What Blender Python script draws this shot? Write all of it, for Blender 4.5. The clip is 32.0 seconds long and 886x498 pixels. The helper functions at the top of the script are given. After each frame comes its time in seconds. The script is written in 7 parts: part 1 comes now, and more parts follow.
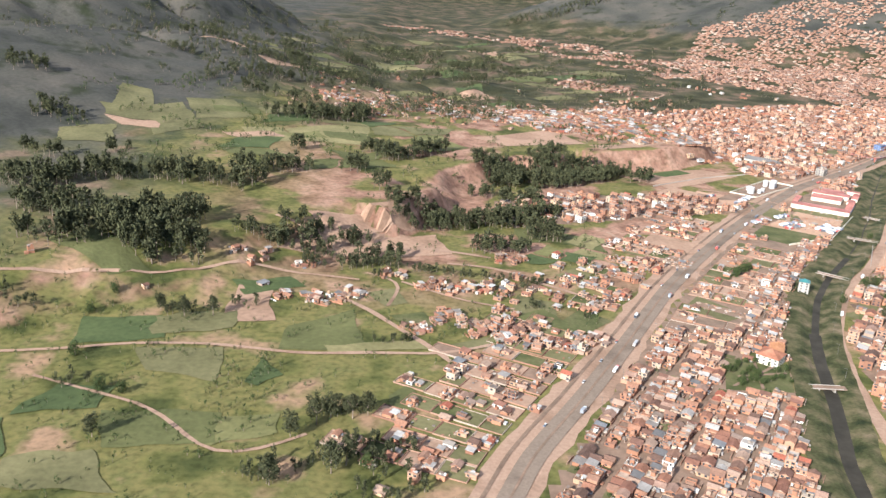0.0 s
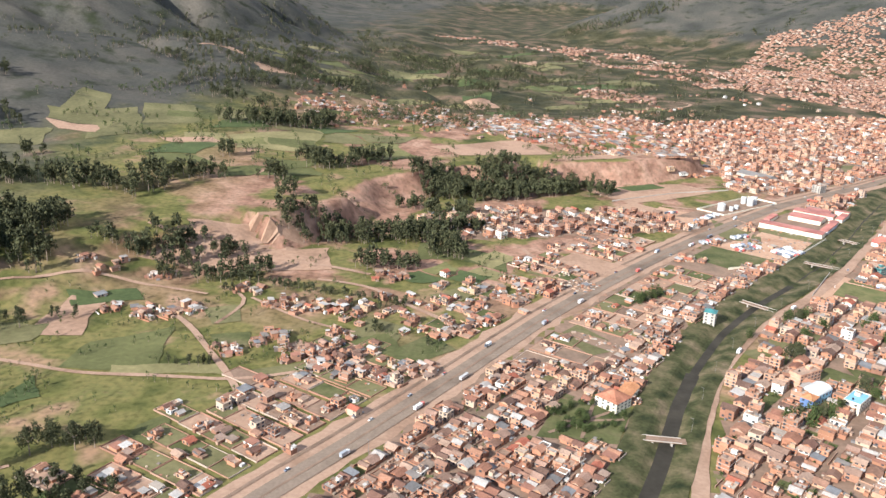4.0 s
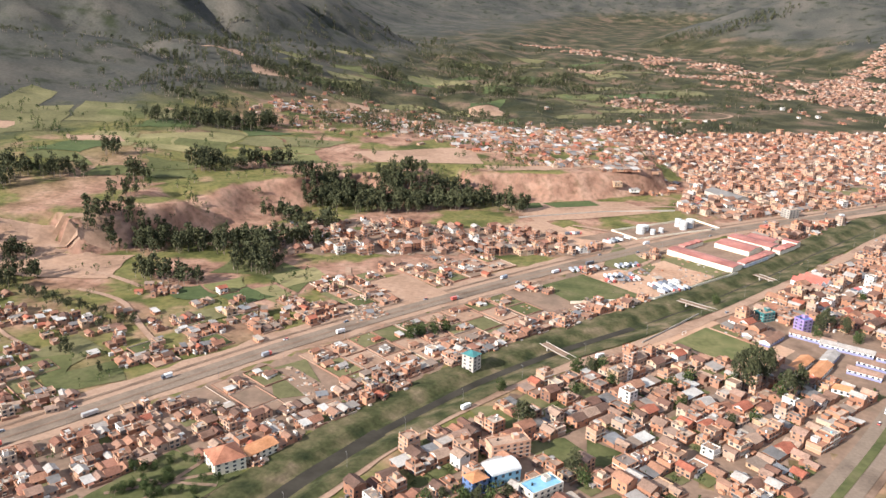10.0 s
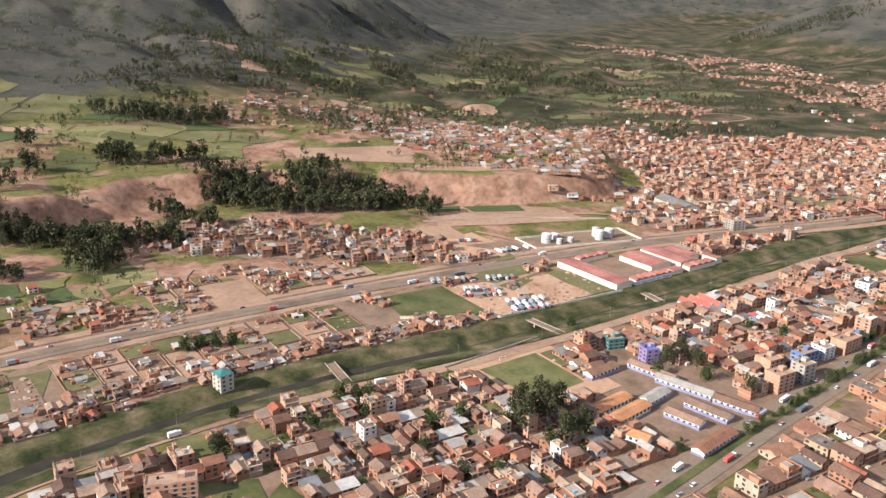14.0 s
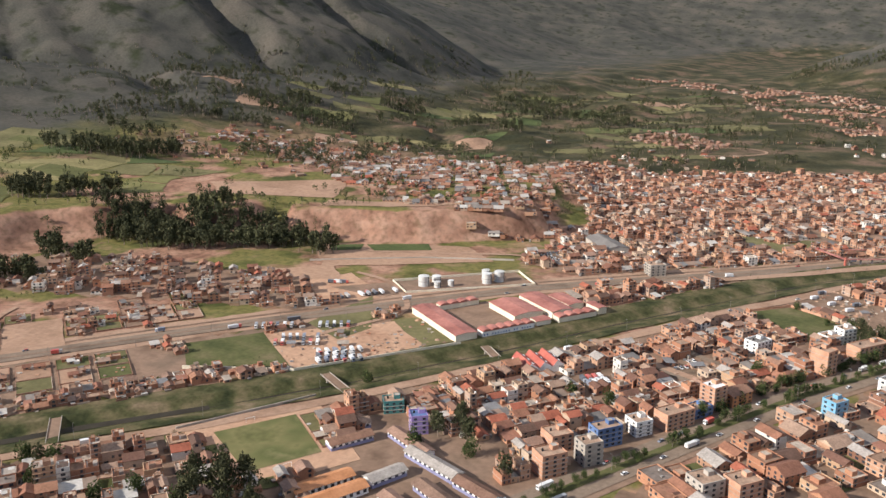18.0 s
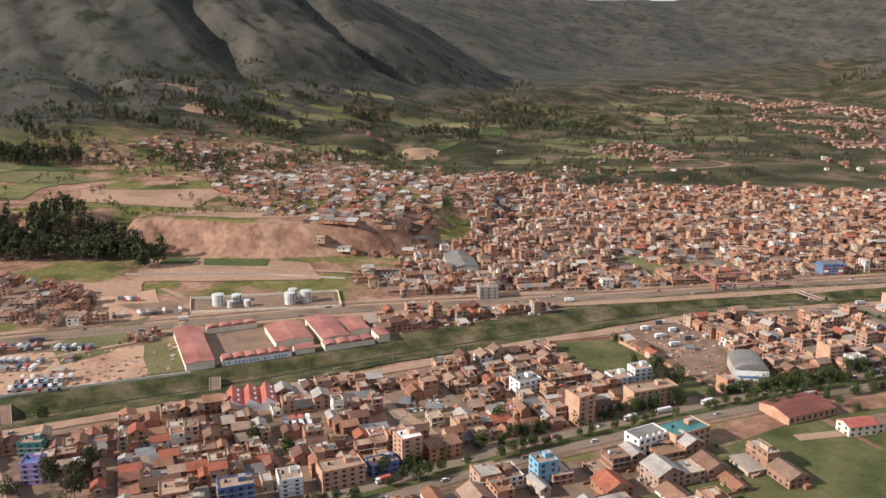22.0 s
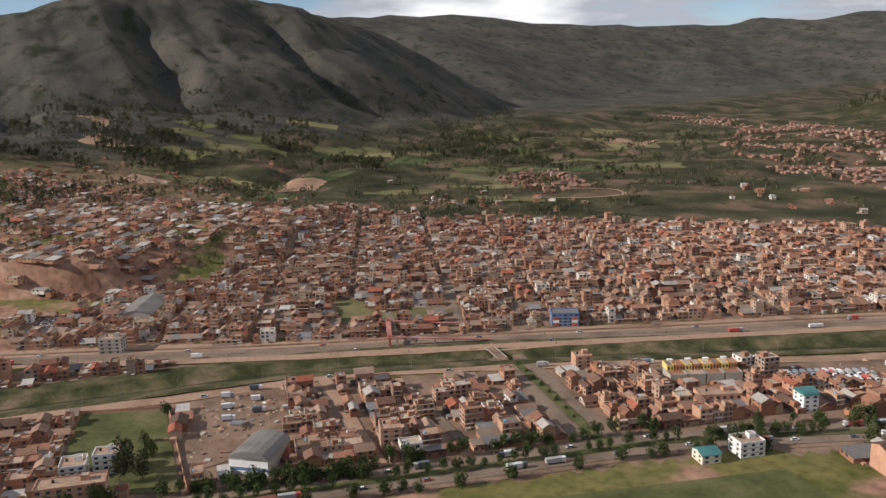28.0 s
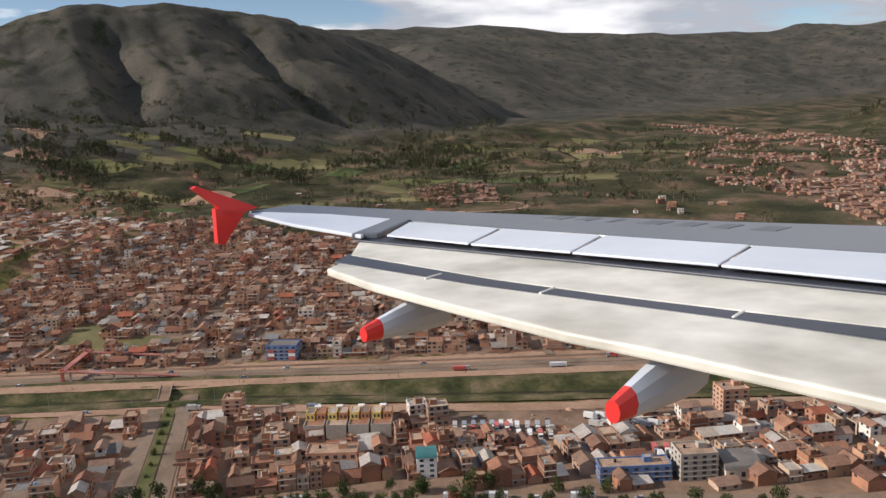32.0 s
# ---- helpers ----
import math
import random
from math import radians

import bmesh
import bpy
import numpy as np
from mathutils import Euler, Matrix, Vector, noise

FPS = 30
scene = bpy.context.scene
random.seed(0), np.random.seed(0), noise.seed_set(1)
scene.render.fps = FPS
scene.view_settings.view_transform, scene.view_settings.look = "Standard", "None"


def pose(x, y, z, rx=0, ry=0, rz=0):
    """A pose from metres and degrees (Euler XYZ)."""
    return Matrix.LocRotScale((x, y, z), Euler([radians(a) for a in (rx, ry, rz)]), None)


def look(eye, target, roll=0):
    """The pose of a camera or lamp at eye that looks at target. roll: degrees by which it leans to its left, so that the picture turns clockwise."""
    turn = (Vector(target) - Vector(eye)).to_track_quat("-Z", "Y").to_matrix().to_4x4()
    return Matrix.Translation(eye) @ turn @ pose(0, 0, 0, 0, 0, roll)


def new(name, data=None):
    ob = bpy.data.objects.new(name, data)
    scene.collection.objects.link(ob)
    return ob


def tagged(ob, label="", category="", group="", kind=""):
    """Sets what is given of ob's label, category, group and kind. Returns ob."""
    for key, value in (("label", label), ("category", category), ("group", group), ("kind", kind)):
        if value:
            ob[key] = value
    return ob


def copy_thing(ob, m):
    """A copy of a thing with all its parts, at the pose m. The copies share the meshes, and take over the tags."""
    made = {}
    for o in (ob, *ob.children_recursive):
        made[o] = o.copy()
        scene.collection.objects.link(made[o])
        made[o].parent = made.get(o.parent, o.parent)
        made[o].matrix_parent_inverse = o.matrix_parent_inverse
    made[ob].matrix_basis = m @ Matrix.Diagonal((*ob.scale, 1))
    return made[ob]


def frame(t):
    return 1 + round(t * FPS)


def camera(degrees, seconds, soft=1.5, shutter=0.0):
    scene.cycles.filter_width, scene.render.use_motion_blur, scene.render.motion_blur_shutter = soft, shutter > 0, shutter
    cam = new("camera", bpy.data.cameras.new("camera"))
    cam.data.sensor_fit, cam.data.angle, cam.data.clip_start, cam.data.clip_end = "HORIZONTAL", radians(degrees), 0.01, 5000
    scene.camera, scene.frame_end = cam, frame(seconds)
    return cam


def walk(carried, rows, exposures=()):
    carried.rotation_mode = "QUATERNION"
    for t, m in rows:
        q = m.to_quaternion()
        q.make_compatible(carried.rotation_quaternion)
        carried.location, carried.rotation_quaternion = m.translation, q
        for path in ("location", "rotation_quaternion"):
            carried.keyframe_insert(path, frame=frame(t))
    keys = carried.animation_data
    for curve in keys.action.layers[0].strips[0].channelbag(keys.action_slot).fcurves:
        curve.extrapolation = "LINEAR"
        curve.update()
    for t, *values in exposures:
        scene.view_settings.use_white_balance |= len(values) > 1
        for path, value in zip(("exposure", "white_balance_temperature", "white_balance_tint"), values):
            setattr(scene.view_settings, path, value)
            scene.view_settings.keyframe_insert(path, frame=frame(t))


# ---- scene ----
cam = camera(54.9, 32.0)
EYE, TILT, LEAN, TURN = 181.1, -18.75, -3.0, 0.0
ROWS = [
    (0.0, -0.19, 0.43, 0.01, 0.00, 0.00, -0.00),
    (0.5, 16.44, 6.08, 0.09, 0.73, 0.15, -0.18),
    (1.0, 33.07, 12.15, 0.27, 1.47, 0.34, -0.33),
    (1.5, 49.67, 18.60, 0.53, 2.29, 0.45, -0.45),
    (2.0, 66.20, 25.38, 0.88, 3.24, 0.42, -0.48),
    (2.5, 82.64, 32.47, 1.31, 4.10, 0.38, -0.70),
    (3.0, 98.97, 39.83, 1.80, 4.90, 0.44, -0.99),
    (3.5, 115.16, 47.45, 2.37, 5.76, 0.66, -1.28),
    (5.5, 178.49, 80.19, 5.29, 9.23, 1.08, -1.97),
    (6.0, 193.95, 88.90, 6.19, 10.09, 1.18, -2.12),
    (6.5, 209.26, 97.81, 7.16, 11.04, 1.33, -2.23),
    (7.0, 224.42, 106.92, 8.20, 11.90, 1.55, -2.36),
    (7.5, 239.44, 116.23, 9.31, 12.73, 1.65, -2.50),
    (8.0, 254.31, 125.74, 10.50, 13.61, 1.59, -2.59),
    (8.5, 269.04, 135.46, 11.76, 14.40, 1.57, -3.06),
    (9.0, 283.63, 145.38, 13.09, 15.16, 1.59, -3.69),
    (9.5, 298.07, 155.51, 14.50, 15.96, 1.44, -4.14),
    (10.0, 312.36, 165.84, 15.98, 16.85, 1.28, -4.34),
    (10.5, 326.51, 176.39, 17.54, 17.62, 1.28, -4.55),
    (11.0, 340.50, 187.15, 19.17, 18.43, 1.32, -4.75),
    (11.5, 354.34, 198.12, 20.88, 19.30, 1.14, -4.82),
    (12.0, 368.01, 209.31, 22.67, 20.09, 0.88, -4.91),
    (12.5, 381.52, 220.71, 24.52, 20.86, 0.65, -5.14),
    (13.0, 394.85, 232.33, 26.45, 21.64, 0.54, -5.48),
    (13.5, 408.00, 244.15, 28.45, 22.51, 0.66, -5.82),
    (14.0, 420.97, 256.18, 30.52, 23.49, 0.91, -6.17),
    (14.5, 433.74, 268.41, 32.66, 24.40, 0.98, -6.67),
    (16.5, 482.77, 319.28, 41.82, 28.31, 0.33, -7.81),
    (17.0, 494.50, 332.45, 44.26, 29.14, 0.79, -7.83),
    (17.5, 506.01, 345.79, 46.75, 30.01, 1.72, -7.59),
    (18.0, 517.31, 359.28, 49.30, 30.71, 2.62, -7.39),
    (18.5, 528.39, 372.93, 51.89, 31.34, 3.21, -7.22),
    (19.0, 539.27, 386.71, 54.54, 32.03, 3.57, -7.06),
    (19.5, 549.94, 400.62, 57.23, 32.73, 4.08, -6.95),
    (20.0, 560.42, 414.66, 59.97, 33.24, 4.47, -6.92),
    (20.5, 570.72, 428.82, 62.76, 33.80, 4.47, -6.89),
    (21.0, 580.85, 443.08, 65.59, 34.26, 4.00, -6.99),
    (21.5, 590.83, 457.44, 68.47, 34.67, 3.40, -7.50),
    (22.0, 600.66, 471.89, 71.40, 35.07, 2.94, -8.43),
    (22.5, 610.38, 486.43, 74.38, 35.87, 3.04, -8.94),
    (23.0, 619.99, 501.05, 77.40, 36.45, 3.54, -9.12),
    (23.5, 629.51, 515.75, 80.47, 36.75, 3.84, -9.26),
    (24.0, 638.97, 530.52, 83.59, 37.16, 3.92, -9.30),
    (24.5, 648.38, 545.37, 86.77, 37.64, 4.08, -9.32),
    (25.0, 657.76, 560.29, 90.00, 38.12, 4.47, -9.27),
    (25.5, 667.13, 575.28, 93.28, 38.68, 4.44, -9.03),
    (27.5, 704.69, 636.15, 107.00, 40.61, 3.96, -8.78),
    (28.0, 714.12, 651.63, 110.57, 41.05, 4.21, -8.82),
    (28.5, 723.53, 667.24, 114.21, 41.63, 4.68, -8.88),
    (29.0, 732.92, 683.00, 117.89, 42.23, 5.10, -8.83),
    (29.5, 742.23, 698.94, 121.63, 42.88, 5.12, -8.76),
    (30.0, 751.43, 715.06, 125.42, 43.36, 4.86, -8.77),
    (30.5, 760.44, 731.41, 129.24, 43.83, 4.57, -8.84),
    (31.0, 769.19, 748.00, 133.10, 44.13, 4.29, -9.18),
    (31.5, 777.56, 764.87, 136.97, 44.67, 4.23, -9.45),
    (32.0, 785.44, 782.05, 140.84, 45.24, 4.36, -9.34),
]
# the clip's camera closes as more bright wing and sky come in
EXPOSURES = [(0.0, 1.05, 5650, 8), (6.0, 1.02, 5800, 9), (9.0, 1.02, 5900, 10), (14.0, 0.78, 6050, 11), (19.0, 0.48, 6150, 11), (23.0, 0.42, 6200, 11), (25.0, -0.08, 6200, 12), (28.0, 0.04, 6200, 12), (32.0, 0.12, 6250, 13)]
walk(cam, [(t, pose(0, 0, EYE, TILT, LEAN, TURN) @ pose(x, y, z, 90 + pitch, roll, yaw)) for t, x, y, z, yaw, pitch, roll in ROWS], EXPOSURES)

# ---- world, sun ----
SUN_EL, SUN_AZ = 27.5, (-0.60, -0.80)
world = bpy.data.worlds.new("sky")
scene.world = world
world.use_nodes = True
wn, wl = world.node_tree.nodes, world.node_tree.links
wn.clear()
w_out = wn.new("ShaderNodeOutputWorld")
w_bg = wn.new("ShaderNodeBackground")
w_bg.inputs[1].default_value = 0.088
w_sky = wn.new("ShaderNodeTexSky")
w_sky.sky_type, w_sky.sun_disc = "NISHITA", False
w_sky.sun_elevation = radians(SUN_EL)
w_sky.sun_rotation = math.atan2(SUN_AZ[0], SUN_AZ[1])
w_sky.altitude, w_sky.air_density, w_sky.dust_density = 3300, 1.0, 1.5
# broken cumulus along the horizon
w_tc = wn.new("ShaderNodeTexCoord")
w_map = wn.new("ShaderNodeMapping")
w_map.inputs["Scale"].default_value = (1.0, 1.0, 4.2)
w_map.inputs["Location"].default_value = (0.35, 0.1, 0.55)
w_map.inputs["Rotation"].default_value = (0, 0, 0.28)
w_noise = wn.new("ShaderNodeTexNoise")
w_noise.inputs["Scale"].default_value, w_noise.inputs["Detail"].default_value = 4.2, 11.0
w_ramp = wn.new("ShaderNodeValToRGB")
w_ramp.color_ramp.elements[0].position, w_ramp.color_ramp.elements[1].position = 0.46, 0.53
w_shade = wn.new("ShaderNodeValToRGB")
w_shade.color_ramp.elements[0].color, w_shade.color_ramp.elements[1].color = (5.2, 5.4, 5.8, 1), (12.5, 12.2, 11.8, 1)
w_shade.color_ramp.elements[0].position, w_shade.color_ramp.elements[1].position = 0.47, 0.64
w_mix = wn.new("ShaderNodeMix")
w_mix.data_type = "RGBA"
wl.new(w_tc.outputs["Generated"], w_map.inputs[0])
wl.new(w_map.outputs[0], w_noise.inputs["Vector"])
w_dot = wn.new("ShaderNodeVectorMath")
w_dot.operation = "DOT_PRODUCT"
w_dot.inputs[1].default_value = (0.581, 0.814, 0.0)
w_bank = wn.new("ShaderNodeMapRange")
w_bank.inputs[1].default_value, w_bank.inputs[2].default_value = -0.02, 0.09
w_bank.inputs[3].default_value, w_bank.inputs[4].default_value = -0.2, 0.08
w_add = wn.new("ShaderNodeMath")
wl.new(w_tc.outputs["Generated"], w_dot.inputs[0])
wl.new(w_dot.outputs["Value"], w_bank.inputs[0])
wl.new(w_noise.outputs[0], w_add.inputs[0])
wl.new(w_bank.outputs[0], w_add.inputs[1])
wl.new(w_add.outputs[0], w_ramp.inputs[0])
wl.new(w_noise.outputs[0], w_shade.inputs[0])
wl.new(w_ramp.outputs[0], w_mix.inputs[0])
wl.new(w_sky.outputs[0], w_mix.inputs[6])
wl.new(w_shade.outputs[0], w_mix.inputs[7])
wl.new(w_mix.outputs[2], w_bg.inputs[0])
wl.new(w_bg.outputs[0], w_out.inputs[0])
sun = new("sun", bpy.data.lights.new("sun", "SUN"))
sun.data.energy, sun.data.angle, sun.data.color = 5.0, radians(0.6), (1.0, 0.91, 0.78)
ce, se = math.cos(radians(SUN_EL)), math.sin(radians(SUN_EL))
sun.matrix_world = look((0, 0, 0), (-SUN_AZ[0] * ce, -SUN_AZ[1] * ce, -se))
sun.location = (0, 0, 900)


# ---- materials ----
def surface(name, colours, rough=0.85, grain=1.0, patch=0.08, strength=0.35, source="", bump=0.0, metal=0.0):
    """colours: picked by piece (source island or object) or mottled by noise; two scales of variation over them."""
    m = bpy.data.materials.new(name)
    m.use_nodes = True
    n, l = m.node_tree.nodes, m.node_tree.links
    b = n["Principled BSDF"]
    b.inputs["Roughness"].default_value, b.inputs["Metallic"].default_value = rough, metal
    b.inputs["Specular IOR Level"].default_value = 0.12 if rough > 0.75 else 0.5
    geo = n.new("ShaderNodeNewGeometry")
    ramp = n.new("ShaderNodeValToRGB")
    cr = ramp.color_ramp
    cr.interpolation = "CONSTANT" if source else "LINEAR"
    while len(cr.elements) < len(colours):
        cr.elements.new(0.5)
    for i, c in enumerate(colours):
        e = cr.elements[i]
        e.position = i / len(colours) if source else (0.3 + 0.4 * i / max(1, len(colours) - 1))
        e.color = (*c, 1)
    big = n.new("ShaderNodeTexNoise")
    big.inputs["Scale"].default_value, big.inputs["Detail"].default_value = patch, 4.0
    fine = n.new("ShaderNodeTexNoise")
    fine.inputs["Scale"].default_value, fine.inputs["Detail"].default_value = grain, 5.0
    l.new(geo.outputs["Position"], big.inputs["Vector"])
    l.new(geo.outputs["Position"], fine.inputs["Vector"])
    if source == "island":
        l.new(geo.outputs["Random Per Island"], ramp.inputs[0])
    elif source == "object":
        l.new(n.new("ShaderNodeObjectInfo").outputs["Random"], ramp.inputs[0])
    else:
        l.new(big.outputs[0], ramp.inputs[0])
    add = n.new("ShaderNodeMath")
    add.operation = "ADD"
    l.new(big.outputs[0], add.inputs[0])
    l.new(fine.outputs[0], add.inputs[1])
    rng = n.new("ShaderNodeMapRange")
    rng.inputs["From Min"].default_value, rng.inputs["From Max"].default_value = 0.6, 1.4
    rng.inputs["To Min"].default_value, rng.inputs["To Max"].default_value = 1 - strength, 1 + strength
    l.new(add.outputs[0], rng.inputs[0])
    mul = n.new("ShaderNodeMix")
    mul.data_type, mul.blend_type = "RGBA", "MULTIPLY"
    mul.inputs[0].default_value = 1.0
    l.new(ramp.outputs[0], mul.inputs[6])
    l.new(rng.outputs[0], mul.inputs[7])
    l.new(mul.outputs[2], b.inputs["Base Color"])
    if bump:
        bp = n.new("ShaderNodeBump")
        bp.inputs["Strength"].default_value, bp.inputs["Distance"].default_value = bump, 1.0
        l.new(fine.outputs[0], bp.inputs["Height"])
        l.new(bp.outputs[0], b.inputs["Normal"])
    return m


ROOFS = [(0.205, 0.098, 0.066), (0.26, 0.125, 0.08), (0.155, 0.083, 0.06), (0.30, 0.155, 0.098), (0.19, 0.11, 0.078), (0.32, 0.215, 0.155), (0.22, 0.14, 0.102), (0.31, 0.105, 0.065), (0.24, 0.135, 0.092), (0.35, 0.31, 0.275), (0.125, 0.075, 0.056), (0.28, 0.175, 0.128)]
DECKS = [(0.33, 0.22, 0.155), (0.42, 0.305, 0.225), (0.25, 0.158, 0.108), (0.37, 0.32, 0.275), (0.44, 0.36, 0.285), (0.22, 0.14, 0.097), (0.29, 0.152, 0.098), (0.19, 0.152, 0.128), (0.36, 0.245, 0.175)]
WALLS = [(0.36, 0.175, 0.105), (0.42, 0.215, 0.128), (0.30, 0.15, 0.09), (0.43, 0.26, 0.17), (0.37, 0.215, 0.14), (0.26, 0.13, 0.083), (0.46, 0.345, 0.25), (0.66, 0.61, 0.54), (0.43, 0.28, 0.175), (0.38, 0.26, 0.19), (0.38, 0.185, 0.112), (0.33, 0.18, 0.118), (0.45, 0.26, 0.165), (0.35, 0.17, 0.10), (0.32, 0.155, 0.095), (0.23, 0.12, 0.08)]
SHEETS = [(0.31, 0.275, 0.245), (0.23, 0.198, 0.172), (0.44, 0.40, 0.36), (0.28, 0.195, 0.148), (0.35, 0.29, 0.235), (0.20, 0.195, 0.195), (0.29, 0.14, 0.095), (0.23, 0.17, 0.13), (0.47, 0.44, 0.40), (0.16, 0.147, 0.138)]
# low-contrast far-town colours, muted to imitate haze; adobe also serves near yard walls
ADOBE = [(0.28, 0.155, 0.105), (0.33, 0.19, 0.13), (0.25, 0.138, 0.094), (0.35, 0.22, 0.155), (0.30, 0.165, 0.112), (0.40, 0.31, 0.24)]
HAZED_TILES = [(0.22, 0.122, 0.086), (0.27, 0.15, 0.105), (0.19, 0.112, 0.082), (0.28, 0.195, 0.15), (0.24, 0.14, 0.10)]
M = dict(
    adobe=surface("adobe_wall", ADOBE, 0.95, 0.8, 0.05, 0.2, "island"),
    tile=surface("hazed_roof_tiles", HAZED_TILES, 0.95, 0.8, 0.05, 0.3, "island"),
    terracotta=surface("terracotta_tiles", [(0.30, 0.125, 0.075), (0.37, 0.165, 0.10)], 0.85, 1.2, 0.2, 0.3),
    oxblood=surface("dark_red_sheet", [(0.16, 0.06, 0.048), (0.21, 0.085, 0.066)], 0.8, 0.8, 0.12, 0.25),
    violetgrey=surface("slate_violet_paint", [(0.20, 0.20, 0.33), (0.25, 0.25, 0.38)], 0.7, 1.2, 0.2, 0.2),
    asphalt=surface("asphalt", [(0.165, 0.122, 0.09), (0.225, 0.168, 0.124), (0.19, 0.142, 0.105)], 0.95, 0.9, 0.05, 0.25),
    dirt=surface("dirt_road", [(0.27, 0.165, 0.108), (0.355, 0.232, 0.16), (0.30, 0.19, 0.128)], 0.95, 0.6, 0.04, 0.25),
    street=surface("street", [(0.165, 0.108, 0.074), (0.25, 0.165, 0.115), (0.14, 0.10, 0.07)], 0.95, 0.5, 0.05, 0.25),
    concrete=surface("concrete", [(0.34, 0.30, 0.255), (0.43, 0.38, 0.325)], 0.85, 1.2, 0.1, 0.2),
    bank=surface("river_grass", [(0.03, 0.037, 0.015), (0.058, 0.06, 0.024), (0.10, 0.085, 0.042), (0.15, 0.11, 0.068)], 0.95, 0.7, 0.09, 0.45, "", 0.2),
    water=surface("river_water", [(0.035, 0.03, 0.022), (0.05, 0.042, 0.031)], 0.8, 0.5, 0.1, 0.2),
    roof=surface("clay_tile_roof", ROOFS, 0.85, 1.6, 0.25, 0.4, "island"),
    deck=surface("flat_roof", DECKS, 0.9, 1.1, 0.25, 0.4, "island"),
    wall=surface("brick_wall", WALLS, 0.9, 1.8, 0.2, 0.25, "island"),
    sheet=surface("metal_sheet", SHEETS, 0.78, 1.2, 0.2, 0.3, "island"),
    roof_one=surface("clay_tiles", ROOFS, 0.85, 1.6, 0.25, 0.4, "object"),
    deck_one=surface("roof_deck", DECKS, 0.9, 1.1, 0.25, 0.4, "object"),
    wall_one=surface("house_wall", WALLS, 0.9, 1.8, 0.2, 0.25, "object"),
    sheet_one=surface("roof_sheet", SHEETS, 0.78, 1.2, 0.2, 0.3, "object"),
    pane=surface("window_glass", [(0.035, 0.04, 0.05), (0.06, 0.065, 0.07)], 0.12, 1.0, 0.3, 0.2),
    bark=surface("bark", [(0.20, 0.15, 0.11), (0.28, 0.22, 0.17)], 0.95, 3.0, 0.3, 0.3),
    leaf=surface("eucalyptus_leaves", [(0.050, 0.054, 0.028), (0.070, 0.073, 0.035), (0.094, 0.093, 0.044), (0.06, 0.062, 0.031)], 0.8, 0.6, 0.05, 0.4, "island"),
    bush=surface("bush_leaves", [(0.04, 0.055, 0.02), (0.06, 0.08, 0.028), (0.085, 0.10, 0.035)], 0.85, 0.6, 0.05, 0.4, "island"),
    pitch=surface("dry_turf", [(0.12, 0.122, 0.046), (0.17, 0.155, 0.066), (0.10, 0.108, 0.04), (0.20, 0.165, 0.085)], 0.95, 0.4, 0.05, 0.2),
    turf=surface("turf", [(0.064, 0.074, 0.027), (0.10, 0.102, 0.04), (0.14, 0.115, 0.06)], 0.95, 0.5, 0.06, 0.3),
    earth=surface("bare_earth", [(0.38, 0.22, 0.14), (0.46, 0.29, 0.19), (0.33, 0.19, 0.12)], 0.95, 0.4, 0.03, 0.25, "", 0.4),
    red=surface("red_roof_paint", [(0.36, 0.085, 0.06), (0.43, 0.125, 0.085)], 0.6, 1.0, 0.15, 0.25),
    rust=surface("rusty_red_roof", [(0.31, 0.105, 0.08), (0.40, 0.165, 0.125)], 0.7, 0.8, 0.12, 0.3),
    white=surface("white_paint", [(0.72, 0.70, 0.66), (0.82, 0.80, 0.77)], 0.6, 1.2, 0.2, 0.12),
    cream=surface("cream_paint", [(0.66, 0.58, 0.44), (0.74, 0.66, 0.52)], 0.7, 1.2, 0.2, 0.15),
    blue=surface("blue_paint", [(0.09, 0.15, 0.30), (0.12, 0.19, 0.36)], 0.6, 1.2, 0.2, 0.2),
    teal=surface("teal_sheet", [(0.04, 0.15, 0.15), (0.06, 0.20, 0.19)], 0.55, 1.0, 0.2, 0.2),
    skyblue=surface("light_blue_sheet", [(0.18, 0.40, 0.58), (0.20, 0.38, 0.50)], 0.6, 1.0, 0.2, 0.2),
    orange=surface("orange_tiles", [(0.43, 0.19, 0.085), (0.50, 0.24, 0.12)], 0.8, 1.2, 0.2, 0.25),
    yellow=surface("yellow_paint", [(0.68, 0.50, 0.12), (0.74, 0.56, 0.2)], 0.7, 1.0, 0.2, 0.2),
    violet=surface("violet_paint", [(0.25, 0.17, 0.38), (0.30, 0.21, 0.43)], 0.7, 1.0, 0.2, 0.2),
    steel=surface("tank_steel", [(0.60, 0.59, 0.56), (0.70, 0.69, 0.66)], 0.45, 0.6, 0.1, 0.15, "", 0, 0.3),
    grey=surface("grey_sheet", [(0.155, 0.142, 0.13), (0.215, 0.195, 0.178)], 0.8, 0.8, 0.12, 0.2),
    brick=surface("brick", [(0.45, 0.24, 0.15), (0.52, 0.30, 0.20)], 0.9, 2.0, 0.2, 0.25),
    rubber=surface("tyre_rubber", [(0.02, 0.02, 0.02), (0.03, 0.03, 0.03)], 0.9, 3.0, 0.5, 0.2),
    carpaint=surface("car_paint", [(0.72, 0.72, 0.71), (0.6, 0.6, 0.6), (0.30, 0.31, 0.33), (0.66, 0.65, 0.63), (0.10, 0.11, 0.13), (0.74, 0.73, 0.71), (0.42, 0.40, 0.38), (0.5, 0.10, 0.08), (0.2, 0.22, 0.27)], 0.3, 1.0, 0.3, 0.1, "object"),
)
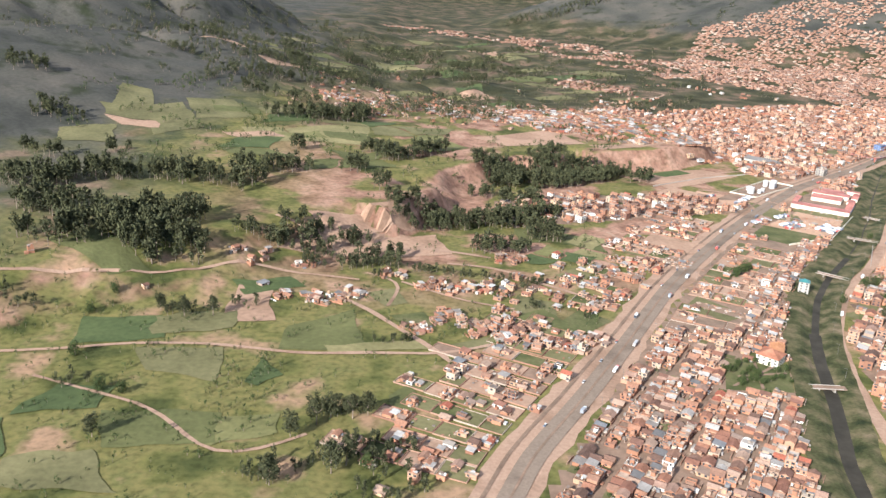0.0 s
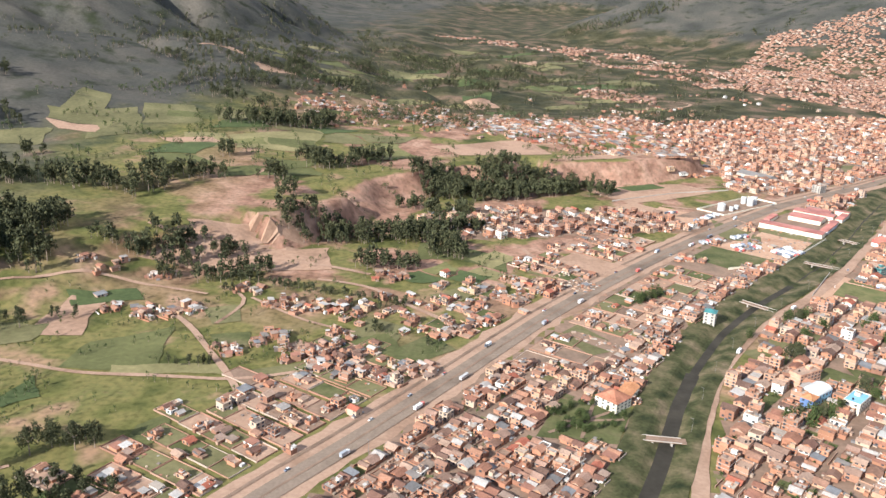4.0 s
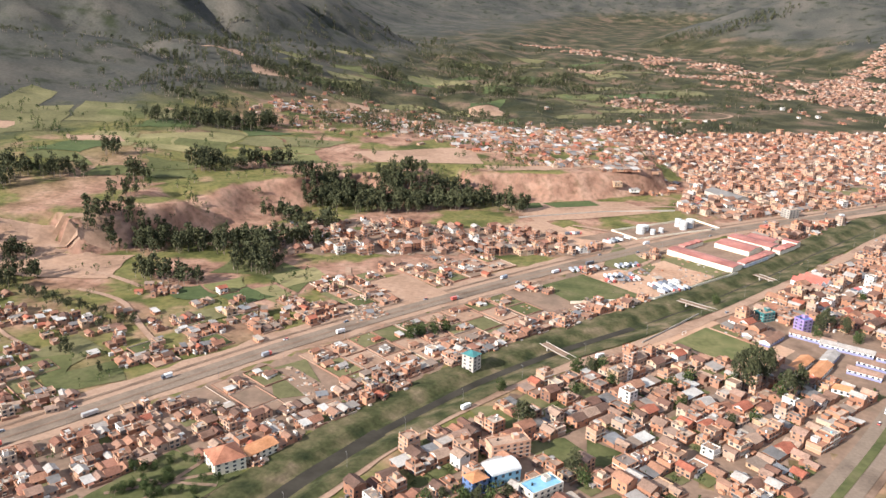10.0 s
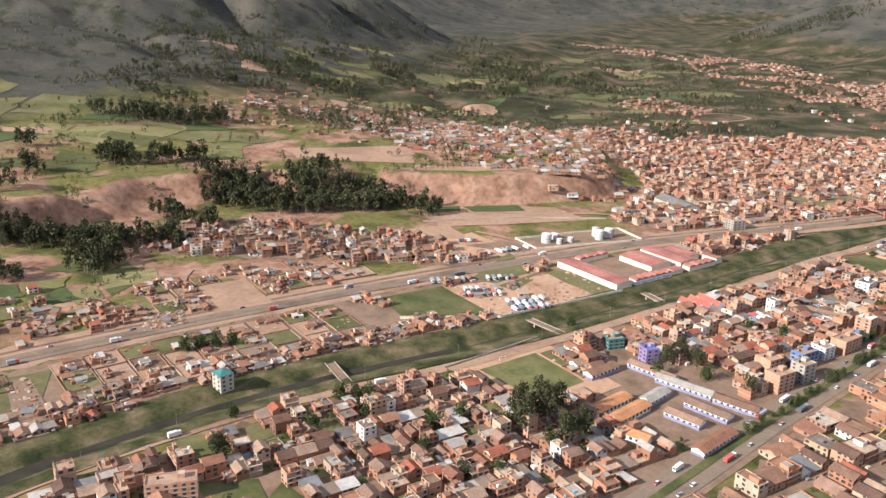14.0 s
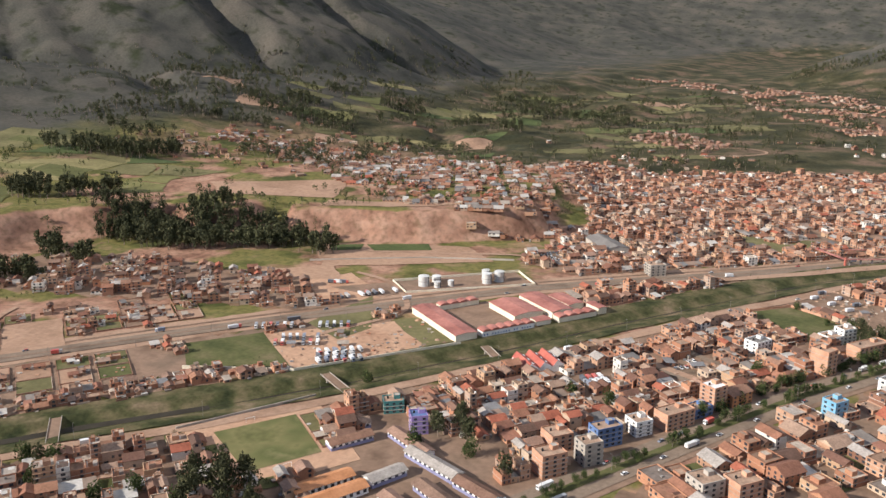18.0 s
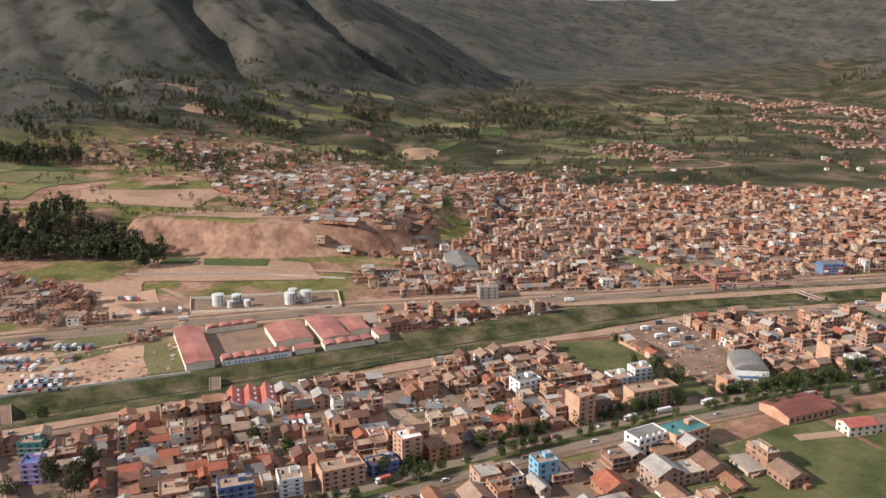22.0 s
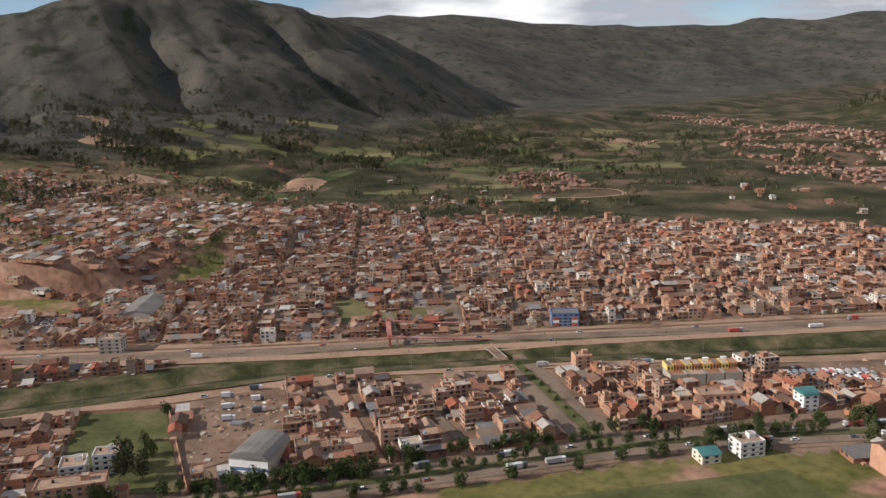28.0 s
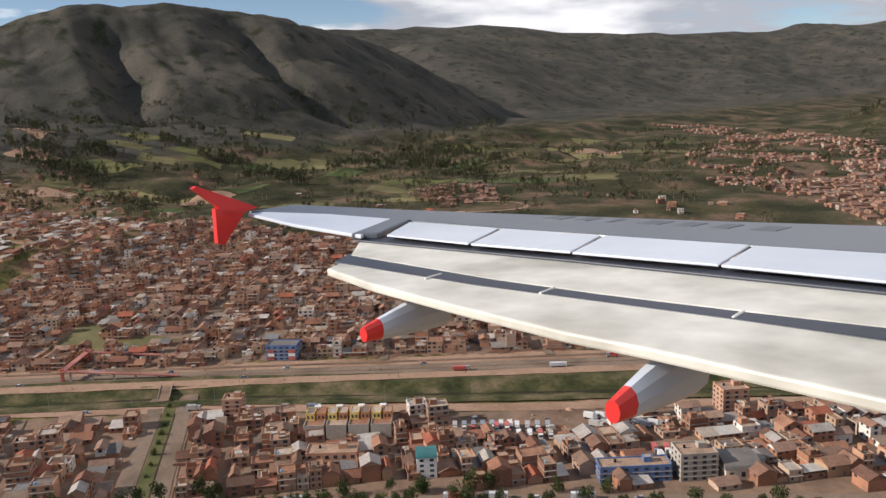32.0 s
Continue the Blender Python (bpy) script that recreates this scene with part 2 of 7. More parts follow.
FIELDS = [surface("field_" + k, c, 0.95, 0.35, 0.03, 0.28, "", 0.3) for k, c in (
    ("green", [(0.090, 0.094, 0.036), (0.125, 0.122, 0.048)]),
    ("bright", [(0.135, 0.13, 0.05), (0.165, 0.152, 0.062)]),
    ("olive", [(0.125, 0.115, 0.052), (0.165, 0.145, 0.068)]),
    ("yellow", [(0.19, 0.17, 0.075), (0.24, 0.20, 0.095)]),
    ("dark", [(0.062, 0.082, 0.032), (0.088, 0.105, 0.04)]),
    ("fallow", [(0.29, 0.178, 0.115), (0.36, 0.23, 0.155), (0.32, 0.20, 0.132)]))]


def ground_material():
    """Meadow and scrubland on gentle ground, bare earth on steep low banks, brown ichu grass on the mountains, its
    colour greyed for haze and cloud shade.
    """
    m = bpy.data.materials.new("ground")
    m.use_nodes = True
    n, l = m.node_tree.nodes, m.node_tree.links
    b = n["Principled BSDF"]
    b.inputs["Roughness"].default_value, b.inputs["Specular IOR Level"].default_value = 0.97, 0.08
    geo, sep, nrm = n.new("ShaderNodeNewGeometry"), n.new("ShaderNodeSeparateXYZ"), n.new("ShaderNodeSeparateXYZ")
    l.new(geo.outputs["Position"], sep.inputs[0])
    l.new(geo.outputs["Normal"], nrm.inputs[0])

    def tex(scale, detail=5.0):
        t = n.new("ShaderNodeTexNoise")
        t.inputs["Scale"].default_value, t.inputs["Detail"].default_value = scale, detail
        l.new(geo.outputs["Position"], t.inputs["Vector"])
        return t.outputs[0]

    def ramp(v, *stops):
        r = n.new("ShaderNodeValToRGB")
        while len(r.color_ramp.elements) < len(stops):
            r.color_ramp.elements.new(0.5)
        for e, (p, c) in zip(r.color_ramp.elements, stops):
            e.position, e.color = p, (*c, 1)
        l.new(v, r.inputs[0])
        return r.outputs[0]

    def mix(f, a, c):
        x = n.new("ShaderNodeMix")
        x.data_type = "RGBA"
        l.new(f, x.inputs[0])
        l.new(a, x.inputs[6])
        l.new(c, x.inputs[7])
        return x.outputs[2]

    def span(v, lo, hi):
        r = n.new("ShaderNodeMapRange")
        r.inputs[1].default_value, r.inputs[2].default_value = lo, hi
        l.new(v, r.inputs[0])
        return r.outputs[0]

    def plus(v, u, k):
        a = n.new("ShaderNodeMath")
        a.operation = "MULTIPLY_ADD"
        l.new(u, a.inputs[0])
        a.inputs[1].default_value = k
        l.new(v, a.inputs[2])
        return a.outputs[0]

    def times(a, c):
        x = n.new("ShaderNodeMath")
        x.operation = "MULTIPLY"
        l.new(a, x.inputs[0])
        l.new(c, x.inputs[1])
        return x.outputs[0]

    meadow = ramp(tex(0.03, 12), (0.34, (0.060, 0.066, 0.022)), (0.43, (0.115, 0.112, 0.036)), (0.50, (0.165, 0.142, 0.052)), (0.56, (0.135, 0.128, 0.045)), (0.66, (0.30, 0.19, 0.115)))
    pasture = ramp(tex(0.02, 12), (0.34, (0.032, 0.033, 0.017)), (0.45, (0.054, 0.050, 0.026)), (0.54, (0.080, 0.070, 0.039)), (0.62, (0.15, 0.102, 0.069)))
    soil = ramp(tex(0.06, 9), (0.35, (0.18, 0.097, 0.066)), (0.5, (0.29, 0.165, 0.113)), (0.65, (0.37, 0.228, 0.16)))
    # mountain cover: haze grey and cloud shade are mixed into these base colours
    hazed_scrub = ramp(tex(0.011, 12), (0.34, (0.050, 0.049, 0.042)), (0.47, (0.070, 0.067, 0.056)), (0.56, (0.084, 0.077, 0.063)), (0.68, (0.105, 0.092, 0.075)))
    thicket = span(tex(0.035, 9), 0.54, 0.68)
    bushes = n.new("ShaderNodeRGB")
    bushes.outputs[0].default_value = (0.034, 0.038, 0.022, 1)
    hazed_scrub = mix(thicket, hazed_scrub, bushes.outputs[0])
    steep = span(plus(nrm.outputs[2], tex(0.09, 6), 0.14), 1.0, 0.93)
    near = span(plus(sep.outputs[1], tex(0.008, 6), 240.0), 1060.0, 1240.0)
    bare = times(steep, span(plus(sep.outputs[1], tex(0.018, 6), 1500.0), 2000.0, 1750.0))
    # trodden pink earth round the village, the diggings and the upland houses
    worked = times(span(sep.outputs[1], 400.0, 520.0), span(sep.outputs[1], 1120.0, 1000.0))
    worked = times(times(worked, span(sep.outputs[0], -170.0, -60.0)), span(tex(0.021, 11), 0.465, 0.53))
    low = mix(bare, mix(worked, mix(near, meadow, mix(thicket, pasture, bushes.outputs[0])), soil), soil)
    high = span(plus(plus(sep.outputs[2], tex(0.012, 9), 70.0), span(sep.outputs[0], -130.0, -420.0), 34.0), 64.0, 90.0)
    col = mix(high, low, hazed_scrub)
    mottle = tex(0.3, 12)
    v = mix(high, ramp(mottle, (0.3, (0.66, 0.68, 0.62)), (0.5, (1.0, 1.0, 1.0)), (0.7, (1.22, 1.18, 1.14))), ramp(mottle, (0.3, (0.84, 0.84, 0.83)), (0.7, (1.14, 1.13, 1.12))))
    x = n.new("ShaderNodeMix")
    x.data_type, x.blend_type = "RGBA", "MULTIPLY"
    x.inputs[0].default_value = 1.0
    l.new(col, x.inputs[6])
    l.new(v, x.inputs[7])
    l.new(x.outputs[2], b.inputs["Base Color"])
    bp = n.new("ShaderNodeBump")
    bp.inputs["Strength"].default_value, bp.inputs["Distance"].default_value = 0.35, 2.0
    l.new(tex(0.12, 8), bp.inputs["Height"])
    l.new(bp.outputs[0], b.inputs["Normal"])
    return m


M["ground"] = ground_material()

# ---- the valley's plan ----
HIGHWAY = [(-20, 150), (20, 225), (44, 288), (70, 334), (100, 391), (141, 472), (175, 531), (216, 595), (250, 645), (287, 696), (334, 757), (380, 803), (432, 852), (497, 922), (557, 984), (615, 1045), (760, 1190), (900, 1330)]
RIVER = [(150, 180), (172, 295), (188, 344), (200, 390), (212, 425), (235, 477), (261, 520), (292, 562), (325, 612), (360, 672), (390, 730), (420, 783), (462, 856), (520, 920), (590, 985), (700, 1090), (850, 1240)]
RIVER_ROAD = [(180, 200), (197, 315), (206, 365), (222, 422), (253, 482), (273, 508), (304, 549), (331, 590), (369, 657), (404, 715), (434, 778), (455, 806), (480, 857), (540, 917), (606, 975), (720, 1085), (860, 1225)]
AVENUE = [(300, 290), (340, 370), (387, 472), (415, 540), (450, 620), (480, 685), (510, 738), (540, 785), (575, 835), (605, 880), (650, 925), (740, 1005), (900, 1150)]
# the foot of the earth cliffs under the upland terrace
CLIFF = [(-420, 250), (-250, 330), (-120, 430), (-20, 545), (20, 640), (45, 695), (100, 738), (172, 774), (248, 818), (290, 868), (300, 960), (260, 1060), (330, 1190), (470, 1340), (560, 1520)]
# crest lines: x, y, height, and the fall of their flanks
RIDGES = [
    (0.60, [(-1500, 700, 150), (-900, 1020, 200), (-696, 1259, 221), (-659, 1363, 250), (-636, 1510, 260), (-605, 1647, 248), (-675, 1831, 232), (-716, 2024, 203), (-734, 2156, 160), (-733, 2303, 104)]),
    (0.80, [(-659, 1363, 245), (-560, 1300, 168), (-480, 1250, 96)]),
    (0.85, [(-620, 1580, 255), (-500, 1545, 180), (-400, 1500, 100), (-330, 1470, 62)]),
    (0.80, [(-675, 1831, 225), (-540, 1800, 130), (-430, 1760, 65)]),
    (0.35, [(-1600, 1900, 330), (-1872, 2735, 333), (-1838, 3096, 335), (-1622, 3458, 338), (-1473, 3713, 300), (-1117, 4187, 285), (-1040, 4500, 290), (-860, 4650, 318), (-500, 4850, 330), (200, 4900, 300), (1500, 4700, 330)]),
    (0.30, [(-1287, 2809, 270), (-1149, 3075, 189), (-984, 3079, 127)]),
    (0.28, [(-1250, 4000, 260), (-760, 3700, 120), (-420, 3600, 60)]),
    (0.33, [(560, 2640, 145), (760, 2500, 125), (1000, 2400, 190), (1600, 2200, 260)]),
    (0.45, [(568, 2626, 165), (420, 2580, 122), (310, 2530, 82), (200, 2470, 34)]),
    (0.26, [(-620, 800, 110), (-500, 900, 100), (-400, 1010, 86), (-350, 1130, 76), (-340, 1260, 70), (-330, 1420, 62)]),
    (0.25, [(1500, 1200, 130), (1400, 700, 150), (1500, -200, 160)]),
]

# ravines down the mountain's face: depth, half width, course
GULLIES = [
    (30, 30, [(-600, 1372), (-540, 1364), (-480, 1352), (-373, 1324), (-306, 1313)]), (24, 22, [(-560, 1592), (-494, 1590), (-406, 1578), (-346, 1582), (-306, 1600), (-252, 1669)]),
    (8, 24, [(-640, 1270), (-571, 1262), (-482, 1253), (-360, 1219)]), (13, 24, [(-700, 1195), (-645, 1178), (-536, 1146), (-435, 1123), (-330, 1075), (-240, 1030)]),
    (7, 18, [(-570, 1450), (-480, 1440), (-400, 1425)]), (8, 20, [(-590, 1720), (-500, 1710), (-420, 1690)]), (8, 16, [(-760, 1120), (-600, 1060), (-480, 1020)]),
]


def near_line(x, y, line):
    """Distance to a polyline, the side (positive: to its left) and the share along it with the nearest segment."""
    best = np.full(x.shape, 1e9)
    side = np.zeros(x.shape)
    along = np.zeros(x.shape)
    for i in range(len(line) - 1):
        (ax, ay), (bx, by) = line[i][:2], line[i + 1][:2]
        dx, dy = bx - ax, by - ay
        k = np.clip(((x - ax) * dx + (y - ay) * dy) / (dx * dx + dy * dy), 0, 1)
        d = np.hypot(x - ax - k * dx, y - ay - k * dy)
        hit = d < best
        best = np.where(hit, d, best)
        side = np.where(hit, np.sign(dx * (y - ay) - dy * (x - ax)), side)
        along = np.where(hit, i + k, along)
    return best, side, along


def waves(x, y, size, octaves=4, seed=0.0):
    """Smooth rolling noise, about -1 to 1, from rotated sines."""
    total, amp, norm = 0.0, 1.0, 0.0
    for o in range(octaves):
        a = 0.7 + 1.9 * o + seed
        c, s = math.cos(a), math.sin(a)
        u, v = (c * x + s * y) / size, (c * y - s * x) / size
        total = total + amp * (np.sin(u + 1.3 * np.sin(0.7 * v + seed)) + np.sin(1.27 * v + 1.1 * np.sin(0.9 * u + 2 * seed))) * 0.5
        norm, amp, size = norm + amp, amp * 0.52, size * 0.47
    return total / norm


def smooth(v):
    v = np.clip(v, 0, 1)
    return v * v * (3 - 2 * v)


def height(x, y):
    x, y = np.asarray(x, float), np.asarray(y, float)
    d, side, along = near_line(x, y, CLIFF)
    inside = np.where(side > 0, d, -d) + 6 + 9 * waves(x, y, 26, 4, 0.4) - 5 * np.abs(waves(x, y, 13, 2, 1.9))
    loose = 16 + 46 * smooth(0.5 + 1.1 * waves(x, y, 34, 2, 2.6))
    wide = np.where(along < 3, 60.0, np.where(along < 6.7, loose, np.where(along < 9, 16.0, 55.0)))
    terrace = 20 * smooth(inside / wide) + 7 * smooth((inside - 60) / 120)
    hollow = np.exp(-(((x + 110) / 130) ** 2 + ((y - 1020) / 70) ** 2))
    gap = np.exp(-(((x - 60) / 190) ** 2 + ((y - 1050) / 170) ** 2))
    terrace = terrace * (1 - 0.65 * np.maximum(hollow, gap))
    z = terrace + np.where(inside > 30, 1, 0) * smooth((inside - 30) / 80) * 3.0 * waves(x, y, 60, 3, 1.1)
    far = smooth((y - 1250) / 500)
    z = z * (1 - 0.5 * far) + far * (2 + 5 * waves(x, y, 160, 3, 0.2))
    foot = smooth((-x - 50) / 160) * smooth((y - 700) / 300)
    z = z * (1 - 0.8 * smooth((y - 1010) / 160)) + foot * 18
    z = z + smooth((y - 1040) / 140) * smooth((300 - x) / 320) * (1 - smooth((y - 1800) / 300)) * (20.0 * (np.abs(waves(x, y, 75, 4, 0.6)) ** 0.8 - 0.25) + 5.0 * np.abs(waves(x, y, 24, 3, 1.7)))
    z = z + smooth((y - 1340) / 200) * (1 - smooth((y - 2500) / 500)) * smooth((760 - x) / 200) * 15.0 * (np.abs(waves(x, y, 105, 4, 1.3)) ** 0.8 - 0.2)
    hill = np.full(x.shape, -1e3)
    run = 0.0
    for fall, line in RIDGES:
        for i in range(len(line) - 1):
            (ax, ay, az), (bx, by, bz) = line[i], line[i + 1]
            dx, dy = bx - ax, by - ay
            k = np.clip(((x - ax) * dx + (y - ay) * dy) / (dx * dx + dy * dy), 0, 1)
            r = np.hypot(x - ax - k * dx, y - ay - k * dy)
            c = az + k * (bz - az)
            h = c + fall * 30 - fall * np.sqrt(r * r + 900.0)
            if line is RIDGES[0][1]:
                s = run + k * math.hypot(dx, dy)
                run += math.hypot(dx, dy)
                cut = np.abs(np.sin(s / 62.0 + 0.8 * np.sin(r / 90.0))) ** 0.7
                fine = np.abs(np.sin(s / 21.0 + 1.3 * np.sin(r / 55.0) + 0.6 * np.sin(s / 47.0))) ** 0.6
                rill = np.abs(np.sin(s / 8.3 + 1.1 * np.sin(r / 31.0 + s / 60.0))) ** 0.6
                h = h - (13 * (1 - cut) + 7 * (1 - fine) + 2.2 * (1 - rill)) * smooth(r / 110.0) * (1 - smooth((r - 300) / 160.0))
            hill = np.maximum(hill, np.where(r < 1400, h, -1e3))
    rough = np.abs(waves(x, y, 75, 4, 2.3))
    hill = hill + smooth(hill / 120) * 11 * (rough - 0.32) + smooth(hill / 60) * 3.0 * waves(x, y, 30, 4, 0.9)
    for deep, wide, line in GULLIES:
        gd, _, ga = near_line(x, y, line)
        gd = np.abs(gd + 7 * waves(x, y, 28, 3, 0.7))
        hill = hill - deep * smooth(1 - gd / (1.9 * wide)) * smooth(ga + 0.2) * smooth(len(line) - 0.9 - ga)
    k = 7.0
    big = np.maximum(z, hill)
    z = big + k * np.log(np.exp((z - big) / k) + np.exp((hill - big) / k))
    rd, _, _ = near_line(x, y, RIVER)
    return z - 2.2 * np.exp(-(rd / 6.0) ** 4)


def ground_z(x, y):
    return float(height(np.array([x]), np.array([y]))[0])

# ---- end of plan ----


# ---- builders ----
class Geo:
    """Collects boxes, roofs and panes of one mesh, in local or world metres."""

    def __init__(self):
        self.v, self.f, self.m, self.slots = [], [], [], []

    def slot(self, material):
        if material not in self.slots:
            self.slots.append(material)
        return self.slots.index(material)

    def add(self, points, faces, material):
        o, s = len(self.v), self.slot(material)
        self.v.extend(points)
        self.f.extend([tuple(o + i for i in f) for f in faces])
        self.m.extend([s] * len(faces))

    def box(self, x, y, z0, z1, lx, ly, a=0.0, material=None):
        c, s = math.cos(a), math.sin(a)
        p = [(x + c * u - s * v, y + s * u + c * v, z) for z in (z0, z1) for u, v in ((-lx / 2, -ly / 2), (lx / 2, -ly / 2), (lx / 2, ly / 2), (-lx / 2, ly / 2))]
        self.add(p, [(0, 1, 5, 4), (1, 2, 6, 5), (2, 3, 7, 6), (3, 0, 4, 7), (4, 5, 6, 7)], material)

    def flat_top(self, x, y, z0, z1, lx, ly, a, wall, deck, rim=0.22, drop=0.35):
        """Walls with a parapet of real thickness round a sunk roof deck."""
        c, s = math.cos(a), math.sin(a)

        def ring(hx, hy, z):
            return [(x + c * u - s * v, y + s * u + c * v, z) for u, v in ((-hx, -hy), (hx, -hy), (hx, hy), (-hx, hy))]
        p = ring(lx / 2, ly / 2, z0) + ring(lx / 2, ly / 2, z1 + drop) + ring(lx / 2 - rim, ly / 2 - rim, z1 + drop) + ring(lx / 2 - rim, ly / 2 - rim, z1)
        q = [(b + i, b + (i + 1) % 4, b + 4 + (i + 1) % 4, b + 4 + i) for b in (0, 4, 8) for i in range(4)]
        self.add(p, q, wall)
        self.add(ring(lx / 2 - rim, ly / 2 - rim, z1 + 0.01), [(0, 1, 2, 3)], deck)

    def gable(self, x, y, z, lx, ly, a, rise, roof, wall, over=0.3, thick=0.14):
        """A pitched roof along its local x, with thickness and eaves, and its gable walls."""
        c, s = math.cos(a), math.sin(a)

        def at(u, v, h):
            return (x + c * u - s * v, y + s * u + c * v, z + h)
        hx, hy = lx / 2 + over, ly / 2 + over
        k = rise / (ly / 2)
        low = -over * k
        p = []
        for t in (0, thick):
            p += [at(-hx, -hy, low + t), at(hx, -hy, low + t), at(hx, 0, rise + t), at(-hx, 0, rise + t), at(hx, hy, low + t), at(-hx, hy, low + t)]
        self.add(p, [(6, 7, 8, 9), (9, 8, 10, 11), (0, 3, 2, 1), (3, 5, 4, 2), (0, 1, 7, 6), (5, 11, 10, 4), (0, 6, 9, 3), (3, 9, 11, 5), (1, 2, 8, 7), (2, 4, 10, 8)], roof)
        for e in (-lx / 2, lx / 2):
            self.add([at(e, -ly / 2, 0), at(e, ly / 2, 0), at(e, 0, rise)], [(0, 1, 2)], wall)

    def lean(self, x, y, z, lx, ly, a, rise, material, over=0.2, thick=0.1):
        c, s = math.cos(a), math.sin(a)

        def at(u, v, h):
            return (x + c * u - s * v, y + s * u + c * v, z + h)
        hx, hy = lx / 2 + over, ly / 2 + over
        p = [at(-hx, -hy, t) for t in (0, thick)] + [at(hx, -hy, t) for t in (0, thick)] + [at(hx, hy, rise + t) for t in (0, thick)] + [at(-hx, hy, rise + t) for t in (0, thick)]
        self.add(p, [(1, 3, 5, 7), (0, 6, 4, 2), (0, 2, 3, 1), (2, 4, 5, 3), (4, 6, 7, 5), (6, 0, 1, 7)], material)

    def prism(self, x, y, z0, z1, r, sides, material, r1=None, cap=True):
        r1 = r if r1 is None else r1
        p = [(x + q * math.cos(2 * math.pi * i / sides), y + q * math.sin(2 * math.pi * i / sides), z) for q, z in ((r, z0), (r1, z1)) for i in range(sides)]
        f = [(i, (i + 1) % sides, sides + (i + 1) % sides, sides + i) for i in range(sides)]
        if cap:
            f.append(tuple(range(sides, 2 * sides)))
        self.add(p, f, material)

    def pane(self, x, y, z0, z1, lx, ly, a, side, u, wide, material, out=0.03):
        """A window on one of the four walls of a box (0: -y, 1: +x, 2: +y, 3: -x)."""
        hx, hy = lx / 2 + out, ly / 2 + out
        e = {0: [(u - wide / 2, -hy), (u + wide / 2, -hy)], 1: [(hx, u - wide / 2), (hx, u + wide / 2)], 2: [(u + wide / 2, hy), (u - wide / 2, hy)], 3: [(-hx, u + wide / 2), (-hx, u - wide / 2)]}[side]
        c, s = math.cos(a), math.sin(a)
        p = [(x + c * q - s * w, y + s * q + c * w, z) for z in (z0, z1) for q, w in e]
        self.add(p, [(0, 1, 3, 2)], material)

    def mesh(self, name):
        me = bpy.data.meshes.new(name)
        me.from_pydata(self.v, [], self.f)
        for s in self.slots:
            me.materials.append(s)
        me.polygons.foreach_set("material_index", self.m)
        me.update()
        return me


def thing(name, label, category, group="", kind="", at=(0, 0, 0), a=0.0):
    e = tagged(new(name), label, category, group, kind)
    e.matrix_basis = Matrix.Translation(at) @ Matrix.Rotation(a, 4, "Z")
    return e


def part(name, geo, parent, label=""):
    o = new(name, geo.mesh(name) if isinstance(geo, Geo) else geo)
    o.parent = parent
    return tagged(o, label) if label else o


def inside(p, poly):
    x, y = p
    r = False
    for i in range(len(poly)):
        (ax, ay), (bx, by) = poly[i - 1], poly[i]
        if (ay > y) != (by > y) and x < (bx - ax) * (y - ay) / (by - ay) + ax:
            r = not r
    return r


def inside_many(x, y, poly):
    r = np.zeros(len(x), bool)
    for i in range(len(poly)):
        (ax, ay), (bx, by) = poly[i - 1], poly[i]
        if ay != by:
            r ^= ((ay > y) != (by > y)) & (x < (bx - ax) * (y - ay) / (by - ay) + ax)
    return r


def line_distance(p, line):
    return float(near_line(np.array([float(p[0])]), np.array([float(p[1])]), line)[0][0])


# ---- the ground, one sheet to the horizon ----
def steps(lo, hi, fine_lo, fine_hi, fine):
    out, s = [fine_lo], fine
    while out[0] > lo:
        s *= 1.12
        out.insert(0, max(lo, out[0] - s))
    while out[-1] < fine_hi:
        out.append(out[-1] + fine)
    s = fine
    while out[-1] < hi:
        s *= 1.08
        out.append(min(hi, out[-1] + s))
    return np.array(out)


def build_ground():
    xs, ys = steps(-4800, 4800, -720, 760, 5.0), steps(-4800, 5600, 220, 1760, 5.0)
    gx, gy = np.meshgrid(xs, ys)
    gz = height(gx, gy)
    nx, ny = len(xs), len(ys)
    v = np.stack([gx, gy, gz], -1).reshape(-1, 3)
    i = (np.arange(ny - 1)[:, None] * nx + np.arange(nx - 1)[None, :]).ravel()
    f = np.stack([i, i + 1, i + nx + 1, i + nx], -1)
    me = bpy.data.meshes.new("ground")
    me.vertices.add(len(v))
    me.vertices.foreach_set("co", v.ravel())
    me.loops.add(f.size)
    me.loops.foreach_set("vertex_index", f.ravel().astype(np.int32))
    me.polygons.add(len(f))
    me.polygons.foreach_set("loop_start", (np.arange(len(f)) * 4).astype(np.int32))
    me.polygons.foreach_set("use_smooth", np.ones(len(f), bool))
    me.update(calc_edges=True)
    me.materials.append(M["ground"])
    tagged(new("ground", me), "wide green and brown valley floor rising into scrubby mountains", "ground", "", "structure")


build_ground()


LAID = [0]


def resample(line, step):
    out = []
    for (ax, ay), (bx, by) in zip(line[:-1], line[1:]):
        n = max(1, int(math.hypot(bx - ax, by - ay) / step))
        out += [(ax + (bx - ax) * k / n, ay + (by - ay) * k / n) for k in range(n)]
    out.append(line[-1])
    for _ in range(3):
        out = [out[0]] + [((a[0] + 2 * b[0] + c[0]) / 4, (a[1] + 2 * b[1] + c[1]) / 4) for a, b, c in zip(out[:-2], out[1:-1], out[2:])] + [out[-1]]
    return out


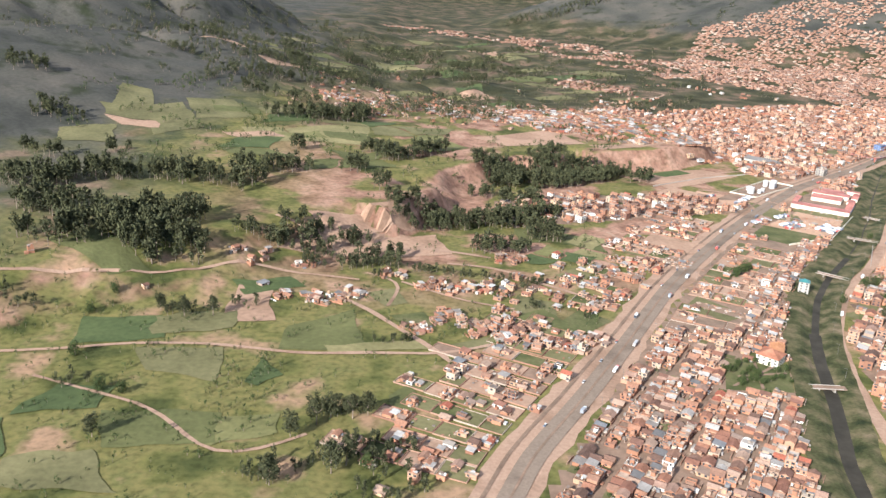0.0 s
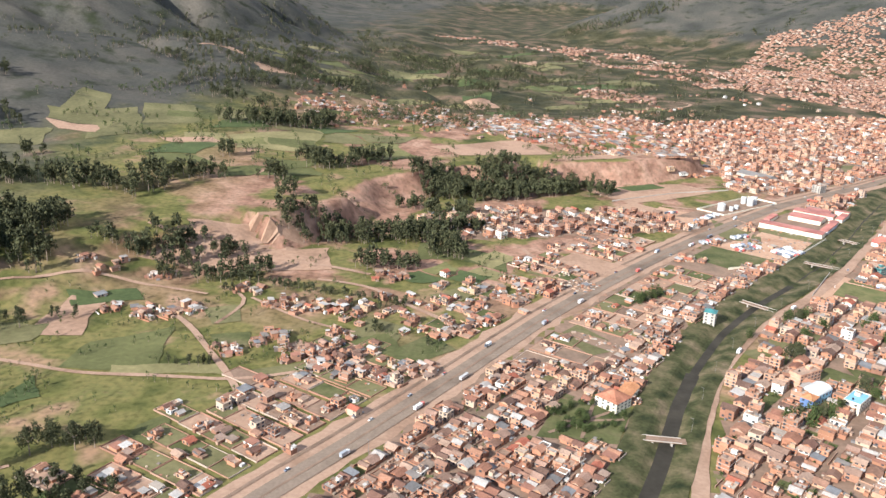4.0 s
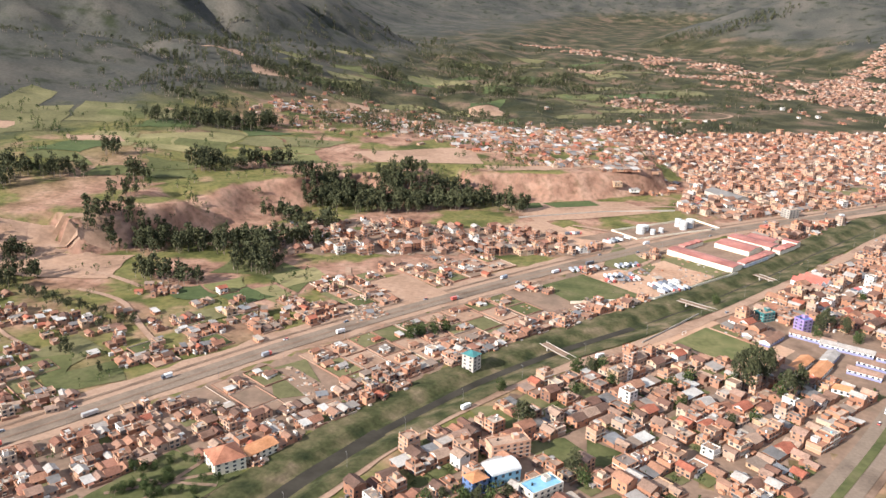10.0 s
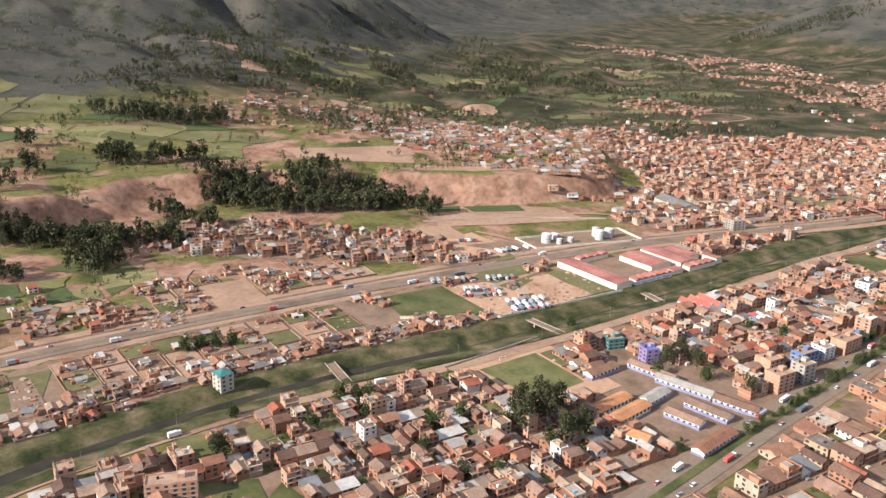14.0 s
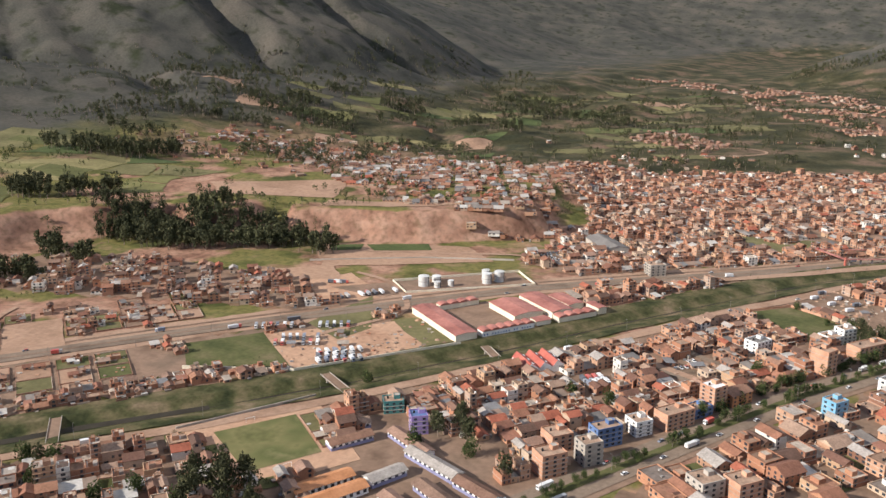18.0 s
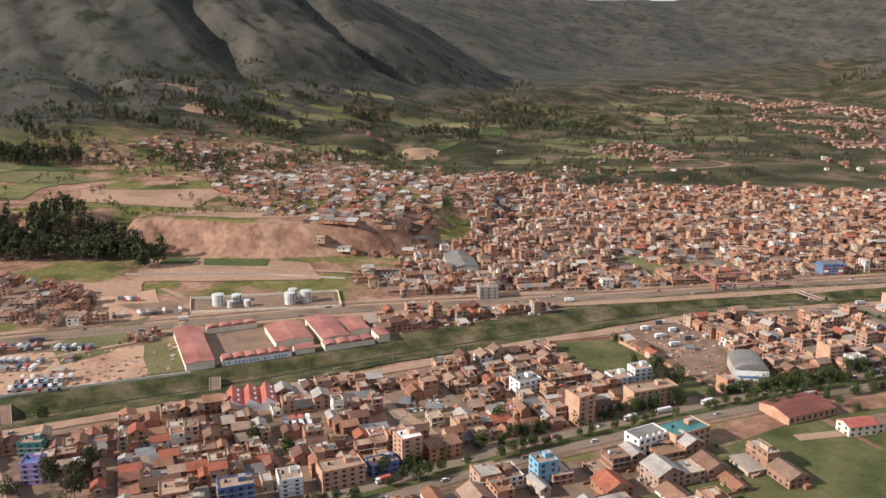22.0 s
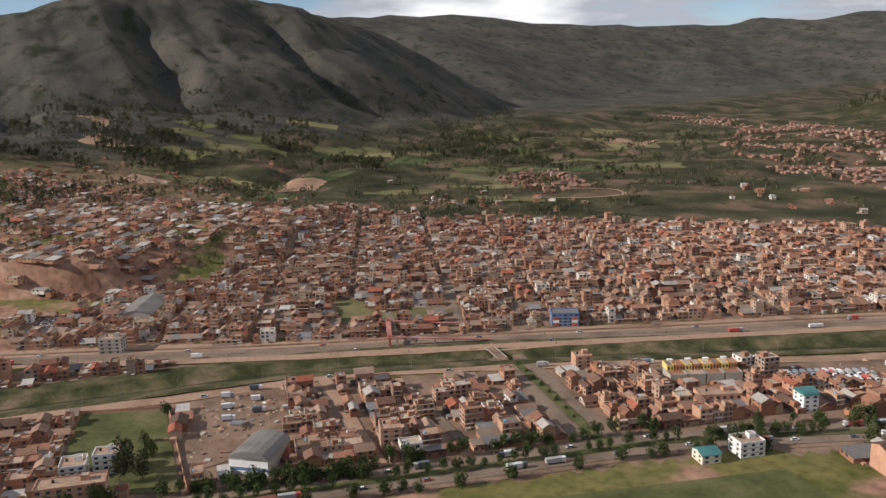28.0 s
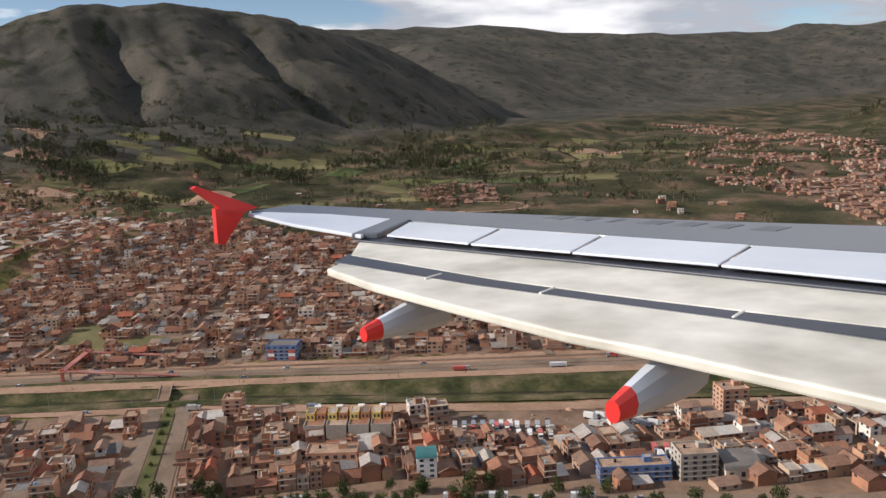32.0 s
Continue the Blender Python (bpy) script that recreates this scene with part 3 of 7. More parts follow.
def strip(name, line, left, right, lift, material, label, category, z=None, kind="structure", ragged=0.0, across=2):
    """A draped ribbon between two offsets from a line (positive: to its right)."""
    LAID[0] += 1
    lift += LAID[0] * 0.0012
    pts = resample(line, 8.0)
    v = []
    for i, p in enumerate(pts):
        a, b = pts[max(0, i - 1)], pts[min(len(pts) - 1, i + 1)]
        d = math.hypot(b[0] - a[0], b[1] - a[1]) or 1.0
        nx, ny = (b[1] - a[1]) / d, -(b[0] - a[0]) / d
        for o in [left + (right - left) * k / across for k in range(across + 1)]:
            w = o + (random.uniform(-ragged, ragged) if ragged else 0)
            x, y = p[0] + nx * w, p[1] + ny * w
            v.append((x, y, z if z is not None else 0.0))
    if z is None:
        arr = np.array(v)
        hz = height(arr[:, 0], arr[:, 1]) + lift
        v = [(q[0], q[1], h) for q, h in zip(v, hz)]
    f = []
    for i in range(len(pts) - 1):
        n = across + 1
        f += [(n * i + k, n * i + k + 1, n * i + n + k + 1, n * i + n + k) for k in range(across)]
    me = bpy.data.meshes.new(name)
    me.from_pydata(v, [], f)
    me.materials.append(material)
    me.update()
    for p in me.polygons:
        if p.normal.z < 0:
            me.flip_normals()
            break
    return tagged(new(name, me), label, category, "", kind)


def sheet(name, corners, material, label, category, lift=0.25, cells=6, wander=0.0):
    """A draped four-cornered field or yard, each a little above the last; wander: how uneven its edge is."""
    LAID[0] += 1
    lift += LAID[0] * 0.0012
    (ax, ay), (bx, by), (cx, cy), (dx, dy) = corners
    n = cells
    t = np.linspace(0, 1, n + 1)
    u, w = np.meshgrid(t, t)
    x = (1 - w) * ((1 - u) * ax + u * bx) + w * ((1 - u) * dx + u * cx)
    y = (1 - w) * ((1 - u) * ay + u * by) + w * ((1 - u) * dy + u * cy)
    if wander:
        x, y = x + wander * waves(x, y, 11, 3, 0.3), y + wander * waves(x, y, 12, 3, 1.7)
    z = height(x, y) + lift
    me = bpy.data.meshes.new(name)
    q = [(r * (n + 1) + c, r * (n + 1) + c + 1, (r + 1) * (n + 1) + c + 1, (r + 1) * (n + 1) + c) for r in range(n) for c in range(n)]
    me.from_pydata(np.stack([x, y, z], -1).reshape(-1, 3).tolist(), [], q)
    me.materials.append(material)
    me.update()
    if me.polygons[0].normal.z < 0:
        me.flip_normals()
    return tagged(new(name, me), label, category, "", "structure")


strip("road_verge", HIGHWAY, -15, 9, 0.12, M["dirt"], "pinkish bare dirt corridor beside the highway", "verge", ragged=1.5)
strip("railway_bed", HIGHWAY, -10.2, -8.4, 0.28, M["street"], "narrow single-track railway bed in the dirt", "railway", ragged=0.1)
for rail in (-9.65, -9.0):
    strip("railway_rail", HIGHWAY, rail, rail + 0.1, 0.4, M["asphalt"], "rusty rail of the railway", "railway")
strip("road_highway_north", HIGHWAY, -4.8, -0.5, 0.35, M["asphalt"], "worn grey asphalt carriageway of the highway", "road")
strip("road_highway_south", HIGHWAY, 0.5, 4.8, 0.35, M["asphalt"], "dusty grey asphalt carriageway of the highway", "road")
strip("median", HIGHWAY, -0.5, 0.5, 0.45, M["street"], "bare dirt median of the highway", "median")
LOW, UP, DOWN = [p for p in RIVER if p[1] < 430], [p for p in RIVER if 385 < p[1] < 565], [p for p in RIVER if p[1] > 515]
for _n, _line, _w in (("", LOW, 2.4), ("_middle", UP, 1.3), ("_upper", DOWN, 0.5)):
    strip("river_bank_north" + _n, _line, -17, -_w, 0.45, M["bank"], "overgrown grassy river bank", "bank", ragged=0.5, across=7)
    strip("river_bank_south" + _n, _line, _w, 13, 0.45, M["bank"], "overgrown grassy river bank", "bank", ragged=0.5, across=6)
strip("water", LOW, -3.2, 3.2, 0, M["water"], "shallow dark brown river", "river", z=-1.5)
strip("water_middle", UP, -2.0, 2.0, 0, M["water"], "narrow dark river between reeds", "river", z=-1.55)
strip("water_narrow", DOWN, -0.9, 0.9, 0, M["water"], "narrow dark brown stream in tall grass", "river", z=-1.85)
strip("frontage_road", [p for p in HIGHWAY if p[1] > 790], 5.6, 12.0, 0.62, M["dirt"], "dusty frontage lane between highway and river", "road", ragged=0.4)
strip("river_road", RIVER_ROAD, -3.2, 3.2, 0.3, M["dirt"], "reddish dirt road along the river", "road", ragged=0.4)
strip("pavement", AVENUE, -9, 9, 0.15, M["street"], "dusty pavement of the avenue", "pavement")
strip("road_avenue_north", AVENUE, -6.5, -1.6, 0.3, M["asphalt"], "grey asphalt lane of the avenue", "road")
strip("road_avenue_south", AVENUE, 1.6, 6.5, 0.3, M["asphalt"], "grey asphalt lane of the avenue", "road")
strip("avenue_median", AVENUE, -1.6, 1.6, 0.45, M["turf"], "planted green median of the avenue", "median")

# cross streets of the town, and the planted boulevard from the avenue to the highway
BOULEVARD = [(506, 922), (521, 912), (542, 899), (573, 878), (592, 866)]
STREETS = [[(500, 869), (559, 839)], [(482, 844), (522, 821)], [(462, 907), (369, 980)], [(480, 930), (408, 1000)], [(503, 948), (427, 1024)], [(571, 915), (597, 895)], [(397, 700), (446, 674)], [(418, 716), (452, 698)], [(477, 850), (536, 817)], [(545, 988), (465, 1065)], [(590, 1034), (505, 1112)], [(425, 872), (345, 930)]]
strip("pavement_boulevard", BOULEVARD, -8, 8, 0.2, M["street"], "dusty pavement of the boulevard", "pavement")
strip("road_boulevard_north", BOULEVARD, -7.2, -2.4, 0.32, M["asphalt"], "worn grey boulevard lane", "road")
strip("road_boulevard_south", BOULEVARD, 2.4, 7.2, 0.32, M["asphalt"], "worn grey boulevard lane", "road")
strip("boulevard_median", BOULEVARD, -1.9, 1.9, 0.42, M["turf"], "planted green boulevard median", "median")
for _line in STREETS:
    strip("street", _line, -1.6, 1.6, 0.34, M["asphalt"], "narrow worn town street", "street")

# ---- kept-free areas: fields, yards and landmarks, as centre, half sizes and turn ----
FREE = []


def keep_free(corners):
    FREE.append(corners)
    return corners


def is_free(p):
    return not any(inside(p, c) for c in FREE)


PITCH = keep_free([(305, 543), (324, 580), (360, 556), (344, 524)])
SCHOOL = keep_free([(361, 532), (352, 590), (405, 590), (420, 545), (403, 520)])
FACTORY = keep_free([(296, 692), (340, 664), (384, 737), (352, 756)])
TANKS = keep_free([(262, 725), (280, 715), (330, 762), (312, 778)])
MEADOW = keep_free([(439, 775), (458, 796), (516, 766), (488, 740)])
YARD = keep_free([(258, 628), (292, 664), (318, 634), (298, 603)])
YARD_GRASS = keep_free([(237, 600), (257, 629), (297, 603), (258, 582)])
YARD_END = keep_free([(292, 662), (309, 688), (340, 664), (317, 633)])
BUS_LOT = keep_free([(220, 702), (233, 727), (276, 703), (256, 677)])
ORANGE = keep_free([(582, 920), (606, 942), (586, 960), (560, 936)])
PLAZA = keep_free([(140, 352), (172, 352), (180, 382), (150, 386)])
AIRFIELD = keep_free([(536, 752), (556, 765), (660, 880), (760, 900), (700, 700), (600, 680)])
HALL = keep_free([(494, 796), (503, 810), (527, 793), (515, 782)])
PITCH_2 = keep_free([(452, 548), (468, 586), (490, 580), (482, 552)])
GRASS = [keep_free(c) for c in (
    [(165, 432), (150, 455), (160, 470), (182, 444)], [(68, 415), (86, 441), (101, 426), (82, 405)],
    [(286, 444), (306, 436), (299, 424), (288, 430)], [(262, 432), (278, 442), (295, 428), (280, 420)],
    [(238, 452), (250, 458), (262, 446), (250, 440)], [(418, 906), (446, 918), (456, 950), (440, 945)],
    [(190, 405), (200, 416), (206, 410), (198, 400)], [(92, 558), (90, 584), (117, 572), (120, 542)], [(192, 490), (202, 500), (217, 488), (211, 482)],
    [(245, 444), (249, 454), (261, 449), (258, 441)], [(254, 462), (258, 473), (273, 463), (269, 453)], [(270, 478), (274, 488), (286, 482), (281, 472)],
    [(46, 429), (52, 457), (73, 448), (71, 422)], [(-35, 450), (-18, 459), (-10, 438), (-22, 431)], [(9, 384), (33, 398), (42, 389), (15, 378)], [(-19, 419), (-1, 426), (5, 412), (-10, 405)],
    [(318, 402), (330, 396), (338, 408), (326, 416)], [(292, 404), (300, 412), (312, 404), (304, 397)],
    [(268, 700), (296, 660), (292, 640), (266, 650)], [(392, 933), (415, 937), (441, 914), (430, 900)])]
CROFT = keep_free([(148, 571), (161, 593), (195, 570), (180, 545)])
STUBBLE = keep_free([(93, 535), (104, 549), (120, 538), (115, 525)])
LOTS = [keep_free(c) for c in (
    [(322, 798), (334, 812), (312, 832), (304, 818)], [(240, 700), (272, 700), (282, 716), (262, 724)],
    [(424, 690), (440, 706), (450, 698), (434, 682)], [(612, 948), (650, 985), (636, 1000), (604, 968)],
    [(402, 655), (412, 668), (422, 660), (410, 648)], [(459, 805), (473, 836), (514, 807), (507, 772)], [(660, 985), (676, 1002), (692, 990), (676, 972)],
    [(149, 530), (163, 543), (176, 531), (165, 516)], [(152, 455), (158, 461), (187, 445), (182, 434)])]

# ---- houses ----
STOREY = 1.6


def house_into(g, x, y, z, lx, ly, a, floors, kind, mats, windows=1.0):
    wall, roof, deck, tin, pane = mats
    top = z + floors * STOREY
    if kind == "flat":
        g.flat_top(x, y, z - 0.6, top, lx, ly, a, wall, deck)
        ledge, front = random.choice((0.1, 0.25, 0.5)), random.choice((-1, 1))
        for fl in range(1, floors):
            g.box(x - math.sin(a) * front * ledge / 2, y + math.cos(a) * front * ledge / 2, z + fl * STOREY, z + fl * STOREY + 0.2, lx + 0.12, ly + 0.1 + ledge, a, M["concrete"] if random.random() < 0.7 else wall)
        if random.random() < 0.45:
            c, s = math.cos(a), math.sin(a)
            u, v = random.uniform(-0.2, 0.2) * lx, random.uniform(-0.2, 0.2) * ly
            g.flat_top(x + c * u - s * v, y + s * u + c * v, top, top + 1.5, lx * 0.35, ly * 0.4, a, wall, deck, 0.12, 0.15)
    elif kind == "gable":
        g.box(x, y, z - 0.6, top, lx, ly, a, wall)
        g.gable(x, y, top, lx, ly, a, min(lx, ly) * 0.24, roof, wall)
    else:
        g.box(x, y, z - 0.6, top, lx, ly, a, wall)
        g.lean(x, y, top, lx, ly, a, ly * 0.10, tin)
    if random.random() < 0.55:
        c, s = math.cos(a), math.sin(a)
        u, v = random.choice((-1, 1)) * (lx / 2 + 0.7), random.uniform(-0.4, 0.4) * ly
        q = random.uniform(1.2, 2.4)
        g.box(x + c * u - s * v, y + s * u + c * v, z - 0.4, z + random.uniform(0.9, 1.7), q, q * random.uniform(0.7, 1.4), a, random.choice((wall, tin, deck)))
    if y < 1120:
        clutter(g, x, y, z, top, lx, ly, a, kind == "flat", mats)
    if windows:
        for side in range(4):
            n = max(1, int((lx if side % 2 == 0 else ly) / 2.0))
            span = (lx if side % 2 == 0 else ly)
            for fl in range(floors):
                for i in range(n):
                    if random.random() < windows * 0.66:
                        u = (i + 0.5) / n * span - span / 2
                        g.pane(x, y, z + fl * STOREY + 0.7, z + fl * STOREY + 1.65, lx, ly, a, side, u, random.uniform(0.7, 1.4), pane)


def clutter(g, x, y, z, top, lx, ly, a, flat, mats):
    """Tanks, column stubs and brick stacks on flat roofs; sheds, tarps and heaps in the yards."""
    wall, roof, deck, tin, pane = mats
    c, s = math.cos(a), math.sin(a)

    def at(u, v):
        return x + c * u - s * v, y + s * u + c * v
    if flat:
        for _ in range(random.choice((0, 1, 2, 3))):
            u, v = at(random.uniform(-0.38, 0.38) * lx, random.uniform(-0.38, 0.38) * ly)
            r = random.random()
            if r < 0.25:
                g.prism(u, v, top, top + 0.8, 0.4, 6, random.choice((M["rubber"], M["grey"], M["white"])), 0.34)
            elif r < 0.6:
                g.box(u, v, top, top + random.uniform(0.3, 0.7), random.uniform(0.4, 1.2), random.uniform(0.4, 0.9), a, random.choice((wall, deck, tin)))
            else:
                g.lean(u, v, top + 1.0, random.uniform(1.2, 2.2), random.uniform(1.0, 1.8), a, 0.15, tin, 0.05, 0.06)
        if random.random() < 0.3:
            for u, v in ((-0.45, -0.45), (0.45, -0.45), (0.45, 0.45), (-0.45, 0.45)):
                u, v = at(u * lx, v * ly)
                g.box(u, v, top, top + 1.0, 0.2, 0.2, a, M["concrete"])
    for _ in range(random.choice((0, 1, 1, 2))):
        side = random.choice((-1, 1))
        u, v = at(random.uniform(-0.45, 0.45) * lx, side * (ly / 2 + random.uniform(0.5, 1.1)))
        k = random.uniform(0.8, 2.0)
        h = random.uniform(0.5, 1.4)
        g.box(u, v, z - 0.3, z + h, k, random.uniform(0.7, 1.2), a, random.choice((wall, tin, deck, M["bark"])))
        if random.random() < 0.5:
            g.lean(u, v, z + h, k, 1.1, a, 0.12, random.choice((tin, roof)), 0.12, 0.06)


# far districts: distance haze put into one muted wall and roof palette
HAZED_MATS = (M["adobe"], M["tile"], M["tile"], M["tile"], M["pane"])
WORLD_MATS = (M["wall"], M["roof"], M["deck"], M["sheet"], M["pane"])


def plots(poly, a, block=(42, 30), street=5.0, fill=0.92, plot=7.0):
    """House plots of a street grid turned by a, inside a polygon: centre, size and turn of each."""
    cx, cy = sum(p[0] for p in poly) / len(poly), sum(p[1] for p in poly) / len(poly)
    c, s = math.cos(a), math.sin(a)
    loc = [((p[0] - cx) * c + (p[1] - cy) * s, -(p[0] - cx) * s + (p[1] - cy) * c) for p in poly]
    u0, u1 = min(p[0] for p in loc), max(p[0] for p in loc)
    v0, v1 = min(p[1] for p in loc), max(p[1] for p in loc)
    out = []
    u = u0
    while u < u1:
        bu = block[0] * random.uniform(0.8, 1.3)
        v = v0
        while v < v1:
            bv = block[1] * random.uniform(0.8, 1.25)
            rows = max(1, int(bv / (plot * 1.15)))
            for r in range(rows):
                q = u
                while q < u + bu - 2.5:
                    lx = min(random.uniform(0.6, 1.45) * plot, u + bu - q)
                    ly = bv / rows
                    if random.random() < fill and lx > 2.5:
                        pu, pv = q + lx / 2, v + (r + 0.5) * ly
                        if 0 < r < rows - 1 and random.random() < 0.14:
                            q += lx
                            continue
                        dy = ly * random.uniform(0.82, 1.0)
                        x, y = cx + c * pu - s * pv, cy + s * pu + c * pv
                        if inside((x, y), poly):
                            out.append((x, y, lx * random.uniform(0.9, 1.0), dy, a))
                    q += lx
            v += bv + street
        u += bu + street
    return out


def building_land(todo):
    """The plots that lie off all roads and kept-free areas."""
    x, y = np.array([p[0] for p in todo]), np.array([p[1] for p in todo])
    ok = np.ones(len(todo), bool)
    for line, gap in [(HIGHWAY, 12), (RIVER, 17), (RIVER_ROAD, 6.5), (AVENUE, 11), (BOULEVARD, 9.5)] + [(q, 2.7) for q in STREETS]:
        ok &= near_line(x, y, line)[0] > gap
    for c in FREE:
        ok &= ~inside_many(x, y, c)
    return [p for p, k in zip(todo, ok) if k]


RIVER_TURN = math.atan2(0.83, 0.56)
TURN_2 = math.atan2(0.72, 0.70)
DISTRICTS = [
    # name, polygon, turn, block, fill, tallest, near share
    ("river_strip", [(206, 330), (390, 480), (470, 650), (530, 760), (620, 880), (760, 1010), (720, 1080), (540, 920), (440, 790), (345, 610), (270, 500), (224, 420)], RIVER_TURN, (42, 28), 0.95, 3, 4.8),
    ("river_strip_south", [(186, 240), (330, 330), (385, 470), (206, 335)], RIVER_TURN, (38, 25), 0.93, 2, 4.0),
    ("between", [(38, 240), (165, 240), (186, 350), (215, 440), (290, 566), (300, 600), (296, 690), (200, 560), (106, 385), (60, 290)], math.atan2(0.86, 0.5), (34, 23), 0.95, 2, 3.7),
    ("between_north", [(350, 756), (385, 738), (440, 815), (520, 925), (640, 1040), (600, 1010), (430, 835)], RIVER_TURN, (36, 22), 0.92, 3, 4.5),
    ("west_edge", [(-30, 245), (20, 250), (95, 400), (160, 520), (215, 620), (190, 650), (110, 560), (60, 500), (20, 400)], math.atan2(0.86, 0.5), (30, 24), 0.14, 2, 3.8),
    ("under_cliff", [(60, 590), (200, 645), (255, 665), (270, 715), (200, 700), (110, 690), (50, 660)], math.atan2(0.7, 0.7), (32, 22), 0.62, 3, 4.3),
    ("avenue_south", [(350, 350), (420, 520), (470, 640), (520, 735), (600, 690), (500, 470)], RIVER_TURN, (46, 34), 0.8, 3, 7.0),
    ("terminal", [(640, 905), (760, 1000), (860, 960), (780, 880)], TURN_2, (46, 34), 0.8, 3, 7.0),
    ("town", [(300, 800), (345, 792), (430, 872), (620, 1075), (780, 1230), (700, 1300), (552, 1271), (469, 1245), (283, 1126), (200, 1100), (262, 985), (310, 900)], TURN_2, (40, 28), 0.95, 3, 4.9),
    ("town_west", [(310, 860), (262, 1000), (200, 1100), (80, 1040), (-130, 1020), (-140, 985), (40, 915), (180, 830), (260, 830)], math.atan2(0.5, 0.86), (40, 26), 0.6, 2, 6.0),
    ("town_north", [(520, 1460), (590, 1390), (640, 1320), (800, 1270), (1150, 1500), (1050, 2250), (640, 2150), (470, 1750), (382, 1531)], TURN_2, (40, 28), 0.62, 2, 5.2),
    ("valley_villages", [(500, 1700), (420, 1560), (270, 1660), (140, 2060), (-150, 2280), (-80, 2330), (230, 2150), (420, 1960)], TURN_2, (44, 30), 0.42, 2, 6.0),
    ("hill_village", [(180, 1330), (215, 1400), (300, 1340), (290, 1270), (230, 1290)], TURN_2, (34, 24), 0.5, 1, 5.5),
]


def house_variant(floors, kind, seed):
    """One house on a 5.6 x 6.4 m plot: walls, roof, a door and its windows, each a part."""
    rnd = random.Random(seed)
    lx, ly, top = 5.6, 6.4, floors * STOREY
    label = {"gable": "small brick house with a clay tile roof", "flat": "unfinished brick house with a flat concrete roof", "tin": "brick shed with a corrugated metal roof"}[kind]
    e = thing("house", label, "house", "houses of the town")
    g = Geo()
    if kind == "flat":
        g.flat_top(0, 0, -0.5, top, lx, ly, 0, M["wall_one"], M["deck_one"])
        part("wall_shell", g, e)
        for fl in range(1, floors):
            r = Geo()
            r.box(0, -0.2, fl * STOREY, fl * STOREY + 0.2, lx + 0.12, ly + 0.5, 0, M["concrete"])
            part("floor_slab", r, e, "projecting concrete floor slab")
        if rnd.random() < 0.6:
            r = Geo()
            r.flat_top(rnd.uniform(-0.8, 0.8), 1.2, top, top + 1.5, 2.4, 2.6, 0, M["wall_one"], M["deck_one"], 0.1, 0.12)
            part("roof_room", r, e)
        if rnd.random() < 0.5:
            for cx in (-2.4, 2.4):
                for cy in (-2.9, 2.9):
                    r = Geo()
                    r.box(cx, cy, top, top + 0.95, 0.2, 0.2, 0, M["concrete"])
                    part("column_stub", r, e)
        if rnd.random() < 0.5:
            r = Geo()
            r.prism(-1.6, -1.2, top, top + 0.75, 0.42, 8, M["rubber"] if rnd.random() < 0.6 else M["skyblue"], 0.36)
            part("water_tank", r, e, "round rooftop water tank")
    else:
        g.box(0, 0, -0.5, top, lx, ly, 0, M["wall_one"])
        part("wall_shell", g, e)
        r = Geo()
        if kind == "gable":
            r.gable(0, 0, top, lx, ly, 0, 1.25, M["roof_one"], M["wall_one"])
        else:
            r.lean(0, 0, top, lx, ly, 0, 0.6, M["sheet_one"])
        part("roof", r, e)
    for fl in range(floors):
        for side in (0, 2):
            for u in (-1.5, 1.4):
                if fl == 0 and side == 0 and u > 0:
                    d = Geo()
                    d.pane(0, 0, 0.0, 1.35, lx, ly, 0, side, u, 0.75, M["bark"])
                    part("door", d, e)
                elif rnd.random() < 0.85:
                    d = Geo()
                    d.pane(0, 0, fl * STOREY + 0.6, fl * STOREY + 1.4, lx, ly, 0, side, u, 1.0, M["pane"])
                    part("window", d, e)
    return e


VARIANTS = [[house_variant(f, k, 7 * f + i) for i in range(2)] for k in ("gable", "flat", "tin") for f in (1, 2, 3)]
USED = {}
NEAR = []


def near_house(x, y, z, lx, ly, a, floors, kind):
    row = {"gable": 0, "flat": 3, "tin": 6}[kind] + min(floors, 3) - 1
    v = random.choice(VARIANTS[row])
    if random.random() < 0.5:
        a += math.pi
    m = Matrix.Translation((x, y, z)) @ Matrix.Rotation(a, 4, "Z")
    if v.name in USED:
        o = copy_thing(v, m)
    else:
        o = v
        o.matrix_basis = m
    USED[v.name] = 1
    o.scale = (lx / 5.6, ly / 6.4, random.uniform(0.94, 1.06))
    NEAR.append(o)


MIXES = {"town": (0.30, 0.80), "town_north": (0.15, 0.58), "town_west": (0.40, 0.70), "river_strip": (0.40, 0.82)}
STOREYS = {"town": (0.7, 0.35), "under_cliff": (0.75, 0.4), "river_strip": (0.6, 0.28), "between_north": (0.6, 0.3), "avenue_south": (0.6, 0.3)}


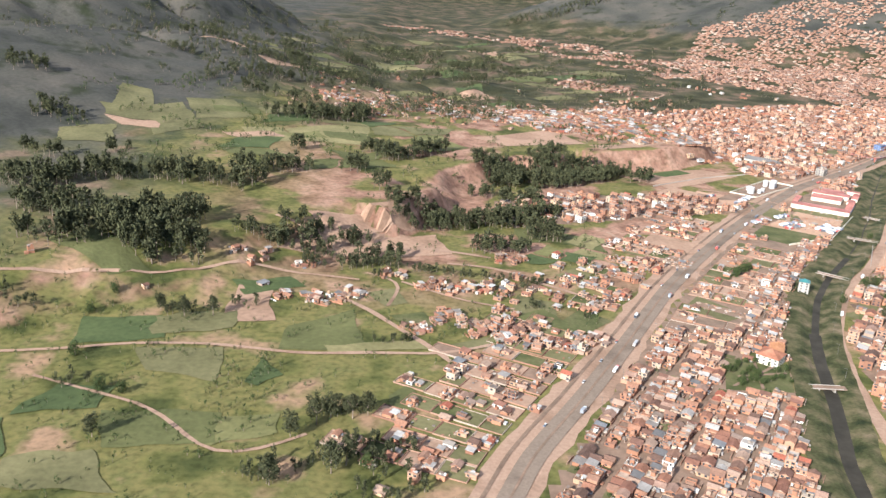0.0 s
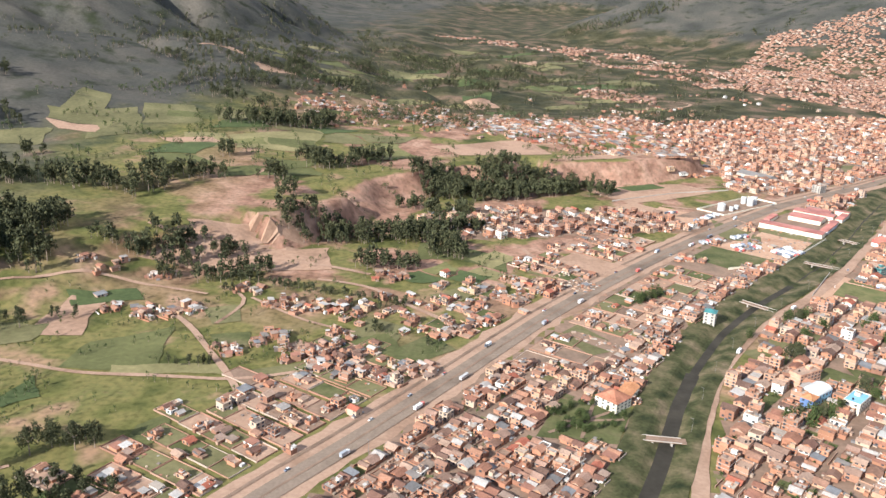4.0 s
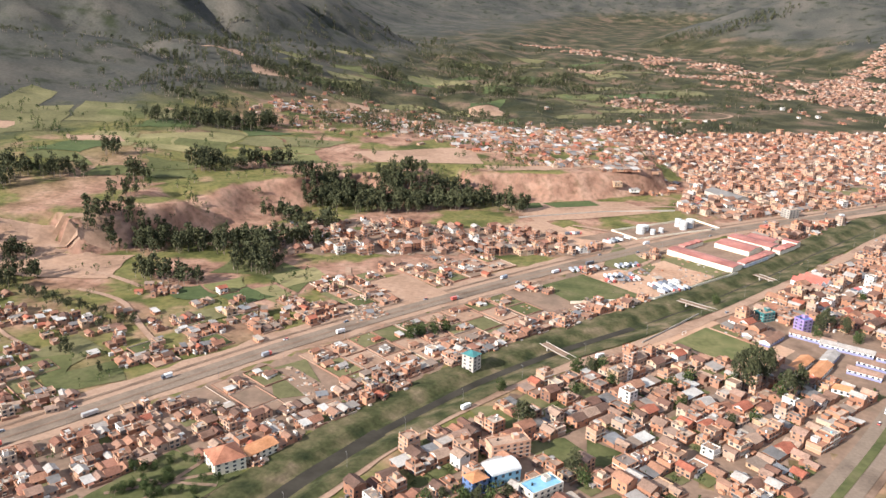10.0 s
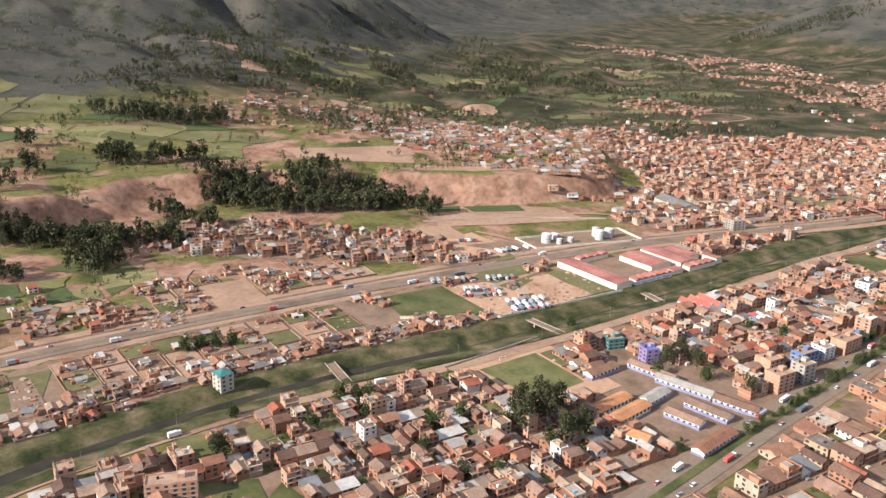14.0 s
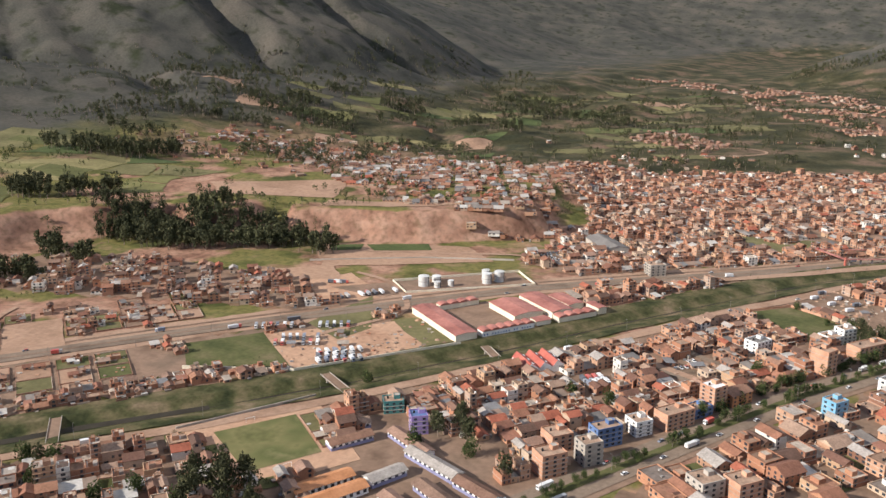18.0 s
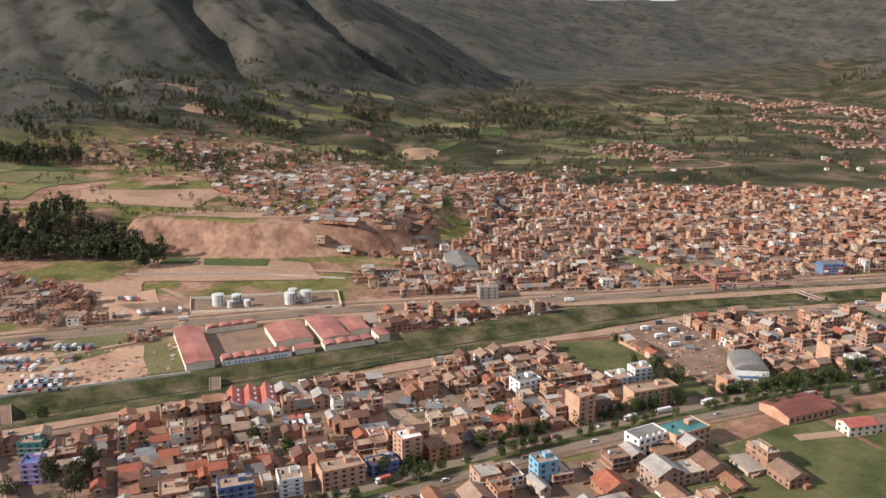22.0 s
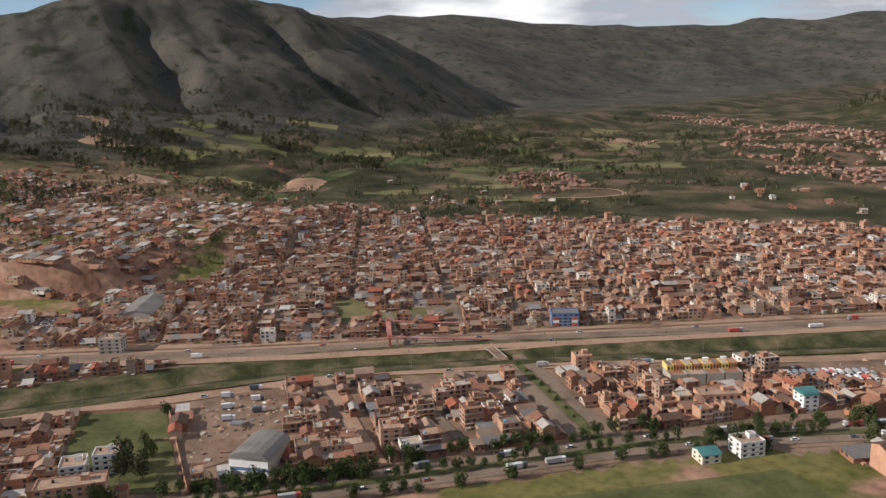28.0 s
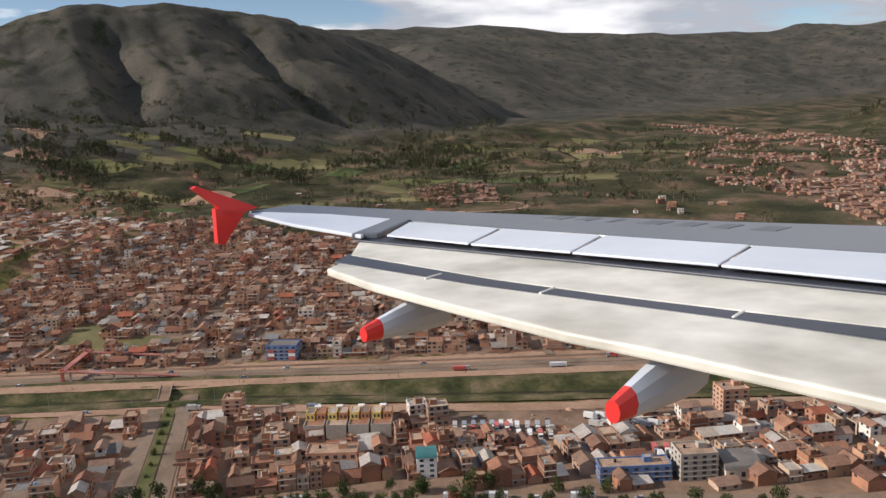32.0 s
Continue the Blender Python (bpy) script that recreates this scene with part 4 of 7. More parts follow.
def build_districts():
    made = {}
    for name, poly, a, block, fill, tall, plot in DISTRICTS:
        g = Geo()
        todo = building_land(plots(poly, a, block, 3.4, fill, plot))
        if not todo:
            continue
        if name in ("town_north", "valley_villages"):
            gaps = waves(np.array([p[0] for p in todo]), np.array([p[1] for p in todo]), 30, 4, 0.9)
            todo = [p for p, w in zip(todo, gaps) if w > (-0.3 if name == "town_north" else -0.05)]
        px, py = np.array([p[0] for p in todo]), np.array([p[1] for p in todo])
        zs = height(px, py)
        avenue = near_line(px, py, AVENUE)[0]
        limit = {"river_strip": 26, "avenue_south": 16, "terminal": 30, "river_strip_south": 40}.get(name, 0)
        yards = near_line(px, py, HIGHWAY)
        for (x, y, lx, ly, t), z, av, dh, sh in zip(todo, zs, avenue, yards[0], yards[1]):
            if name == "between" and sh < 0 and dh < 47 and 418 < y < 590:
                continue
            if random.random() < (0.16 if name in ("river_strip", "river_strip_south") and y < 560 else 0.05 if name in ("between", "under_cliff", "avenue_south", "town_west") else 0.0):
                c, s, h = math.cos(t), math.sin(t), float(z) + 0.3
                g.add([(x + c * u * lx - s * v * ly, y + s * u * lx + c * v * ly, h) for u, v in ((-0.55, -0.55), (0.55, -0.55), (0.55, 0.55), (-0.55, 0.55))], [(0, 1, 2, 3)], random.choice((M["turf"], FIELDS[0], FIELDS[2])))
                for _ in range(random.choice((0, 1, 2, 3))):
                    leaf_clumps(g, x + random.uniform(-0.4, 0.4) * lx, y + random.uniform(-0.4, 0.4) * ly, h - 0.2, random.uniform(1.0, 2.2), random.uniform(0.7, 1.3), 34, 0.24, M["bush"], random.randint(0, 9999))
                continue
            r = random.random()
            g_to, f_to = MIXES.get(name, (0.42, 0.86))
            kind = "gable" if r < g_to else "flat" if r < f_to else "tin"
            two, three = STOREYS.get(name, (0.45, 0.2) if tall > 2 else (0.25, 0.0))
            floors = 1 + (random.random() < two) + (random.random() < three)
            if kind == "flat" and tall > 2 and random.random() < 0.11:
                floors += random.choice((1, 2, 2))
            if kind == "tin":
                floors = 1
            turn = t + random.uniform(-0.04, 0.04)
            if kind == "gable" and lx < ly:
                turn += math.pi / 2
                lx, ly = ly, lx
            if av < limit and len(NEAR) < 255:
                near_house(x, y, float(z), lx, ly, turn, min(floors, 3), kind)
            else:
                house_into(g, x, y, float(z), lx, ly, turn, floors, kind, HAZED_MATS if name in ("town_north", "valley_villages", "hill_village") else WORLD_MATS, 1.0 if y < 1250 else 0.5 if y < 1450 else 0)
                if random.random() < 0.16 and y < 1150:
                    c, s = math.cos(t), math.sin(t)
                    for k in (-1, 1):
                        g.box(x - s * k * (ly / 2 + 1.8), y + c * k * (ly / 2 + 1.8), float(z) - 0.4, float(z) + 1.1, lx * 1.3, 0.22, t, M["adobe"])
        made[name] = len(todo)
        tagged(new("houses_" + name, g.mesh("houses_" + name)), "crowded low brick houses with clay tile and flat roofs", "houses", "", "stuff")
    for row in VARIANTS:
        for v in row:
            if v.name not in USED:
                for o in (*v.children_recursive, v):
                    bpy.data.objects.remove(o)
    return made


def town_floor(name, poly, material, label, cell=5.0, lift=0.08):
    """Trodden earth between the houses of a district, in small draped cells."""
    xs = np.arange(min(p[0] for p in poly), max(p[0] for p in poly), cell)
    ys = np.arange(min(p[1] for p in poly), max(p[1] for p in poly), cell)
    gx, gy = (q.ravel() for q in np.meshgrid(xs, ys))
    ok = inside_many(gx + cell / 2, gy + cell / 2, poly) & (near_line(gx, gy, RIVER)[0] > 19)
    v, f = [], []
    for x, y in zip(gx[ok].tolist(), gy[ok].tolist()):
        o = len(v)
        v += [(x, y), (x + cell, y), (x + cell, y + cell), (x, y + cell)]
        f.append((o, o + 1, o + 2, o + 3))
    arr = np.array(v)
    z = height(arr[:, 0], arr[:, 1]) + lift
    me = bpy.data.meshes.new(name)
    me.from_pydata([(p[0], p[1], h) for p, h in zip(v, z)], [], f)
    me.materials.append(material)
    tagged(new(name, me), label, "ground", "", "structure")


for _i, _d in enumerate(DISTRICTS):
    if _d[0] not in ("valley_villages", "hill_village", "town_west", "west_edge", "town_north"):
        town_floor("ground_" + _d[0], _d[1], M["street"], "trodden brown earth and dusty streets between houses", 5.0, 0.05 + 0.02 * _i)


# ---- trees ----
def leaf_clumps(g, x, y, z0, h, r, n, size, material, seed):
    rnd = random.Random(seed)
    lobes = [(rnd.uniform(-0.5, 0.5) * r, rnd.uniform(-0.5, 0.5) * r, z0 + h * rnd.uniform(0.2, 0.95), r * rnd.uniform(0.35, 0.75)) for _ in range(8)]
    for _ in range(n):
        lx, ly, lz, lr = rnd.choice(lobes)
        d = Vector((rnd.gauss(0, 1), rnd.gauss(0, 1), rnd.gauss(0, 1))).normalized() * lr * rnd.uniform(0.5, 1.05)
        k = 1.0 - 0.45 * max(0, (lz + d.z - z0) / h - 0.5)
        p = Vector((x + (lx + d.x) * k, y + (ly + d.y) * k, lz + d.z * 1.25))
        e = Euler((rnd.uniform(0, 6.3), rnd.uniform(0, 6.3), rnd.uniform(0, 6.3))).to_matrix()
        s = size * rnd.uniform(0.6, 1.3)
        q = [p + e @ Vector(c) * s for c in ((1, 0, 0.2), (0, 0.6, -0.1), (-1, 0, 0.2), (0, -0.6, -0.1), (0, 0, 0.55))]
        g.add([tuple(c) for c in q], [(0, 1, 4), (1, 2, 4), (2, 3, 4), (3, 0, 4)], material)


def make_tree(name, label, h, r, n, size, leaf, seed, slim=0.35):
    t = thing(name, label, "tree", "trees of the valley")
    g = Geo()
    rnd = random.Random(seed)
    g.prism(0, 0, -0.3, h * 0.45, 0.022 * h, 6, M["bark"], 0.012 * h)
    for i in range(5):
        a, z = rnd.uniform(0, 6.3), h * rnd.uniform(0.25, 0.5)
        b = Geo()
        b.prism(0, 0, 0, h * 0.3, 0.009 * h, 5, M["bark"], 0.003 * h)
        rot = Matrix.Translation((0, 0, z)) @ Matrix.Rotation(a, 4, "Z") @ Matrix.Rotation(0.7, 4, "Y")
        g.add([tuple(rot @ Vector(v)) for v in b.v], b.f, M["bark"])
    part("trunk", g, t)
    c = Geo()
    leaf_clumps(c, 0, 0, h * slim, h * (1 - slim) * 0.9, r, n, size, leaf, seed + 1)
    part("crown", c, t)
    return t


TREES = [
    make_tree("eucalyptus_tree", "tall dark green eucalyptus with a ragged crown", 11.0, 3.0, 820, 0.33, M["leaf"], 11, 0.25),
    make_tree("eucalyptus_tree", "slender tall eucalyptus with a narrow crown", 12.5, 2.2, 640, 0.31, M["leaf"], 12, 0.22),
    make_tree("eucalyptus_tree", "broad dark eucalyptus with drooping foliage", 9.0, 3.6, 880, 0.34, M["leaf"], 13, 0.25),
    make_tree("street_tree", "small round-crowned green street tree", 4.2, 1.9, 520, 0.2, M["bush"], 14, 0.25),
    make_tree("bushy_tree", "low bushy green tree", 3.2, 2.2, 520, 0.22, M["bush"], 15, 0.08),
]
PLACED = [0] * len(TREES)


def plant(i, x, y, size=1.0):
    z = ground_z(x, y)
    m = Matrix.Translation((x, y, z)) @ Matrix.Rotation(random.uniform(0, 6.28), 4, "Z")
    if PLACED[i] == 0:
        o = TREES[i]
        o.matrix_basis = m
    else:
        o = copy_thing(TREES[i], m)
    o.scale = (size, size, size * random.uniform(0.9, 1.15))
    PLACED[i] += 1
    return o


def wood_template(n, seed, leaf):
    """A far tree of height one: trunk and ragged crown, as arrays."""
    g = Geo()
    g.prism(0, 0, -0.05, 0.5, 0.02, 4, M["bark"], 0.01, False)
    quads = len(g.f)
    leaf_clumps(g, 0, 0, 0.16, 0.78, 0.25, n, 0.062, leaf, seed)
    return np.array(g.v), np.array([f if len(f) == 4 else (*f, -1) for f in g.f]), quads


TEMPLATES = {k: [wood_template(n, 100 + i, M["leaf"]) for i in range(7)] for k, n in (("wood", 110), ("far", 60), ("hedge", 36))}


def tree_mesh(name, trees, kind, label, leaf):
    """Joins trees (x, y, height, girth) from the templates into one mesh."""
    zs = height(np.array([t[0] for t in trees]), np.array([t[1] for t in trees]))
    vs, loops, starts, mats, vo, lo = [], [], [], [], 0, 0
    for (x, y, h, w), z in zip(trees, zs):
        v, f, quads = random.choice(TEMPLATES[kind])
        a = random.uniform(0, 6.28)
        c, s = math.cos(a), math.sin(a)
        vs.append(np.stack([x + h * w * (c * v[:, 0] - s * v[:, 1]), y + h * w * (s * v[:, 0] + c * v[:, 1]), z + h * v[:, 2]], -1))
        four, three = f[:quads] + vo, f[quads:, :3] + vo
        loops += [four.ravel(), three.ravel()]
        starts += [lo + 4 * np.arange(len(four)), lo + four.size + 3 * np.arange(len(three))]
        mats += [np.zeros(len(four), np.int32), np.ones(len(three), np.int32)]
        vo, lo = vo + len(v), lo + four.size + three.size
    v, l, st, m = np.concatenate(vs), np.concatenate(loops).astype(np.int32), np.concatenate(starts).astype(np.int32), np.concatenate(mats)
    me = bpy.data.meshes.new(name)
    me.vertices.add(len(v))
    me.vertices.foreach_set("co", v.ravel())
    me.loops.add(len(l))
    me.loops.foreach_set("vertex_index", l)
    me.polygons.add(len(st))
    me.polygons.foreach_set("loop_start", st)
    me.polygons.foreach_set("material_index", m)
    me.update(calc_edges=True)
    me.materials.append(M["bark"])
    me.materials.append(leaf)
    return tagged(new(name, me), label, "trees", "", "stuff")


def grove(name, spots, label, tall=8.5, kind="wood"):
    """A wood: one mesh of many ragged crowns on trunks, in round patches (x, y, radii, turn, count)."""
    trees = []
    for (x, y, rx, ry, a, n) in spots:
        for _ in range(n):
            q, t = math.sqrt(random.random()), random.uniform(0, 6.28)
            u, v = q * math.cos(t) * rx, q * math.sin(t) * ry
            trees.append((x + math.cos(a) * u - math.sin(a) * v, y + math.sin(a) * u + math.cos(a) * v, tall * random.uniform(0.55, 1.2), random.uniform(0.75, 1.25)))
    return tree_mesh(name, trees, kind, label, M["leaf"])


# ---- larger buildings: x, y, length, depth, turn, height ----
def corners_of(x, y, lx, ly, a, grow=1.0):
    c, s = math.cos(a), math.sin(a)
    hx, hy = lx / 2 + grow, ly / 2 + grow
    return [(x + c * u - s * v, y + s * u + c * v) for u, v in ((-hx, -hy), (hx, -hy), (hx, hy), (-hx, hy))]


BLOCKS = [
    # place and size, floors, wall, roof, roof kind, label
    ((484, 716, 6.6, 8.0, 1.12, 10.4), 6, "brick", "deck", "flat", "six-storey brick apartment tower with open balconies"),
    ((456, 727, 9.6, 7.0, 1.12, 5.2), 3, "white", "grey", "flat", "white three-storey office with ribbon windows"),
    ((487, 760, 7.4, 6.0, 0.9, 6.3), 4, "white", "deck", "flat", "white four-storey apartment house"),
    ((498, 744, 18.4, 7.0, 0.98, 6.4), 4, "brick", "deck", "flat", "row of brick apartments on the avenue"),
    ((511, 709, 12.0, 7.0, 1.13, 6.2), 3, "white", "grey", "cones", "white school wing with small pyramids on its parapet"),
    ((519, 720, 15.0, 9.0, 1.13, 6.2), 3, "brick", "teal", "flat", "brick hall with a green metal roof"),
    ((543, 766, 21.0, 14.0, 1.03, 3.0), 1, "brick", "oxblood", "gable", "broad sports hall under a dark red metal roof"),
    ((563, 762, 10.9, 6.5, 0.86, 3.6), 2, "cream", "red", "gable", "cream building with a bright red tile roof"),
    ((577, 780, 34.0, 6.6, 0.90, 3.2), 2, "cream", "roof_one", "gable", "long cream building with a brown tile roof"),
    ((518, 792, 16.0, 12.2, 2.07, 4.4), 2, "concrete", "grey", "depot", "large warehouse with an arched grey roof and white and blue front"),
    ((337, 857, 16.0, 33.0, 0.76, 3.8), 1, "concrete", "grey", "gable_y", "huge warehouse with a pale metal roof"),
    ((541, 824, 6.4, 8.0, 0.88, 7.6), 5, "brick", "deck", "flat", "unfinished five-storey brick corner house"),
    ((511, 965, 12.2, 8.0, 0.72, 5.9), 4, "blue", "grey", "stripes", "four-storey building striped red, white and blue"),
    ((604, 919, 14.4, 7.0, 0.80, 4.2), 2, "brick", "deck", "flat", "large brick shell with small square windows"),
    ((371, 585, 6.0, 6.0, 0.74, 6.8), 4, "violet", "blue", "flat", "violet four-storey house with a dark blue roof"),
    ((354, 594, 7.5, 6.0, 0.72, 4.6), 3, "teal", "deck", "flat", "turquoise three-storey house with flat roof"),
    ((230, 487, 5.6, 6.0, 1.2, 6.9), 4, "concrete", "teal", "hip", "grey four-storey tower with a teal roof"),
    ((172, 384, 10.8, 11.0, 0.88, 4.6), 3, "cream", "terracotta", "hip", "cream municipal building with glass bays and a terracotta hipped roof"),
    ((179, 394, 12.4, 6.5, 1.15, 3.2), 2, "cream", "orange", "gable", "cream wing with an orange tile roof"),
    ((262, 408, 11.0, 8.0, 0.78, 4.6), 2, "skyblue", "steel", "vault", "hall with a pale vaulted roof and a light blue front"),
    ((277, 402, 13.0, 7.1, 0.90, 5.1), 3, "cream", "skyblue", "flat", "three-storey house under a light blue metal roof"),
    ((261, 423, 15.0, 6.0, 0.67, 6.3), 4, "brick", "deck", "flat", "four-storey unplastered brick apartment block"),
    ((310, 391, 11.0, 8.5, 0.85, 6.0), 3, "blue", "grey", "vault", "dark blue hall with a ribbed vaulted roof"),
    ((294, 383, 9.0, 8.0, 0.85, 4.2), 2, "cream", "steel", "vault", "hall with a pale domed metal roof"),
    ((324, 386, 12.0, 7.0, 0.85, 3.4), 2, "cream", "red", "gable", "house with a bright red metal roof"),
    ((256, 398, 6.5, 5.5, 0.91, 5.5), 3, "blue", "orange", "hip", "narrow dark glazed building with an orange roof"),
    ((417, 600, 8.1, 8.0, 0.95, 6.0), 4, "brick", "deck", "flat", "four-storey unfinished brick building"),
    ((430, 611, 9.9, 6.0, 0.95, 6.9), 4, "blue", "deck", "flat", "blue-banded brick apartment house on the avenue"),
    ((437, 625, 6.8, 7.0, 0.95, 5.4), 4, "white", "deck", "flat", "white corner apartments on the avenue"),
    ((446, 637, 13.0, 7.0, 1.05, 6.2), 4, "brick", "deck", "flat", "brick apartments with concrete floor slabs"),
    ((451, 650, 9.0, 6.0, 1.09, 3.4), 2, "blue", "deck", "flat", "low blue shop house on the avenue"),
    ((454, 659, 7.0, 7.0, 1.10, 9.2), 6, "brick", "white", "flat", "tall narrow brick tower with a blind side wall"),
    ((460, 668, 11.0, 7.0, 1.10, 4.7), 3, "orange", "roof_one", "gable", "orange apartments with a tile roof"),
    ((494, 673, 6.6, 6.0, 1.0, 7.4), 4, "skyblue", "deck", "flat", "light blue and white narrow apartment house"),
    ((422, 583, 9.0, 7.0, 0.95, 7.8), 5, "brick", "deck", "flat", "brick frame building under construction"),
    ((430, 596, 7.0, 6.5, 0.95, 8.0), 5, "concrete", "deck", "flat", "grey concrete frame with open floors"),
    ((468, 595, 8.6, 8.0, 0.95, 6.6), 4, "concrete", "deck", "flat", "grey four-storey concrete apartment block"),
    ((478, 600, 9.0, 7.5, 0.95, 6.8), 4, "brick", "deck", "flat", "bare brick four-storey apartment block"),
    ((668, 1028, 8.6, 8.0, 0.9, 7.6), 5, "brick", "deck", "flat", "tall blind brick building by the river"),
    ((672, 967, 19.0, 6.0, 0.83, 4.3), 3, "blue", "deck", "flat", "row of blue shop houses on the avenue"),
    ((683, 979, 10.0, 8.0, 0.87, 7.4), 5, "concrete", "deck", "flat", "five-storey concrete apartment frame"),
    ((690, 988, 9.5, 11.0, 0.87, 3.0), 1, "cream", "grey", "vault", "low hall with a rounded grey roof"),
    ((629, 932, 5.4, 6.5, 0.86, 6.0), 4, "white", "teal", "vault", "white house with a green rounded metal roof"),
    ((663, 902, 8.0, 7.5, 0.9, 7.0), 5, "brick", "roof_one", "gable", "brick apartment tower with a tile roof"),
    ((627, 888, 8.0, 7.0, 0.95, 4.5), 3, "white", "deck", "flat", "white rendered three-storey house"),
    ((620, 876, 6.0, 6.0, 0.95, 2.8), 2, "cream", "teal", "gable", "cream house with a green roof"),
    ((549, 920, 6.5, 6.5, 0.85, 5.8), 4, "brick", "deck", "flat", "brick house with open upper floors"),
    ((482, 752, 7.3, 8.0, 1.0, 4.4), 3, "white", "deck", "flat", "white apartment house by the meadow"),
    ((381, 817, 9.5, 8.0, 0.76, 6.4), 4, "concrete", "deck", "flat", "long yellow-grey apartment block by the highway"),
]
for b in BLOCKS:
    keep_free(corners_of(*b[0][:5], 0.8))

# school of long low ranges: place, size and turn
SCHOOL_RANGES = [(366, 538, 19.8, 5.5, 1.14, "orange", "white"), (374, 535, 19.0, 5.5, 1.17, "orange", "white"), (378, 520, 14.0, 5.5, -0.23, "orange", "white"),
                 (356, 565, 15.6, 5.0, 1.09, "roof_one", "blue"), (349, 572, 17.0, 5.0, 1.03, "roof_one", "blue"), (375, 574, 20.9, 5.0, -0.39, "roof_one", "blue"),
                 (389, 566, 23.2, 5.0, -0.30, "roof_one", "blue"), (400, 550, 17.6, 5.0, -0.40, "roof_one", "blue"), (409, 559, 16.6, 5.0, -0.30, "roof_one", "blue"),
                 (393, 540, 14.0, 5.0, -0.35, "roof_one", "blue"), (380, 552, 13.0, 5.0, 1.2, "roof_one", "blue"), (405, 527, 21.0, 5.0, 1.16, "roof_one", "blue")]

keep_free(corners_of(382, 660, 18, 15.5, 0.88, 1.0))
build_districts()


def windows_on(e, lx, ly, floors, storey, wide=1.0, gap=2.2, sides=(0, 1, 2, 3), blind=()):
    """Every window of a larger building as a part of its own, on one shared mesh a side."""
    for side in sides:
        if side in blind:
            continue
        span = lx if side % 2 == 0 else ly
        n = max(1, int(span / gap))
        g = Geo()
        g.pane(0, 0, storey * 0.3, storey * 0.78, lx, ly, 0, side, 0, wide, M["pane"])
        me = g.mesh("window")
        for fl in range(floors):
            for i in range(n):
                u = (i + 0.5) / n * span - span / 2
                o = new("window", me)
                o.parent = e
                o.location = (u, 0, fl * storey) if side % 2 == 0 else (0, u, fl * storey)


def larger_building(spec, floors, wall, roof, kind, label):
    x, y, lx, ly, a, h = spec
    e = thing("building", label, "building", "larger buildings of the town", "", (x, y, ground_z(x, y)), a)
    storey = h / floors
    g = Geo()
    if kind in ("flat", "cones", "stripes"):
        g.flat_top(0, 0, -0.5, h, lx, ly, 0, M[wall], M[roof] if roof in M else M["deck_one"], 0.2, 0.4)
        part("wall_shell", g, e)
        for fl in range(1, floors + 1):
            r = Geo()
            r.box(0, 0, fl * storey - 0.16, fl * storey, lx + 0.24, ly + 0.24, 0, M["concrete"])
            if fl < floors:
                part("floor_slab", r, e)
        if kind == "flat":
            r = Geo()
            r.flat_top(lx * 0.2, ly * 0.1, h, h + 1.4, 2.2, 2.2, 0, M[wall], M["concrete"], 0.1, 0.12)
            part("stair_head", r, e)
            r = Geo()
            r.prism(-lx * 0.25, ly * 0.1, h, h + 0.8, 0.4, 8, M["rubber"], 0.35)
            part("water_tank", r, e, "dark rooftop water tank")
        if kind == "cones":
            for i in range(5):
                r = Geo()
                r.prism(-lx / 2 + 1 + i * (lx - 2) / 4, -ly / 2 + 0.3, h + 0.4, h + 1.3, 0.5, 4, M["white"], 0.03)
                part("pyramid", r, e)
        if kind == "stripes":
            for i, c in ((-1, "red"), (1, "red")):
                for k in range(3):
                    r = Geo()
                    r.box(i * lx * 0.34, -ly / 2 - 0.1, k * storey + 0.3, k * storey + storey, lx * 0.22, 0.2, 0, M[c if k % 2 == 0 else "white"])
                    part("panel", r, e)
    else:
        g.box(0, 0, -0.5, h, lx, ly, 0, M[wall])
        part("wall_shell", g, e)
        r = Geo()
        if kind == "gable":
            r.gable(0, 0, h, lx, ly, 0, min(ly * 0.16, 1.3), M[roof], M[wall])
        elif kind == "gable_y":
            r.gable(0, 0, h, ly, lx, math.pi / 2, lx * 0.13, M[roof], M[wall])
        elif kind == "hip":
            hx, hy, k = lx / 2 + 0.3, ly / 2 + 0.3, min(lx, ly) * 0.28
            q = max(0.1, hx - hy) if lx > ly else 0.1
            w = max(0.1, hy - hx) if ly > lx else 0.1
            p = [(-hx, -hy, h), (hx, -hy, h), (hx, hy, h), (-hx, hy, h), (-q, -w, h + k), (q, -w, h + k), (q, w, h + k), (-q, w, h + k)]
            r.add(p, [(0, 1, 5, 4), (1, 2, 6, 5), (2, 3, 7, 6), (3, 0, 4, 7), (4, 5, 6, 7), (3, 2, 1, 0)], M[roof])
        else:
            n = 8
            p = []
            for i in range(n + 1):
                t = math.pi * i / n
                p += [(-lx / 2 - 0.2, -math.cos(t) * (ly / 2 + 0.2), h + math.sin(t) * ly * 0.22), (lx / 2 + 0.2, -math.cos(t) * (ly / 2 + 0.2), h + math.sin(t) * ly * 0.22)]
            r.add(p, [(2 * i, 2 * i + 1, 2 * i + 3, 2 * i + 2) for i in range(n)] + [tuple(2 * i for i in range(n, -1, -1)), tuple(2 * i + 1 for i in range(n + 1))], M[roof])
        part("roof", r, e)
    if kind == "depot":
        for z0, z1, c, u in ((h * 0.5, h + 0.5, "white", "upper_front"), (h * 0.28, h * 0.5, "blue", "blue_band"), (0.0, h * 0.28, "white", "lower_front")):
            r = Geo()
            r.box(-lx / 2 - 0.1, 0, z0, z1 - 0.02, 0.2, ly + 0.1, 0, M[c])
            part(u, r, e, c + " front panel")
    blind = (1,) if "blind" in label else (3,) if wall == "brick" else ()
